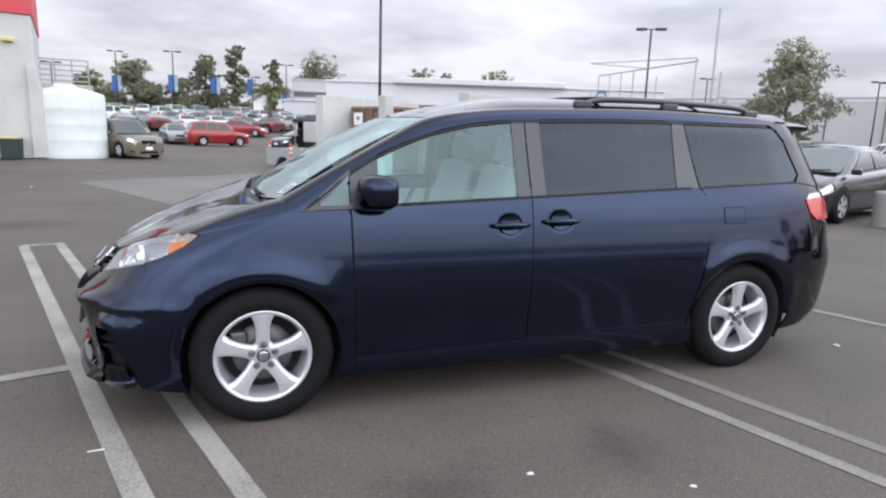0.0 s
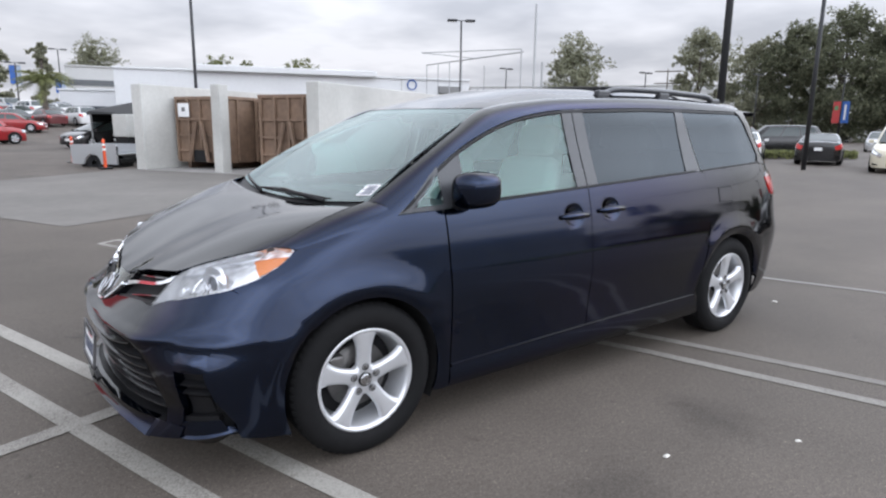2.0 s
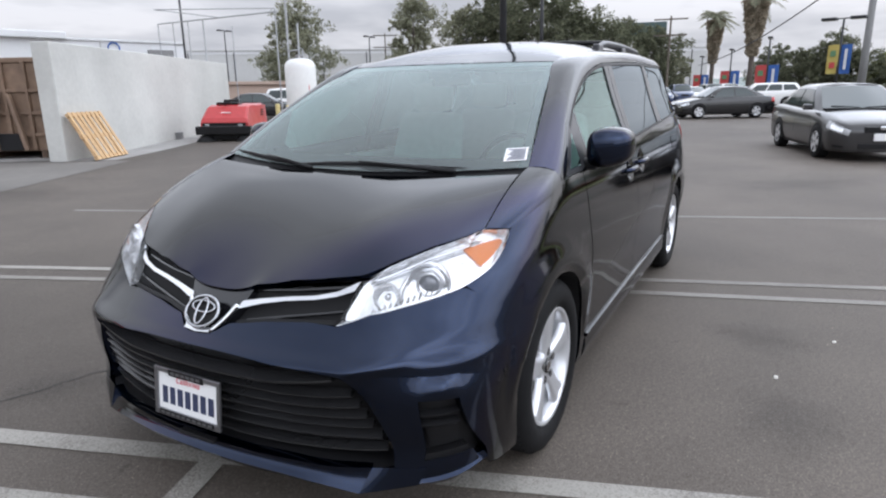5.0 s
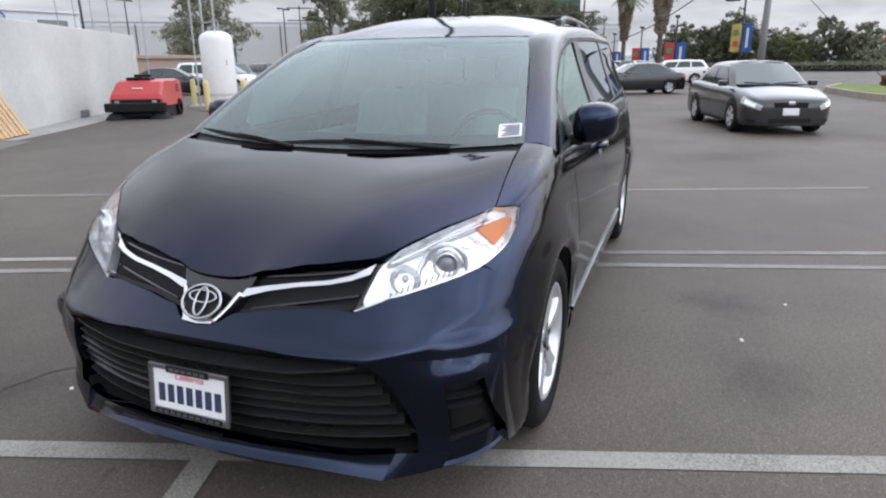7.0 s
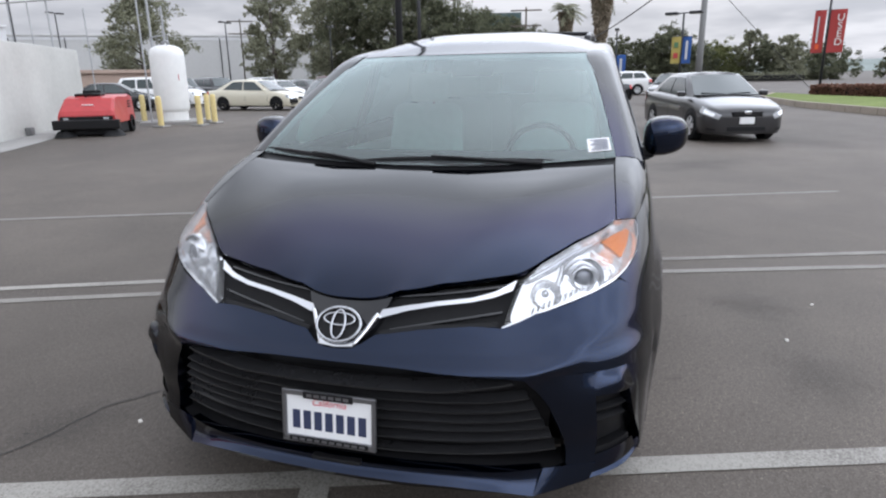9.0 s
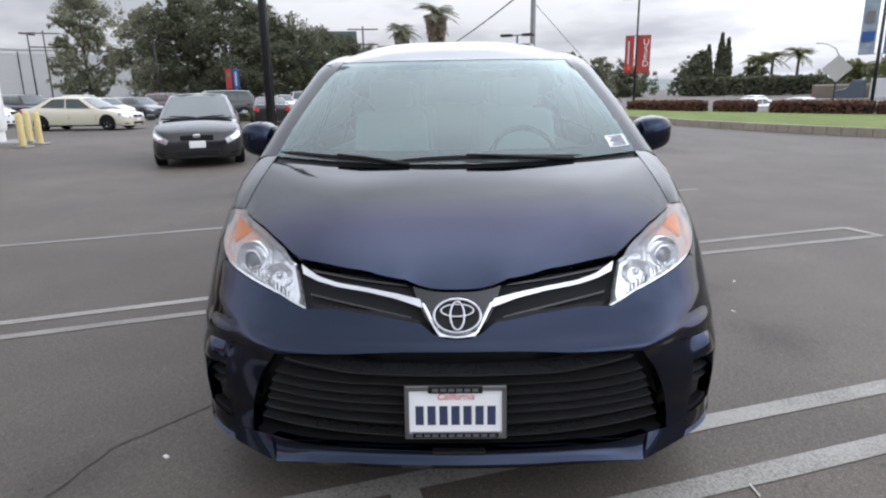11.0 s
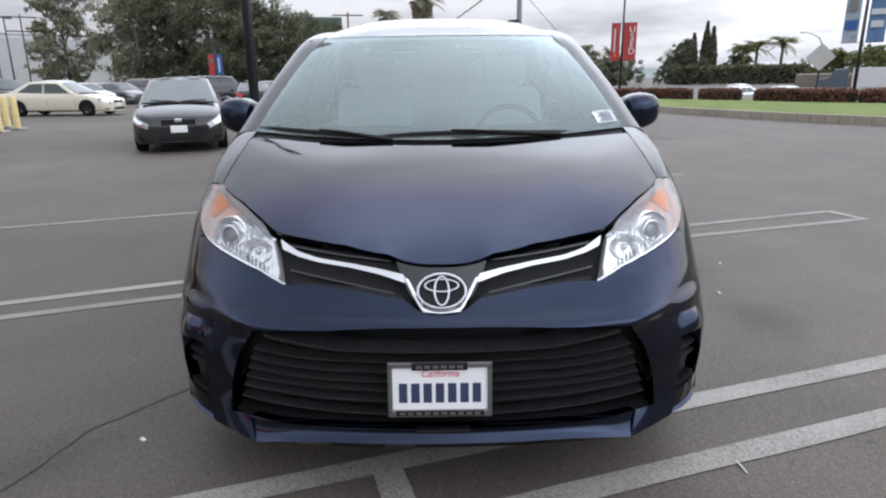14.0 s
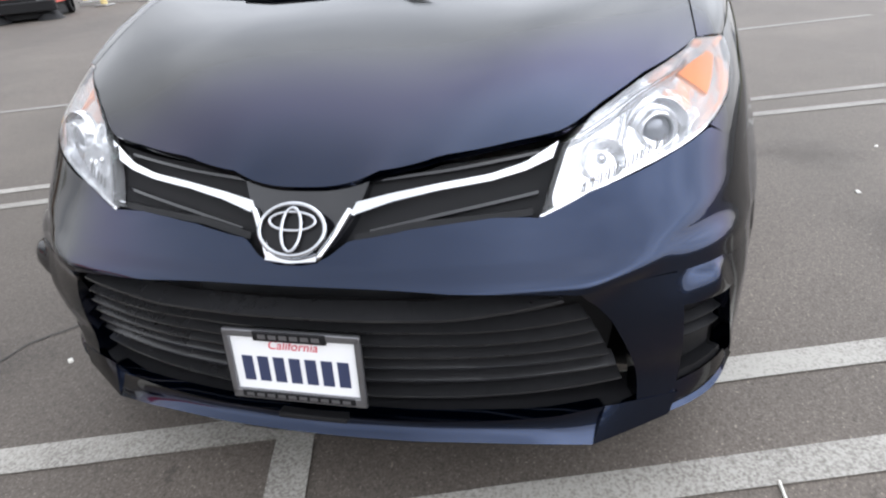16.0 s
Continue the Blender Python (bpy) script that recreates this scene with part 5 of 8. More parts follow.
KINDS = {
    # deck: (share of length, height); glass: screen foot, screen top, rear top, rear foot (shares of length)
    "sedan": dict(deck=[(0, .55), (.015, .66), (.06, .76), (.26, .93), (.5, .95), (.84, 1.0), (.965, .98), (1, .84)], g=(.255, .43, .70, .875), L=4.6, W=1.78, H=1.45),
    "hatch": dict(deck=[(0, .52), (.015, .64), (.06, .76), (.22, .93), (.5, .97), (.84, 1.05), (.97, 1.08), (1, .92)], g=(.205, .46, .66, .955), L=4.54, W=1.76, H=1.47),
    "suv": dict(deck=[(0, .66), (.015, .82), (.06, .94), (.24, 1.08), (.5, 1.10), (.9, 1.14), (.98, 1.10), (1, .95)], g=(.235, .37, .885, .965), L=4.6, W=1.85, H=1.70),
    "minivan": dict(deck=[(0, .60), (.015, .76), (.06, .88), (.20, 1.05), (.5, 1.06), (.9, 1.10), (.98, 1.06), (1, .92)], g=(.19, .36, .90, .975), L=5.1, W=1.98, H=1.74),
    "pickup": dict(deck=[(0, .62), (.012, .86), (.05, .96), (.27, 1.04), (.5, 1.05), (.62, 1.05), (.985, 1.05), (1, .9)], g=(.265, .36, .56, .60), L=4.9, W=1.76, H=1.70),
}

def make_car(name, kind, paint, label, x, y, heading, category="car", group="", L=0, W=0, H=0, far=False, z=0.0):
    K = KINDS[kind]
    L, W, H = L or K["L"], W or K["W"], H or K["H"]
    zd = curve([(a, b) for a, b in K["deck"]])
    g = K["g"]
    root = thing(name, label, category, Matrix.Translation((x, y, z)) @ Matrix.Rotation(radians(heading), 4, 'Z'), group)
    w2, zlo = W / 2, .19
    prof = curve([(0, .93), (.12, .975), (.35, 1.0), (.7, .995), (.88, .965), (1, .90)])
    def wid(s):
        a, b = .17, .11
        k = max(0, (a - s) / a); q = max(0, (s - 1 + b) / b)
        return w2 * max(0, (1 - k ** 4.5)) ** (1 / 4.5) * max(0, (1 - q ** 5)) ** (1 / 5)
    def body(s, t):
        return Vector((L / 2 - s * L, wid(s) * prof(t), zlo + (zd(s) - zlo) * t))
    ss = [0, .004, .012, .025, .045, .07, .1, .14, .18, .23, .28, .35, .45, .55, .65, .75, .82, .88, .92, .955, .98, .992, .998, 1]
    tt = [0, .06, .14, .3, .5, .7, .82, .91, 1]
    V, F = [], []
    for s in ss:
        row = [body(s, t) for t in tt]
        top = row[-1]
        deck = [Vector((top.x, top.y * k, top.z + .035 * (1 - k * k))) for k in (.8, .5, .2, 0)]
        half = [Vector((row[0].x, 0, zlo))] + row + deck
        full = half + [Vector((v.x, -v.y, v.z)) for v in half[-2:0:-1]]
        V += full
    n = len(V) // len(ss)
    for i in range(len(ss) - 1):
        for k in range(n):
            F.append((i * n + k, i * n + (k + 1) % n, (i + 1) * n + (k + 1) % n, (i + 1) * n + k))
    # cabin shell: base loop on the deck, top loop on the roof
    yb, yt = w2 * .90, w2 * .70
    zb = zd
    s0, s1, s2, s3 = g
    nn = 9
    base = len(V)
    for i in range(nn):
        k = i / (nn - 1)
        sb, st = s0 + (s3 - s0) * k, s1 + (s2 - s1) * k
        crown = .03 * math.sin(math.pi * k)
        b = Vector((L / 2 - sb * L, yb, zb(sb) - .01))
        t = Vector((L / 2 - st * L, yt, H - .06 + crown))
        m1 = b.lerp(t, .55) + Vector((0, .022, .0))
        roof = [Vector((t.x, yt * .9, t.z + .03)), Vector((t.x, yt * .5, t.z + .052)), Vector((t.x, 0, t.z + .06))]
        half = [b, m1, t] + roof
        V += half + [Vector((v.x, -v.y, v.z)) for v in half[-2::-1]]
    m = 11
    for i in range(nn - 1):
        for k in range(m - 1):
            F.append((base + i * m + k, base + (i + 1) * m + k, base + (i + 1) * m + k + 1, base + i * m + k + 1))
    F.append(tuple(base + k for k in range(m)))
    F.append(tuple(base + (nn - 1) * m + k for k in range(m))[::-1])
    shell = mesh_ob("body", V, F, paint, root)
    def cabpt(k, t, sgn, out=.006):
        sb, st = s0 + (s3 - s0) * k, s1 + (s2 - s1) * k
        b = Vector((L / 2 - sb * L, yb, zb(sb))); tp = Vector((L / 2 - st * L, yt, H - .06 + .03 * math.sin(math.pi * k)))
        q = b.lerp(tp, t) + Vector((0, .022 * 4 * t * (1 - t) + out, .003))
        return Vector((q.x, q.y * sgn, q.z))
    def pane(nm, k0, k1, sgn):
        rows = [[cabpt(k0 + (k1 - k0) * i / 6, .07 + .80 * j / 5, sgn) for i in range(7)] for j in range(6)]
        VV = [v for r in rows for v in r]
        FF = [(j * 7 + i, j * 7 + i + 1, (j + 1) * 7 + i + 1, (j + 1) * 7 + i) for j in range(5) for i in range(6)]
        mesh_ob(nm, VV, FF, M_CARGLASS, root)
    for sgn in (1, -1):
        if kind == "pickup":
            pane("side_window", .10, .90, sgn)
        elif kind in ("suv", "minivan"):
            pane("side_window", .09, .36, sgn); pane("side_window", .39, .65, sgn); pane("side_window", .68, .93, sgn)
        else:
            pane("side_window", .10, .47, sgn); pane("side_window", .50, .86, sgn)
    def screen(nm, sb, st, sg):
        b0, t0 = Vector((L / 2 - sb * L, 0, zb(sb))), Vector((L / 2 - st * L, 0, H - .035))
        VV = []
        for j in range(6):
            t = .05 + .88 * j / 5
            for i in range(9):
                v = -1 + i / 4
                yy = (yb + (yt - yb) * t) * .92 * v
                q = b0.lerp(t0, t)
                VV.append(Vector((q.x + sg * (.02 + .05 * (1 - v * v)), yy, q.z - .028 * v * v * t + .03)))
        mesh_ob(nm, VV, [(j * 9 + i, j * 9 + i + 1, (j + 1) * 9 + i + 1, (j + 1) * 9 + i) for j in range(5) for i in range(8)], M_CARGLASS, root)
    screen("windscreen", s0, s1, 1)
    if not far:
        bm = bmesh.new(); box(bm, (L / 2 - s0 * L + .05, 0, zd(s0) + .035), (.14, w2 * 1.62, .03), .012); part("cowl", bm, M_BLACK, root)
        for sg in (-1, 1):
            bm = bmesh.new(); tube(bm, [(L / 2 - s0 * L + .02, sg * .05, zd(s0) + .06), (L / 2 - s0 * L - .04, sg * .55, zd(s0) + .09)], .012, 6); part("wiper", bm, M_BLACK, root)
    screen("rear_window", s3, s2, -1)
    # wheels with rims; dark discs on the uncut sides paint the arches' shade
    for sx in (.185, .785):
        for sgn in (1, -1):
            cx, R = L / 2 - sx * L, .33 if H < 1.6 else .36
            m0 = Matrix.Translation((cx, sgn * (w2 - .09), R)) @ Matrix.Scale(sgn, 4, (0, 1, 0))
            bm = bmesh.new()
            revolve(bm, [(R * .62, .10), (R * .75, .112), (R * .95, .10), (R, .07), (R, -.1)], 28, "y", m0)
            wh = part("wheel", bm, M_RUBBER, root, smooth=True)
            bm = bmesh.new()
            for k in range(5):
                a = 2 * math.pi * k / 5
                r4 = m0 @ Matrix.Rotation(a, 4, 'Y')
                vs = [bm.verts.new(r4 @ Vector(c)) for c in ((R * .08, .105, -.045), (R * .62, .098, -.06), (R * .62, .098, .06), (R * .08, .105, .045))]
                bm.faces.new(vs)
            revolve(bm, [(R * .58, .10), (R * .63, .104), (R * .65, .09)], 28, "y", m0)
            part("rim", bm, M_BLACK if paint in (M_WHITECAR, M_CREAMCAR) and kind == "sedan" else M_ALLOY, wh, smooth=False)
            bm = bmesh.new()
            n_ = 20
            cen = bm.verts.new((cx, sgn * (w2 + .002), R + .02))
            rg = [bm.verts.new((cx + (R + .055) * math.cos(math.pi * i / n_ * 1.16 - .25), sgn * (w2 * prof(.55) * min(1, wid(min(1, max(0, (L / 2 - (cx + (R + .055) * math.cos(math.pi * i / n_ * 1.16 - .25))) / L))) / w2) + .004), R + (R + .055) * math.sin(math.pi * i / n_ * 1.16 - .25))) for i in range(n_ + 1)]
            for i in range(n_):
                bm.faces.new((cen, rg[i], rg[i + 1]))
            part("arch_shade", bm, M_DARK, root)
    # lamps, grille, plate, mirrors, lower trims
    def onbody(nm, s_a, s_b, t_a, t_b, m_, sgn, off=.006, lab=""):
        rows = []
        for j in range(4):
            t = t_a + (t_b - t_a) * j / 3
            rows.append([Vector((q.x + (off if s_a < .5 else -off), sgn * (q.y + off), q.z)) for q in [body(s_a + (s_b - s_a) * i / 7, t) for i in range(8)]])
        return mesh_ob(nm, [v for r in rows for v in r], [(j * 8 + i, j * 8 + i + 1, (j + 1) * 8 + i + 1, (j + 1) * 8 + i) for j in range(3) for i in range(7)], m_, root, lab)
    for sgn in (1, -1):
        onbody("headlamp", .006, .085, .74, .97, M_LAMPW, sgn)
        if not far:
            hl_ = onbody("lamp_bowl", .014, .055, .79, .93, M_CHROME, sgn, .010)
            onbody("fog_lamp", .010, .035, .16, .26, M_BLACK, sgn, .005)
            onbody("sill_shadow_gap", .16, .80, .065, .075, M_DARK, sgn, .0045)
        onbody("tail_lamp", .94, .996, .70, .95, M_REDLENS, sgn)
        if not far:
            for a, b in ((.28, .283), (.525, .528)):
                onbody("door_line", a, b, .08, .97, M_DARK, sgn, .003)
            bm = bmesh.new()
            box(bm, (L / 2 - (s0 + .05) * L, sgn * (w2 + .06), zd(s0) + .07), (.12, .18, .12), .03)
            part("wing_mirror", bm, paint, root)
            onbody("side_skirt", .22, .74, .0, .07, M_BLACK, sgn, .004)
    def fascia(nm, y0, y1, z0, z1, m_, out, front=True):
        bm = bmesh.new()
        xx = (L / 2 + out) if front else (-L / 2 - out)
        box(bm, (xx - (.06 if front else -.06), (y0 + y1) / 2, (z0 + z1) / 2), (.14, y1 - y0, z1 - z0), .012)
        return part(nm, bm, m_, root)
    fascia("grille", -w2 * .36, w2 * .36, .55 if H < 1.6 else .66, .66 if H < 1.6 else .82, M_BLACK, .002)
    fascia("lower_intake", -w2 * .46, w2 * .46, .25, .35, M_BLACK, -.004)
    if not far:
        fascia("number_plate", -.155, .155, .40, .54, M_WHITE, .014)
        fascia("number_plate", -.155, .155, .62, .76, M_WHITE, .012, False)
        fascia("badge", -.07, .07, .60, .67, M_CHROME, .012)
    if kind == "pickup":
        bm = bmesh.new()
        box(bm, (-L * .30, 0, 1.03), (L * .36, W * .80, .10))
        part("load_bed", bm, M_DARK, root)
    return root

make_car("parked_sedan", "sedan", M_GREYCAR, "dark grey saloon car parked on the yard asphalt", 14.23, -2.81, 194.8, L=4.54, W=1.76, H=1.46)
make_car("parked_hatchback", "hatch", M_BLACKCAR, "black hybrid hatchback parked nose out by a lamp post", 12.05, 5.95, 199)
make_car("parked_saloon", "sedan", M_CREAMCAR, "cream white luxury saloon with black wheels parked side on", 26.6, 17.3, 268, L=5.2, W=1.87, H=1.50)
make_car("parked_sedan", "sedan", M_BLACKCAR, "black saloon car standing in the drive lane", 30.6, 1.0, 122.7)
make_car("parked_sedan", "sedan", M_GREYCAR, "grey saloon car parked behind another saloon", 31.8, -3.3, 165)
make_car("parked_wagon", "suv", M_WHITECAR, "white estate car parked beyond the drive lane", 46.0, -.4, 96, L=4.8, H=1.62)
make_car("parked_minivan", "minivan", M_CREAMCAR, "beige white minivan facing the yard", 27.0, 5.35, 196)
make_car("parked_sedan", "sedan", M_WHITECAR, "older white saloon seen from its tail", 28.6, 12.5, 24, H=1.38)
make_car("parked_coupe", "sedan", M_BLACKCAR, "black two-door saloon seen from its tail", 29.8, 9.5, 20, L=4.4, H=1.36)
make_car("parked_suv", "suv", M_BLACKCAR, "black estate SUV parked beside a planted strip", 36.2, 14.6, 125, L=4.9, H=1.75)
make_car("pickup_truck", "pickup", M_TANCAR, "tan compact pickup truck parked by the water tank", -4.9, 28.3, -53, "truck", z=-.06)
make_car("parked_suv", "suv", M_REDCAR, "red compact SUV parked side on at the lot edge", -.9, 46.2, 18, H=1.78, L=4.45)
make_car("parked_sedan", "sedan", M_REDCAR, "dark red saloon car behind a red SUV", 1.2, 57.5, -20, z=gz(1.2, 57.5))
make_car("parked_hatchback", "hatch", M_GREYCAR, "dark grey hatchback parked by a dark awning", 4.7, 38.6, 212, z=gz(4.7, 38.6))
make_car("parked_suv", "suv", M_BLACKCAR, "black SUV under the dark awning", 7.4, 37.6, 190, z=gz(7.4, 37.6))
make_car("parked_sedan", "sedan", M_BLACKCAR, "black saloon parked behind the sweeper", 25.5, 25.3, 300)
make_car("parked_minivan", "minivan", M_WHITECAR, "white van parked beyond the tank", 29.5, 25.5, 285)

# the crowded lots far off: three makes repeated
for k, (x, y, h, lb) in enumerate(((45.0, -26.0, 300, "silver"), (62.0, -30.5, 300, "white"), (46.8, -23.0, 120, "white"))):
    make_car("street_car", "sedan", M_SILVER if k == 0 else M_WHITECAR, lb + " car passing on the street beyond the hedge", x, y, h, z=-.82)
rng = random.Random(7)
protos = [make_car("lot_car", k, M_FARCAR, "car for sale in the crowded far lot", 0, 0, 0, group="cars in the far lots", far=True) for k in ("sedan", "suv", "hatch")]
spots = []
for r, yy in enumerate((58, 65, 72, 79, 86, 94)):
    for c in range(5 if r < 5 else 11):
        spots.append((-26 + c * 3.1 + r * .8 + rng.uniform(-.3, .3), yy + rng.uniform(-.5, .5), 90 if r % 2 else -90))
for c in range(13):
    spots.append((52 + 1.4 * c, 14.6 - 1.25 * c + rng.uniform(-.2, .2), 200))
for c in range(9):
    spots.append((34 + 1.9 * c, 33 - 1.3 * c, 235))
    spots.append((41 + 1.9 * c, 36 - 1.3 * c, 55))
for c in range(8):
    spots.append((-16 + c * 3.0, 51.5 - .6 * c, -80))
for r in range(4):
    for c in range(9):
        spots.append((-9.5 + c * 2.7 + r * 1.1, 62 + r * 6.5 + c * .5 + rng.uniform(-.3, .3), -70 if r % 2 else 110))
for c in range(7):
    spots.append((33 + 2.2 * c, 27.0 - 1.2 * c, 240))
spots = [s for s in spots if not (-4 < s[0] < 8.5 and s[1] < 60)]
for i, (x, y, h) in enumerate(spots):
    mm = Matrix.Translation((x, y, gz(x, y))) @ Matrix.Rotation(radians(h + rng.uniform(-4, 4)), 4, 'Z')
    if i < 3:
        protos[i].matrix_world = mm
    else:
        copy_thing(protos[rng.choice((0, 0, 1, 1, 2))], mm)

# ---- bin store ----
M_STUCCO = mat("painted_block", (.50, .497, .47), .85, var=.06, scale=9, var2=.12, scale2=.5, bump=.12, bscale=40)
M_RUST = mat("brown_container", (.19, .125, .085), .6, var=.2, scale=6, var2=.2, scale2=1.2, bump=.1, bscale=30)
M_RUSTDK = mat("brown_container_dark", (.10, .065, .045), .7, var=.25, scale=6)
M_WOOD = mat("pallet_wood", (.52, .34, .18), .8, var=.2, scale=14, bump=.15, bscale=50)
M_GREYBOX = mat("grey_metal", (.2, .2, .2), .6, .3)
M_POLE = mat("dark_pole", (.03, .031, .034), .5, .3)
M_GALV = mat("galvanised_pipe", (.38, .39, .40), .5, .6)
M_YELLOW = mat("bollard_yellow", (.62, .50, .22), .6, var=.12, scale=12)
M_TANK = mat("tank_white", (.74, .74, .72), .5, var=.04, scale=5)
M_ORANGE = mat("safety_orange", (.75, .10, .03), .5)
M_SWEEPRED = mat("sweeper_red", (.42, .030, .032), .42, coat=.3, var=.12, scale=6)

W0, E1, E2 = Vector((6.5, 13.1)), Vector((.88, .475)), Vector((-.475, .88))
def en(a, b, z=0.0):
    q = W0 + E1 * a + E2 * b
    return Vector((q.x, q.y, z))
EROT = Matrix.Rotation(math.atan2(E1.y, E1.x), 4, 'Z')

def store_wall(name, a0, a1, b0, b1, h, z0=-.2, m=M_STUCCO, label="white painted block wall of the bin store", cap=True):
    bm = bmesh.new()
    c = en((a0 + a1) / 2, (b0 + b1) / 2, (z0 + h) / 2)
    box(bm, c, (a1 - a0, b1 - b0, h - z0), .02, EROT)
    return tagged(part(name, bm, m), label, "wall", kind="structure")
store_wall("wall_1", 0, 12.0, .0, .42, 2.66)
store_wall("wall_2", .50, .88, 4.15, 4.52, 2.68, label="white painted block pier of the bin store")
store_wall("wall_3", .4, 8.0, 7.53, 7.98, 2.74)
store_wall("wall_4", 8.0, 8.4, .42, 7.98, 2.62)

def container(a, b0, b1, h, ln, label):
    w = b1 - b0
    c = en(a, (b0 + b1) / 2, -.1)
    root = thing("waste_container", label, "container", Matrix.Translation(c) @ EROT, "waste containers in the bin store")
    z0 = .22
    bm = bmesh.new()
    box(bm, (ln / 2, 0, (h + z0) / 2), (ln, w, h - z0), .02)
    part("hull", bm, M_RUST, root)
    bm = bmesh.new(); box(bm, (ln / 2, 0, h), (ln + .1, w + .12, .12), .02); part("top_rail", bm, M_RUST, root)
    for k in range(5):
        yy = -w / 2 + .06 + (w - .12) * k / 4
        bm = bmesh.new(); box(bm, (-.045, yy, (h + z0) / 2), (.09, .09, h - z0 - .05), .012); part("front_rib", bm, M_RUST, root)
    for zz in (.62, 1.15, 1.7):
        bm = bmesh.new(); box(bm, (-.035, 0, zz), (.07, w - .1, .08), .01); part("cross_rib", bm, M_RUST, root)
    for sg in (-1, 1):
        bm = bmesh.new()
        tube(bm, [(-.14, sg * .12, 1.62), (-.20, sg * .42, .25)], .07, 6)
        part("lift_leg", bm, M_RUST, root)
        bm = bmesh.new(); box(bm, (ln / 2, sg * w * .3, .12), (ln, .14, .2), .01); part("skid", bm, M_RUSTDK, root)
        for k in range(6):
            bm = bmesh.new(); box(bm, (.5 + (ln - 1) * k / 5, sg * (w / 2 + .04), (h + z0) / 2), (.1, .08, h - z0 - .1), .01); part("side_rib", bm, M_RUST, root)
    bm = bmesh.new(); box(bm, (-.11, 0, .45), (.06, .62, .42), .02); part("hook_pocket", bm, M_DARK, root)
    return root
container(1.1, .75, 3.05, 2.42, 6.0, "brown steel roll-off container standing in the bin store")
container(3.0, 3.3, 4.9, 2.35, 4.2, "brown steel container deep inside the bin store")
c1 = container(1.7, 5.05, 7.35, 2.42, 5.6, "brown steel roll-off container with a white notice")
bm = bmesh.new(); box(bm, (-.10, .72, 2.02), (.01, .52, .46)); nt_ = part("notice", bm, M_WHITE, c1, "white notice board")
bm = bmesh.new(); box(bm, (-.107, .72, 2.04), (.004, .16, .14)); part("notice_mark", bm, M_GREYBOX, nt_)

# wooden pallet leaning on the wall
root = thing("pallet", "pale new wooden pallet leaning on the white wall", "pallet", Matrix.Translation(en(.72, -.70, -.04)) @ EROT @ Matrix.Rotation(radians(62), 4, 'X'))
for k in range(8):
    bm = bmesh.new(); box(bm, (-.66 + 1.32 * k / 7, .62, .045), (.105, 1.24, .02), .003); part("deck_board", bm, M_WOOD, root)
for yy in (.06, .62, 1.18):
    bm = bmesh.new(); box(bm, (0, yy, .0), (1.42, .09, .07), .004); part("bearer", bm, M_WOOD, root)
for k in range(4):
    bm = bmesh.new(); box(bm, (-.6 + 1.2 * k / 3, .62, -.045), (.1, 1.24, .018), .003); part("base_board", bm, M_WOOD, root)
bm = bmesh.new(); box(bm, en(6.3, -.09, .12), (.28, .16, .22), .02, EROT)
tagged(part("wall_box", bm, M_GREYBOX), "small grey service box at the wall foot", "service box")

# concrete apron and gutter
def sheet(name, A, B, n, m, label, z=.006):
    V, F = [], []
    for i in range(n + 1):
        for j in range(n + 1):
            a = Vector(A[0]).lerp(Vector(A[1]), i / n); b = Vector(B[0]).lerp(Vector(B[1]), i / n)
            q = a.lerp(b, j / n)
            V.append((q.x, q.y, gz(q.x, q.y) + z))
    F = [(i * (n + 1) + j, (i + 1) * (n + 1) + j, (i + 1) * (n + 1) + j + 1, i * (n + 1) + j + 1) for i in range(n) for j in range(n)]
    return tagged(mesh_ob(name, V, F, m), label, "paving", kind="structure")
M_APRON = mat("apron_concrete", (.140, .130, .118), .85, var=.10, scale=5, var2=.14, scale2=.5, bump=.1, bscale=60)
sheet("pavement", ((-.41, 7.0), (7.1, 11.6)), ((-3.9, 14.4), (3.2, 20.8)), 16, M_APRON, "pale worn concrete apron before the bin store")
sheet("pavement_2", (tuple(en(.0, -1.15)[:2]), tuple(en(12.0, -1.15)[:2])), (tuple(en(0, 0)[:2]), tuple(en(12.0, 0)[:2])), 12, M_CONC, "pale concrete gutter along the wall", .009)
sheet("pavement_3", (tuple(en(.2, .42)[:2]), tuple(en(8, .42)[:2])), (tuple(en(.2, 7.53)[:2]), tuple(en(8, 7.53)[:2])), 12, M_CONC, "stained concrete floor of the bin store", .012)

# ---- floor sweeper ----
root = thing("floor_sweeper", "red ride-on floor sweeper with a black bumper by the wall", "sweeper", Matrix.Translation((11.9, 13.7, 0)) @ EROT)
def loft(bm, secs):
    """Closed loft through quads of (x, half width low, half width high, z low, z high)."""
    rings = []
    for x, wl, wh, z0, z1 in secs:
        rings.append([bm.verts.new(c) for c in ((x, -wl, z0), (x, wl, z0), (x, wh, z1), (x, wh * .9, z1 + .03), (x, -wh * .9, z1 + .03), (x, -wh, z1))])
    for a, b in zip(rings, rings[1:]):
        for k in range(6):
            bm.faces.new((a[k], a[(k + 1) % 6], b[(k + 1) % 6], b[k]))
    bm.faces.new(rings[0][::-1]); bm.faces.new(rings[-1])
bm = bmesh.new(); loft(bm, [(.05, .76, .74, .40, .56), (.12, .76, .72, .38, .68), (.55, .76, .66, .36, 1.02), (.8, .76, .66, .36, 1.08), (1.5, .76, .70, .36, 1.06), (1.9, .76, .72, .36, 1.10), (2.3, .74, .70, .36, 1.05)])
part("hood", bm, M_SWEEPRED, root)
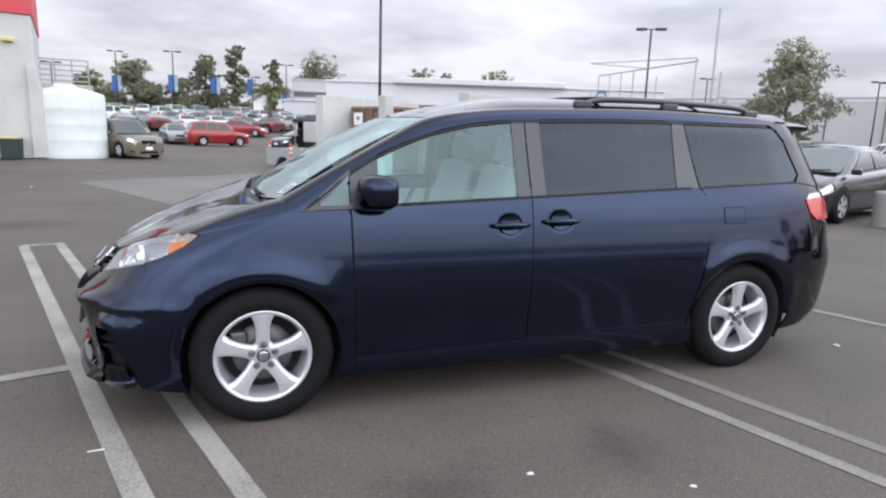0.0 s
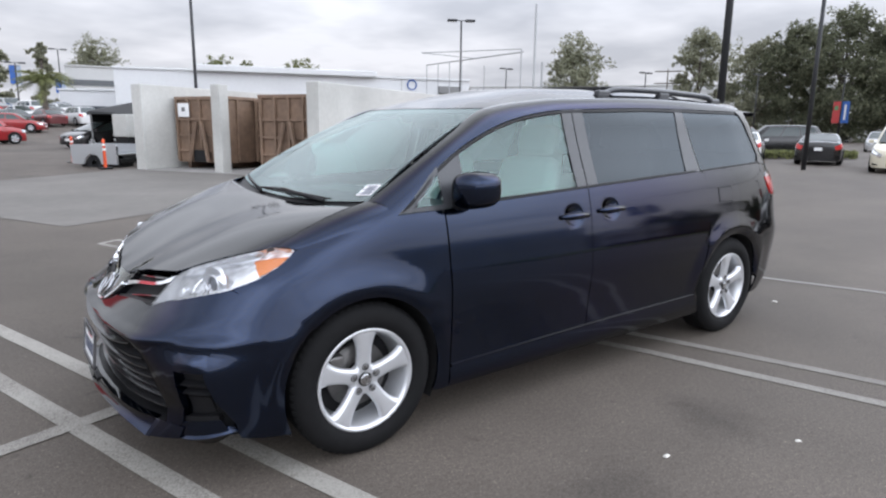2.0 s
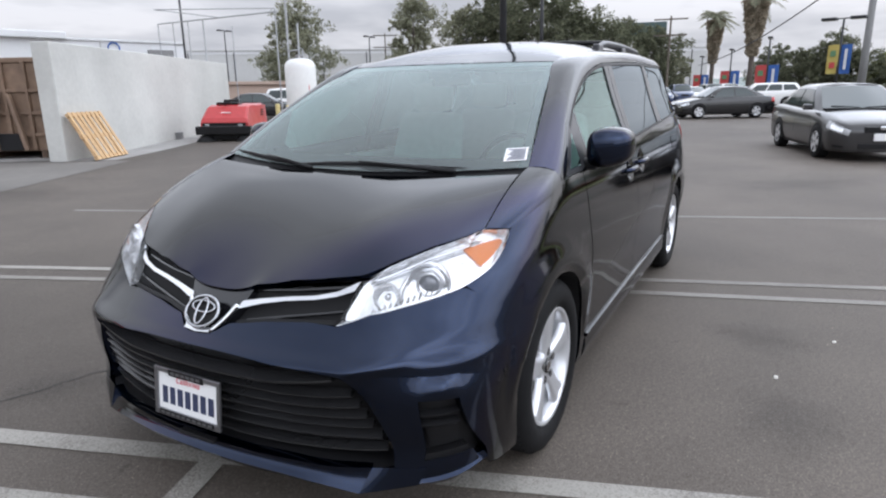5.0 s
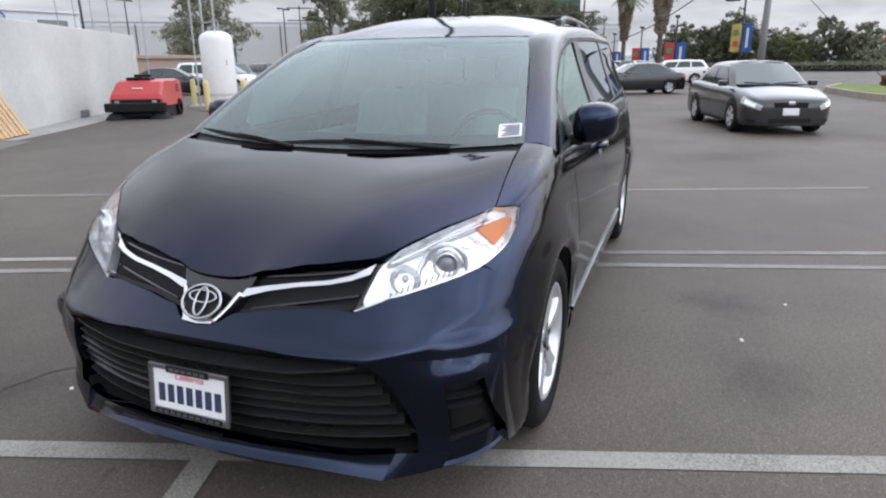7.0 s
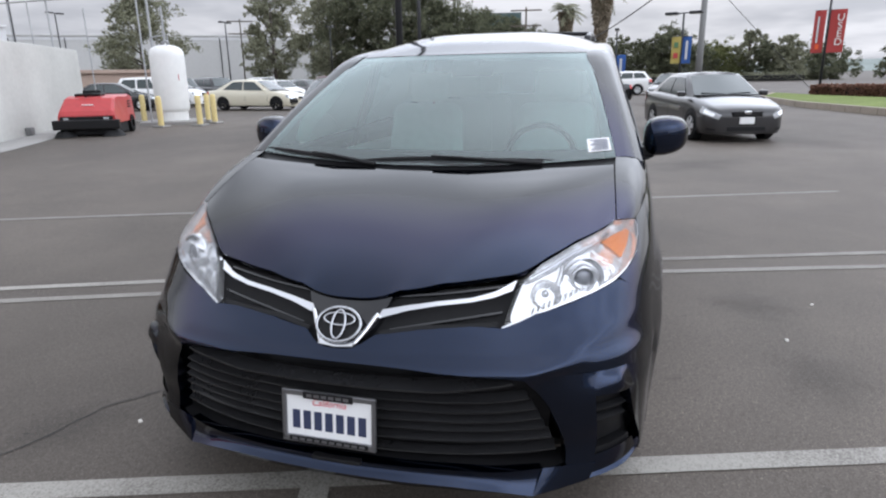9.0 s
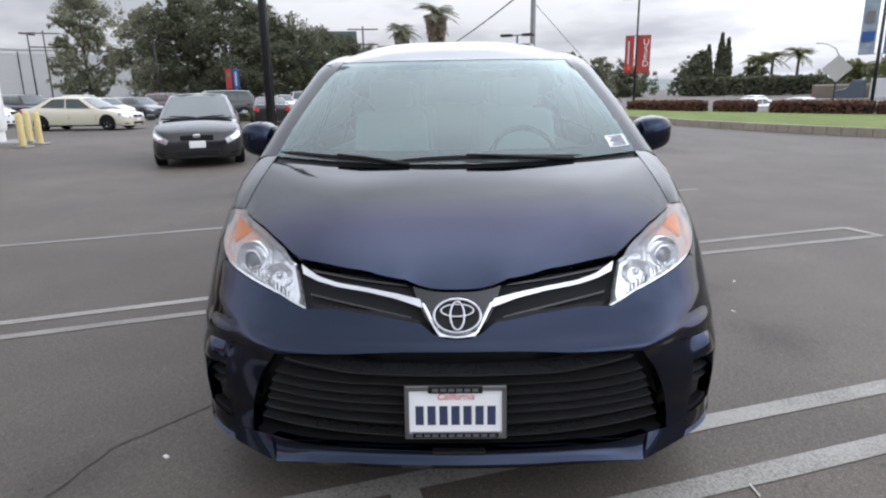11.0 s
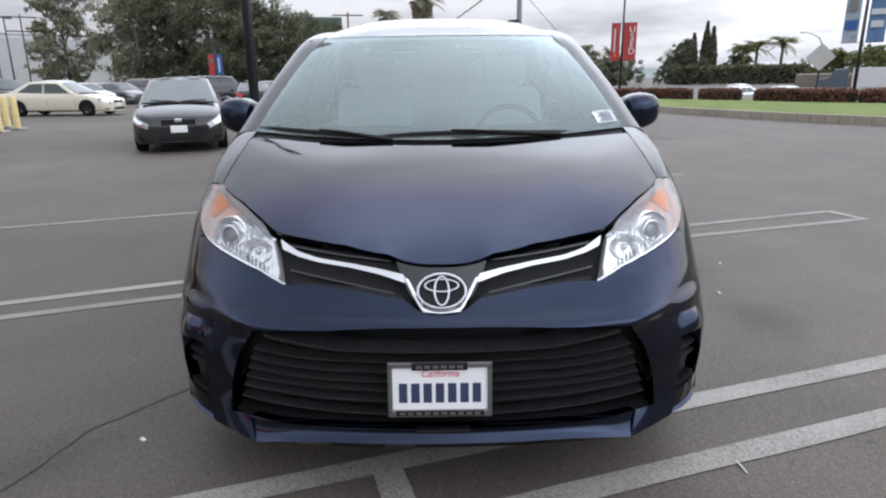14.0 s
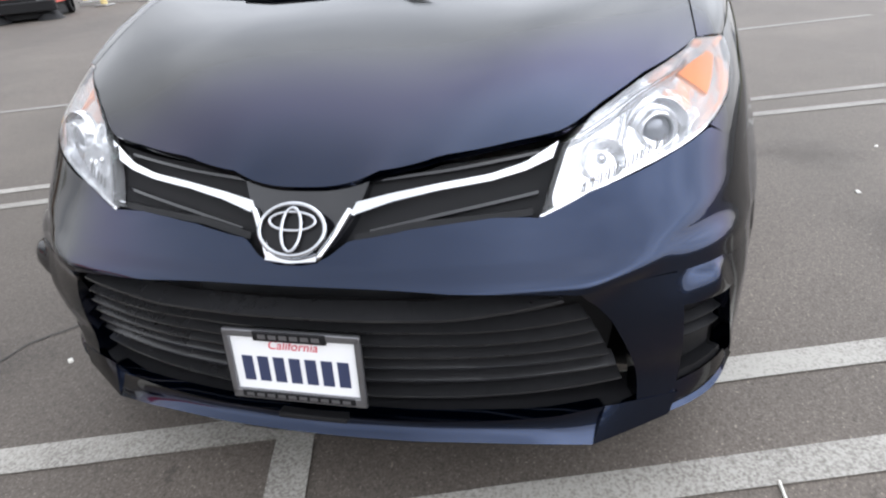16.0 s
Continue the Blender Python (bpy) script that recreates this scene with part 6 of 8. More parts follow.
bm = bmesh.new(); box(bm, (-.02, 0, .34), (.2, 1.74, .26), .03); part("bumper", bm, M_BLACK, root)
bm = bmesh.new(); box(bm, (.035, 0, .50), (.06, 1.36, .13), .01); part("lamp_bar", bm, M_BLACK, root)
for sg in (-1, 1):
    bm = bmesh.new(); box(bm, (.0, sg * .52, .50), (.04, .14, .07), .01); part("lamp", bm, M_LAMPW, root)
    bm = bmesh.new(); revolve(bm, [(.12, -.08), (.25, -.07), (.26, .07), (.12, .08)], 20, "y", Matrix.Translation((1.75, sg * .72, .26))); part("wheel", bm, M_RUBBER, root)
    bm = bmesh.new(); revolve(bm, [(.06, .22), (.2, .16), (.33, .0)], 20, "z", Matrix.Translation((.15, sg * .62, 0))); part("side_brush", bm, M_DARK, root)
bm = bmesh.new(); box(bm, (1.15, 0, .2), (2.1, 1.4, .3), .02); part("chassis", bm, M_DARK, root)
bm = bmesh.new(); box(bm, (1.25, .74, .72), (.28, .05, .6), .02); part("step_recess", bm, M_DARK, root)
bm = bmesh.new(); box(bm, (1.0, .1, 1.14), (.5, .7, .08), .03); box(bm, (1.25, .1, 1.2), (.1, .5, .14), .03); part("seat", bm, M_BLACK, root)
bm = bmesh.new(); tube(bm, [(.6, .1, 1.08), (.55, .1, 1.17)], .02); tube(bm, [(.55, -.1, 1.17), (.55, .3, 1.17)], .018); part("steering_bar", bm, M_BLACK, root)
for k in range(3):
    bm = bmesh.new(); box(bm, (1.75, -.735, .92 - .08 * k), (.3, .02, .04)); part("vent", bm, M_DARK, root)
bm = bmesh.new(); box(bm, (.30, 0, .86), (.02, .3, .05), .0, Matrix.Rotation(radians(-50), 4, 'Y')); part("maker_mark", bm, M_WHITE, root)

# ---- gas tank on its pad, bollards, pipes ----
tc_ = (17.0, 14.85)
bm = bmesh.new(); box(bm, (tc_[0], tc_[1], .05), (2.0, 2.0, .14), .02, EROT); tagged(part("tank_pad", bm, M_CONC), "concrete pad under the gas tank", "pad")
root = thing("gas_tank", "upright white gas tank on a ring foot", "tank", Matrix.Translation((*tc_, .12)))
bm = bmesh.new(); revolve(bm, [(.47, .28), (.56, .36), (.585, .46), (.585, 2.22), (.57, 2.36), (.5, 2.48), (.36, 2.56), (.16, 2.60), (.01, 2.605)], 36, "z"); part("shell", bm, M_TANK, root, smooth=True)
bm = bmesh.new(); revolve(bm, [(.50, 0), (.50, .32), (.48, .32), (.48, 0)], 28, "z"); part("foot_ring", bm, M_TANK, root, smooth=False)
bm = bmesh.new(); revolve(bm, [(.16, 2.56), (.16, 2.68), (.10, 2.74), (.01, 2.75)], 20, "z"); part("valve_cap", bm, M_GREYBOX, root)
for a in (40, 220):
    bm = bmesh.new(); q = [(.44 * math.cos(radians(a)), .44 * math.sin(radians(a)))]; tube(bm, [(q[0][0] - .06, q[0][1], 2.46), (q[0][0], q[0][1], 2.64), (q[0][0] + .06, q[0][1], 2.46)], .02, 6); part("lifting_eye", bm, M_TANK, root)
bm = bmesh.new(); box(bm, (-.2, -.55, 1.5), (.02, .02, .2)); part("warning_mark", bm, M_REDLENS, root)
for k, (bx, by) in enumerate(((15.25, 14.0), (16.02, 13.05), (17.2, 13.3), (18.15, 14.25), (17.5, 16.6))):
    if k == 0:
        b0 = thing("bollard", "pale yellow steel bollard round the gas tank", "bollard", Matrix.Translation((bx, by, 0)), "bollards round the gas tank")
        bm = bmesh.new(); revolve(bm, [(.095, 0), (.095, .95), (.08, 1.0), (.04, 1.02), (.005, 1.025)], 18, "z"); part("post", bm, M_YELLOW, b0, smooth=True)
        bm = bmesh.new(); box(bm, (0, 0, .03), (.42, .42, .06), .015); part("footing", bm, M_CONC, b0)
    else:
        copy_thing(b0, Matrix.Translation((bx, by, 0)))
root = thing("pipe_frame", "thin galvanised vent pipes joined above the wall", "pipework")
for pts, r in (([(16.1, 21.5, 0), (16.1, 21.5, 4.28), (16.0, 14.9, 4.32)], .03), ([(15.9, 14.9, 0), (15.9, 14.9, 4.4)], .03), ([(16.05, 18.8, 0), (16.05, 18.8, 4.3)], .03), ([(16.0, 19.6, 0), (16.0, 19.6, 4.3)], .022), ([(16.1, 20.6, 0), (16.1, 20.6, 4.29)], .022), ([(16.0, 17.2, 0), (16.0, 17.2, 3.95)], .022), ([(16.0, 17.9, 4.31), (14.2, 19.2, 4.5), (15.9, 14.9, 4.42)], .02), ([(17.6, 15.9, 0), (17.6, 15.9, 6.4)], .045), ([(17.0, 14.85, 2.8), (17.0, 14.85, 4.0)], .04), ([(17.6, 15.9, 3.05), (17.0, 14.85, 3.05), (17.0, 14.85, 2.8)], .03), ([(18.1, 15.6, 0), (18.1, 15.6, 3.15), (17.1, 15.0, 3.15)], .03)):
    bm = bmesh.new(); tube(bm, pts, r, 6); part("pipe", bm, M_GALV, root)

# ---- yard clutter by the store: pickup box, delineator ----
root = thing("pickup_bed", "silver pickup load box standing on the ground", "truck bed", Matrix.Translation((2.45, 22.2, -.1)) @ Matrix.Rotation(radians(-42), 4, 'Z') @ Matrix.Scale(.80, 4))
def bed_side(y):
    """One flank of the load box with its wheel arch cut out."""
    bm = bmesh.new()
    out_ = [(-1.05, .16), (-1.08, .9), (-1.02, 1.0), (1.02, 1.0), (1.06, .95), (1.04, .14), (.30, .14)]
    out_ += [(-.10 + .40 * math.cos(radians(a)), .14 + .44 * math.sin(radians(a))) for a in range(0, 181, 15)] + [(-.5, .14)]
    a = [bm.verts.new((x, y - .05, z)) for x, z in out_]
    b = [bm.verts.new((x, y + .05, z)) for x, z in out_]
    bm.faces.new(a); bm.faces.new(b[::-1])
    for k in range(len(a)):
        bm.faces.new((a[k], a[(k + 1) % len(a)], b[(k + 1) % len(a)], b[k]))
    return part("bed_side", bm, M_SILVER, root)
for yy in (-.86, .86):
    flank = bed_side(yy)
    bm = bmesh.new(); box(bm, (1.055, yy, .74), (.03, .11, .36), .01); part("tail_lamp", bm, M_GLOSSBLACK, flank)
    bm = bmesh.new(); box(bm, (1.07, yy, .66), (.02, .08, .09), .01); part("lamp_lens", bm, M_LAMPW, flank)
    bm = bmesh.new(); revolve(bm, [(.12, -.06), (.36, -.05), (.36, .05), (.12, .06)], 20, "y", Matrix.Translation((-.10, yy * .86, .2))); part("arch_liner", bm, M_DARK, flank)
bm = bmesh.new(); box(bm, (0, 0, .56), (2.05, 1.6, .06), .01); part("bed_floor", bm, M_SILVER, root)
bm = bmesh.new(); box(bm, (-1.03, 0, .72), (.06, 1.6, .5), .02); part("bulkhead", bm, M_SILVER, root)
bm = bmesh.new(); box(bm, (1.02, 0, .28), (.1, 1.5, .2), .02); part("bumper_bar", bm, M_BLACK, root)
bm = bmesh.new(); box(bm, (0, 0, .12), (1.9, .9, .26), .02); part("bed_frame", bm, M_DARK, root)
root = thing("storage_cart", "pale box cart on a dark base beside the bin store", "cart", Matrix.Translation((3.75, 23.9, -.1)) @ Matrix.Rotation(radians(20), 4, 'Z'))
bm = bmesh.new(); box(bm, (0, 0, 1.45), (1.2, 1.0, .86), .03); part("box", bm, M_STUCCO, root)
bm = bmesh.new(); box(bm, (0, 0, .62), (1.1, .9, .8), .03); part("base", bm, M_DARK, root)
for sx in (-.4, .4):
    for sy in (-.3, .3):
        bm = bmesh.new(); revolve(bm, [(.03, -.04), (.12, -.03), (.12, .03), (.03, .04)], 14, "y", Matrix.Translation((sx, sy, .12))); part("wheel", bm, M_RUBBER, root)
root = thing("delineator", "orange traffic delineator post on a black base", "traffic cone", Matrix.Translation((2.15, 20.7, -.1)))
bm = bmesh.new(); revolve(bm, [(.055, .05), (.05, .9), (.06, .93), (.03, 1.0), (.005, 1.02)], 14, "z"); part("post", bm, M_ORANGE, root, smooth=True)
bm = bmesh.new(); box(bm, (0, 0, .03), (.4, .4, .06), .02); part("base", bm, M_BLACK, root)
for zz in (.62, .78):
    bm = bmesh.new(); revolve(bm, [(.056, zz), (.056, zz + .08)], 14, "z"); part("band", bm, M_WHITE, root)
copy_thing(root, Matrix.Translation((1.62, 24.6, -.1)))

# ---- lamp posts ----
def lamp_post(x, y, h, base, heads, label, lean=0.0, r=.085, group="yard lamp posts"):
    root = thing("lamp_post", label, "lamp post", Matrix.Translation((x, y, gz(x, y))), group)
    if base:
        bm = bmesh.new(); revolve(bm, [(.30, 0), (.30, base - .03), (.27, base), (.01, base + .005)], 24, "z"); part("footing", bm, M_CONC, root)
    bm = bmesh.new(); tube(bm, [(0, 0, base * .98), (0, 0, h)], [r, r * .75], 10); part("pole", bm, M_POLE, root, smooth=True)
    for a in heads:
        bm = bmesh.new()
        rz = Matrix.Rotation(radians(a), 4, 'Z')
        vs = box(bm, (.68, 0, h), (.72, .42, .16), .04)
        vs += box(bm, (.2, 0, h), (.36, .06, .06))
        for v in bm.verts:
            v.co = rz @ v.co
        head = part("lamp_head", bm, M_POLE, root)
        bm = bmesh.new(); box(bm, (.68, 0, h - .085), (.5, .3, .012))
        for v in bm.verts:
            v.co = rz @ v.co
        part("lens", bm, M_TANK, head)
    return root
lamp_post(11.7, 4.2, 9.0, .66, (30, 210), "dark lamp post on a round concrete footing")
lamp_post(7.4, 28.3, 8.6, 0, (0, 180), "dark lamp post behind the bin store")
lamp_post(28.7, 35.0, 9.2, 0, (-30, 150), "dark twin-head lamp post beyond the wall")
lamp_post(23.9, 7.6, 8.6, 0, (100, 280), "dark lamp post among parked cars")
lamp_post(37.9, -4.0, 4.8, 0, (70, 250), "dark lamp post carrying two banners", r=.07)
lamp_post(41.7, -12.5, 7.35, 0, (80, 260), "dark lamp post carrying a red banner", r=.08)
lamp_post(33.6, -23.6, 7.2, 0, (60, 240), "dark lamp post carrying a blue banner", r=.1)
for k, (x, y, h) in enumerate(((-1.4, 86, 5.6), (3.2, 86, 5.6), (-6.5, 85, 8.2), (-14.5, 95, 8.6), (8.5, 95, 8.8), (56, 60, 9.0), (64, 0, 5.65), (75, 3.9, 5.3), (90, 8.5, 5.3), (64, 44, 8), (75, 36, 8), (84, 30, 8), (-19, 80, 6))):
    lamp_post(x, y, h, 0, (0, 180), "dark lamp post far across the lots", r=.09)

def cloth(name, x, y, z0, z1, w, m, label, ang, dx, letters="", marks=(), markmat=None):
    """A banner hung from a pole arm, slightly bellied."""
    root = thing(name, label, "banner", Matrix.Translation((x, y, gz(x, y))) @ Matrix.Rotation(radians(ang), 4, 'Z'))
    V = []
    for j in range(9):
        for i in range(7):
            u = i / 6
            V.append((dx + (u - .5) * w, .05 * math.sin(u * 3.1 + j * .3), z0 + (z1 - z0) * j / 8))
    sh = mesh_ob("cloth", V, [(j * 7 + i, j * 7 + i + 1, (j + 1) * 7 + i + 1, (j + 1) * 7 + i) for j in range(8) for i in range(6)], m, root)
    for zz in (z0, z1):
        bm = bmesh.new(); tube(bm, [(0, 0, zz), (dx + math.copysign(w / 2, dx), 0, zz)], .015, 6); part("arm", bm, M_POLE, root)
    if letters:
        tx = bpy.data.curves.new("lettering", 'FONT')
        tx.body, tx.size, tx.align_x, tx.extrude, tx.space_line = "\n".join(letters), (z1 - z0) / len(letters) * .92, 'CENTER', .004, .82
        t = new("lettering", tx); t.data.materials.append(M_WHITE); t.parent = root
        t.matrix_local = Matrix.Translation((dx + w * .16, -.07, z1 - (z1 - z0) * .26)) @ Matrix.Rotation(radians(90), 4, 'X')
    for (u, v, sw, sh_, mm) in marks:
        bm = bmesh.new(); box(bm, (dx + u * w, -.07, z0 + v * (z1 - z0)), (sw, .006, sh_)); part("print", bm, mm, root)
    return root
M_BRED, M_BBLUE, M_BYEL, M_BWHITE = mat("banner_red", (.42, .05, .05), .7), mat("banner_blue", (.03, .10, .33), .7), mat("banner_yellow", (.45, .36, .10), .7), mat("banner_pale", (.55, .57, .60), .7)
M_BBLUE2, M_BPALE = mat("banner_slate", (.10, .19, .36), .7, var=.2, scale=3), mat("banner_grey_blue", (.30, .36, .44), .7, var=.3, scale=2)
# the camera side of these banners is turned towards the yard
cloth("banner", 41.7, -12.5, 2.5, 4.95, .86, M_BRED, "red banner with white letters on a lamp post", -106, .48, "USED")
cloth("banner", 41.7, -12.5, 2.5, 4.95, .6, M_BRED, "red banner with pale print on a lamp post", -106, -.45, marks=((-.1, .55, .1, 1.5, M_BWHITE), (0, .15, .2, .3, M_ORANGE)))
cloth("banner", 33.6, -23.6, 3.1, 6.3, .85, M_BBLUE2, "blue banner with pale print on a lamp post", -124, .6, marks=((0, .5, .7, .3, M_BWHITE), (0, .3, .6, .35, M_BWHITE), (0, .75, .5, .2, M_BWHITE)))
cloth("banner", 33.6, -23.6, 3.1, 6.3, .75, M_BPALE, "pale banner with a dark badge on a lamp post", -124, -.6, marks=((0, .62, .4, .6, M_GREYBOX), (0, .3, .6, .5, M_BBLUE)))
M_BGREEN = mat("banner_green", (.1, .2, .1), .7)
for (x, y, z0, z1, w) in ((37.9, -4.0, 2.0, 3.5, .5), (64, 0.0, .9, 3.3, .9), (75, 3.9, .9, 3.1, .9), (90, 8.5, .9, 3.0, .9), (84, 30, 2.4, 5.0, .9)):
    cloth("banner", x, y, z0, z1, w, M_BBLUE, "blue banner with white script on a lamp post", -95, w * .58, marks=((0, .5, w * .25, (z1 - z0) * .7, M_BWHITE),))
    cloth("banner", x, y, z0, z1, w, M_BYEL if x < 50 else M_BRED, "coloured picture banner on a lamp post", -95, -w * .58, marks=((0, .3, w * .5, (z1 - z0) * .2, M_BRED), (0, .7, w * .5, (z1 - z0) * .2, M_BGREEN)))
for (x, y) in ((-6.5, 85), (-14.5, 95), (8.5, 95), (-1.4, 86), (3.2, 86)):
    cloth("banner", x, y, 3.2, 5.3, .55, M_BBLUE, "blue and white banner far across the lots", 180, .35, marks=((0, .5, .2, 1.4, M_BWHITE),))
    cloth("banner", x, y, 3.2, 5.3, .45, M_BPALE, "pale banner far across the lots", 180, -.3)

# ---- utility poles, cable ----
M_TIMBER = mat("pole_timber", (.13, .11, .09), .85, var=.2, scale=10)
def util_pole(x, y, h, ang, r=.16):
    root = thing("utility_pole", "brown timber utility pole with cross arms", "utility pole", Matrix.Translation((x, y, 0)) @ Matrix.Rotation(radians(ang), 4, 'Z'))
    bm = bmesh.new(); tube(bm, [(0, 0, 0), (0, 0, h)], [r, r * .7], 8); part("pole", bm, M_TIMBER, root)
    for zz in (h - .4, h - 2.4):
        bm = bmesh.new(); box(bm, (0, 0, zz), (.14, 4.2, .18)); part("cross_arm", bm, M_TIMBER, root)
    return root
util_pole(87.8, 12.5, 10.5, 8)
util_pole(95, 62, 11.5, 33, .13)
util_pole(70, 88, 8.5, 50, .1)
root = thing("wire_pole", "tall grey steel pole holding an overhead cable", "pole", Matrix.Translation((43.1, -5.6, 0)))
bm = bmesh.new(); tube(bm, [(0, 0, 0), (0, 0, 3.2), (0, 0, 11.5)], [.24, .2, .15], 12); part("pole", bm, M_GREYBOX, root, smooth=True)
def cable(a, b, sag, r, label):
    bm = bmesh.new()
    a, b = Vector(a), Vector(b)
    tube(bm, [a.lerp(b, i / 24) - Vector((0, 0, sag * 4 * (i / 24) * (1 - i / 24))) for i in range(25)], r, 6)
    return tagged(part("overhead_cable", bm, M_POLE), label, "cable")
cable((43.1, -5.6, 8.6), (95, 9.5, 4.4), 1.0, .05, "dark overhead cable tied to the steel pole")
cable((43.1, -5.6, 8.6), (36, -40, 10.5), .6, .05, "dark overhead cable crossing the drive")
cable((43.1, -5.6, 7.4), (50, -14, .3), .0, .02, "thin stay wire from the steel pole")

# ---- planted island: kerb, lawn, hedges, sign ----
KB = [(13.0, -13.2), (14.28, -12.3), (16.38, -11.05), (18.6, -10.12), (21.5, -9.12), (27, -8.0), (34, -7.8), (40, -9.6)]
BK = [(20, -26), (23, -26.5), (26.5, -24), (29, -21.8), (31.5, -19), (34.5, -17), (38, -15.5), (40.5, -12)]
def along(P, t):
    t = max(0, min(len(P) - 1.001, t)); i = int(t)
    return Vector(P[i]).lerp(Vector(P[i + 1]), t - i)
n = 42
V, F = [], []
for i in range(n + 1):
    a, b = along(KB, 7 * i / n), along(BK, 7 * i / n)
    d = (b - a).normalized()
    for q in range(9):
        p = (a + d * .16).lerp(b, q / 8)
        V.append((p.x, p.y, .235 - .15 * (q / 8) + .02 * noise.noise((p.x * .3, p.y * .3, 0))))
F = [(i * 9 + q, (i + 1) * 9 + q, (i + 1) * 9 + q + 1, i * 9 + q + 1) for i in range(n) for q in range(8)]
tagged(mesh_ob("ground_2", V, F, M_GRASS), "mown green lawn on the planted island", "lawn", kind="structure")
M_KERB = mat("kerb_concrete", (.33, .285, .235), .85, var=.12, scale=9, var2=.15, scale2=.6)
root = thing("kerb", "pale concrete kerb round the planted island", "kerb", kind="structure")
n_kerb = 40
for i in range(n_kerb):
    a, b = along(KB, 7 * (i + .01) / n_kerb), along(KB, 7 * (i + .99) / n_kerb)
    d = (b - a); l = d.length
    bm = bmesh.new(); box(bm, (0, 0, 0), (l, .16, .34), .025)
    mm = Matrix.Translation(((a.x + b.x) / 2, (a.y + b.y) / 2, .085)) @ Matrix.Rotation(math.atan2(d.y, d.x), 4, 'Z')
    for v in bm.verts:
        v.co = mm @ v.co
    part("kerb_stone", bm, M_KERB, root)

def leaf_mat(name, c1, c2):
    """Leaves: matt, letting part of the light through, each spray its own tone."""
    m = mat(name, c1, .75, spec=.2)
    nt = m.node_tree
    g_, r = nt.nodes.new("ShaderNodeNewGeometry"), nt.nodes.new("ShaderNodeValToRGB")
    r.color_ramp.elements[0].color, r.color_ramp.elements[1].color = (*c1, 1), (*c2, 1)
    tr, mx = nt.nodes.new("ShaderNodeBsdfTranslucent"), nt.nodes.new("ShaderNodeMixShader")
    b, out = nt.nodes["Principled BSDF"], nt.nodes["Material Output"]
    nt.links.new(g_.outputs["Random Per Island"], r.inputs[0])
    nt.links.new(r.outputs[0], b.inputs["Base Color"])
    nt.links.new(r.outputs[0], tr.inputs[0])
    mx.inputs[0].default_value = .4
    nt.links.new(b.outputs[0], mx.inputs[1]); nt.links.new(tr.outputs[0], mx.inputs[2]); nt.links.new(mx.outputs[0], out.inputs[0])
    return m
M_LEAF = leaf_mat("leaf_grey_green", (.14, .145, .10), (.38, .38, .27))
M_LEAFDK = leaf_mat("leaf_dark", (.07, .077, .05), (.22, .23, .15))
M_LEAFY = leaf_mat("leaf_yellow_green", (.10, .115, .05), (.26, .27, .12))
M_HEDGE = leaf_mat("hedge_red_brown", (.12, .062, .048), (.27, .145, .105))
M_BARK = mat("bark", (.12, .10, .085), .9, var=.25, scale=6, bump=.3, bscale=20)

def leaves(name, pts, size, m, parent, seed):
    """Many small leaf sprays, each a bent pair of quads, at the points given (numpy, n x 3)."""
    rs = np.random.RandomState(seed)
    n_ = len(pts)
    a = rs.normal(size=(n_, 3)); a /= np.linalg.norm(a, axis=1)[:, None]
    b = rs.normal(size=(n_, 3)); b -= a * (a * b).sum(1)[:, None]; b /= np.linalg.norm(b, axis=1)[:, None]
    s = size * rs.uniform(.6, 1.4, n_)[:, None]
    w = s * rs.uniform(.35, .7, n_)[:, None]
    c = np.cross(a, b) * s * .3
    V = np.stack([pts - a * s - b * w * .2, pts - b * w + c, pts + a * s - b * w * .1 , pts + b * w + c], 1).reshape(-1, 3)
    me = bpy.data.meshes.new(name)
    idx = np.arange(n_ * 4).reshape(-1, 4)
    me.from_pydata(V.tolist(), [], idx.tolist())
    me.materials.append(m)
    o = new(name, me)
    if parent:
        o.parent = parent
    return o

def blob_points(rs, n_, c, r):
    """Points in many small clumps, thick towards the outside of a lumpy ellipsoid."""
    nc = max(6, n_ // 26)
    d = rs.normal(size=(nc, 3)); d /= np.linalg.norm(d, axis=1)[:, None]
    k = rs.uniform(.2, 1.0, nc) ** .55 * (1 + .22 * rs.normal(size=nc))
    cen = d * np.array(r) * k[:, None]
    which = rs.randint(0, nc, n_)
    return np.array(c) + cen[which] + rs.normal(size=(n_, 3)) * np.array(r) * .105

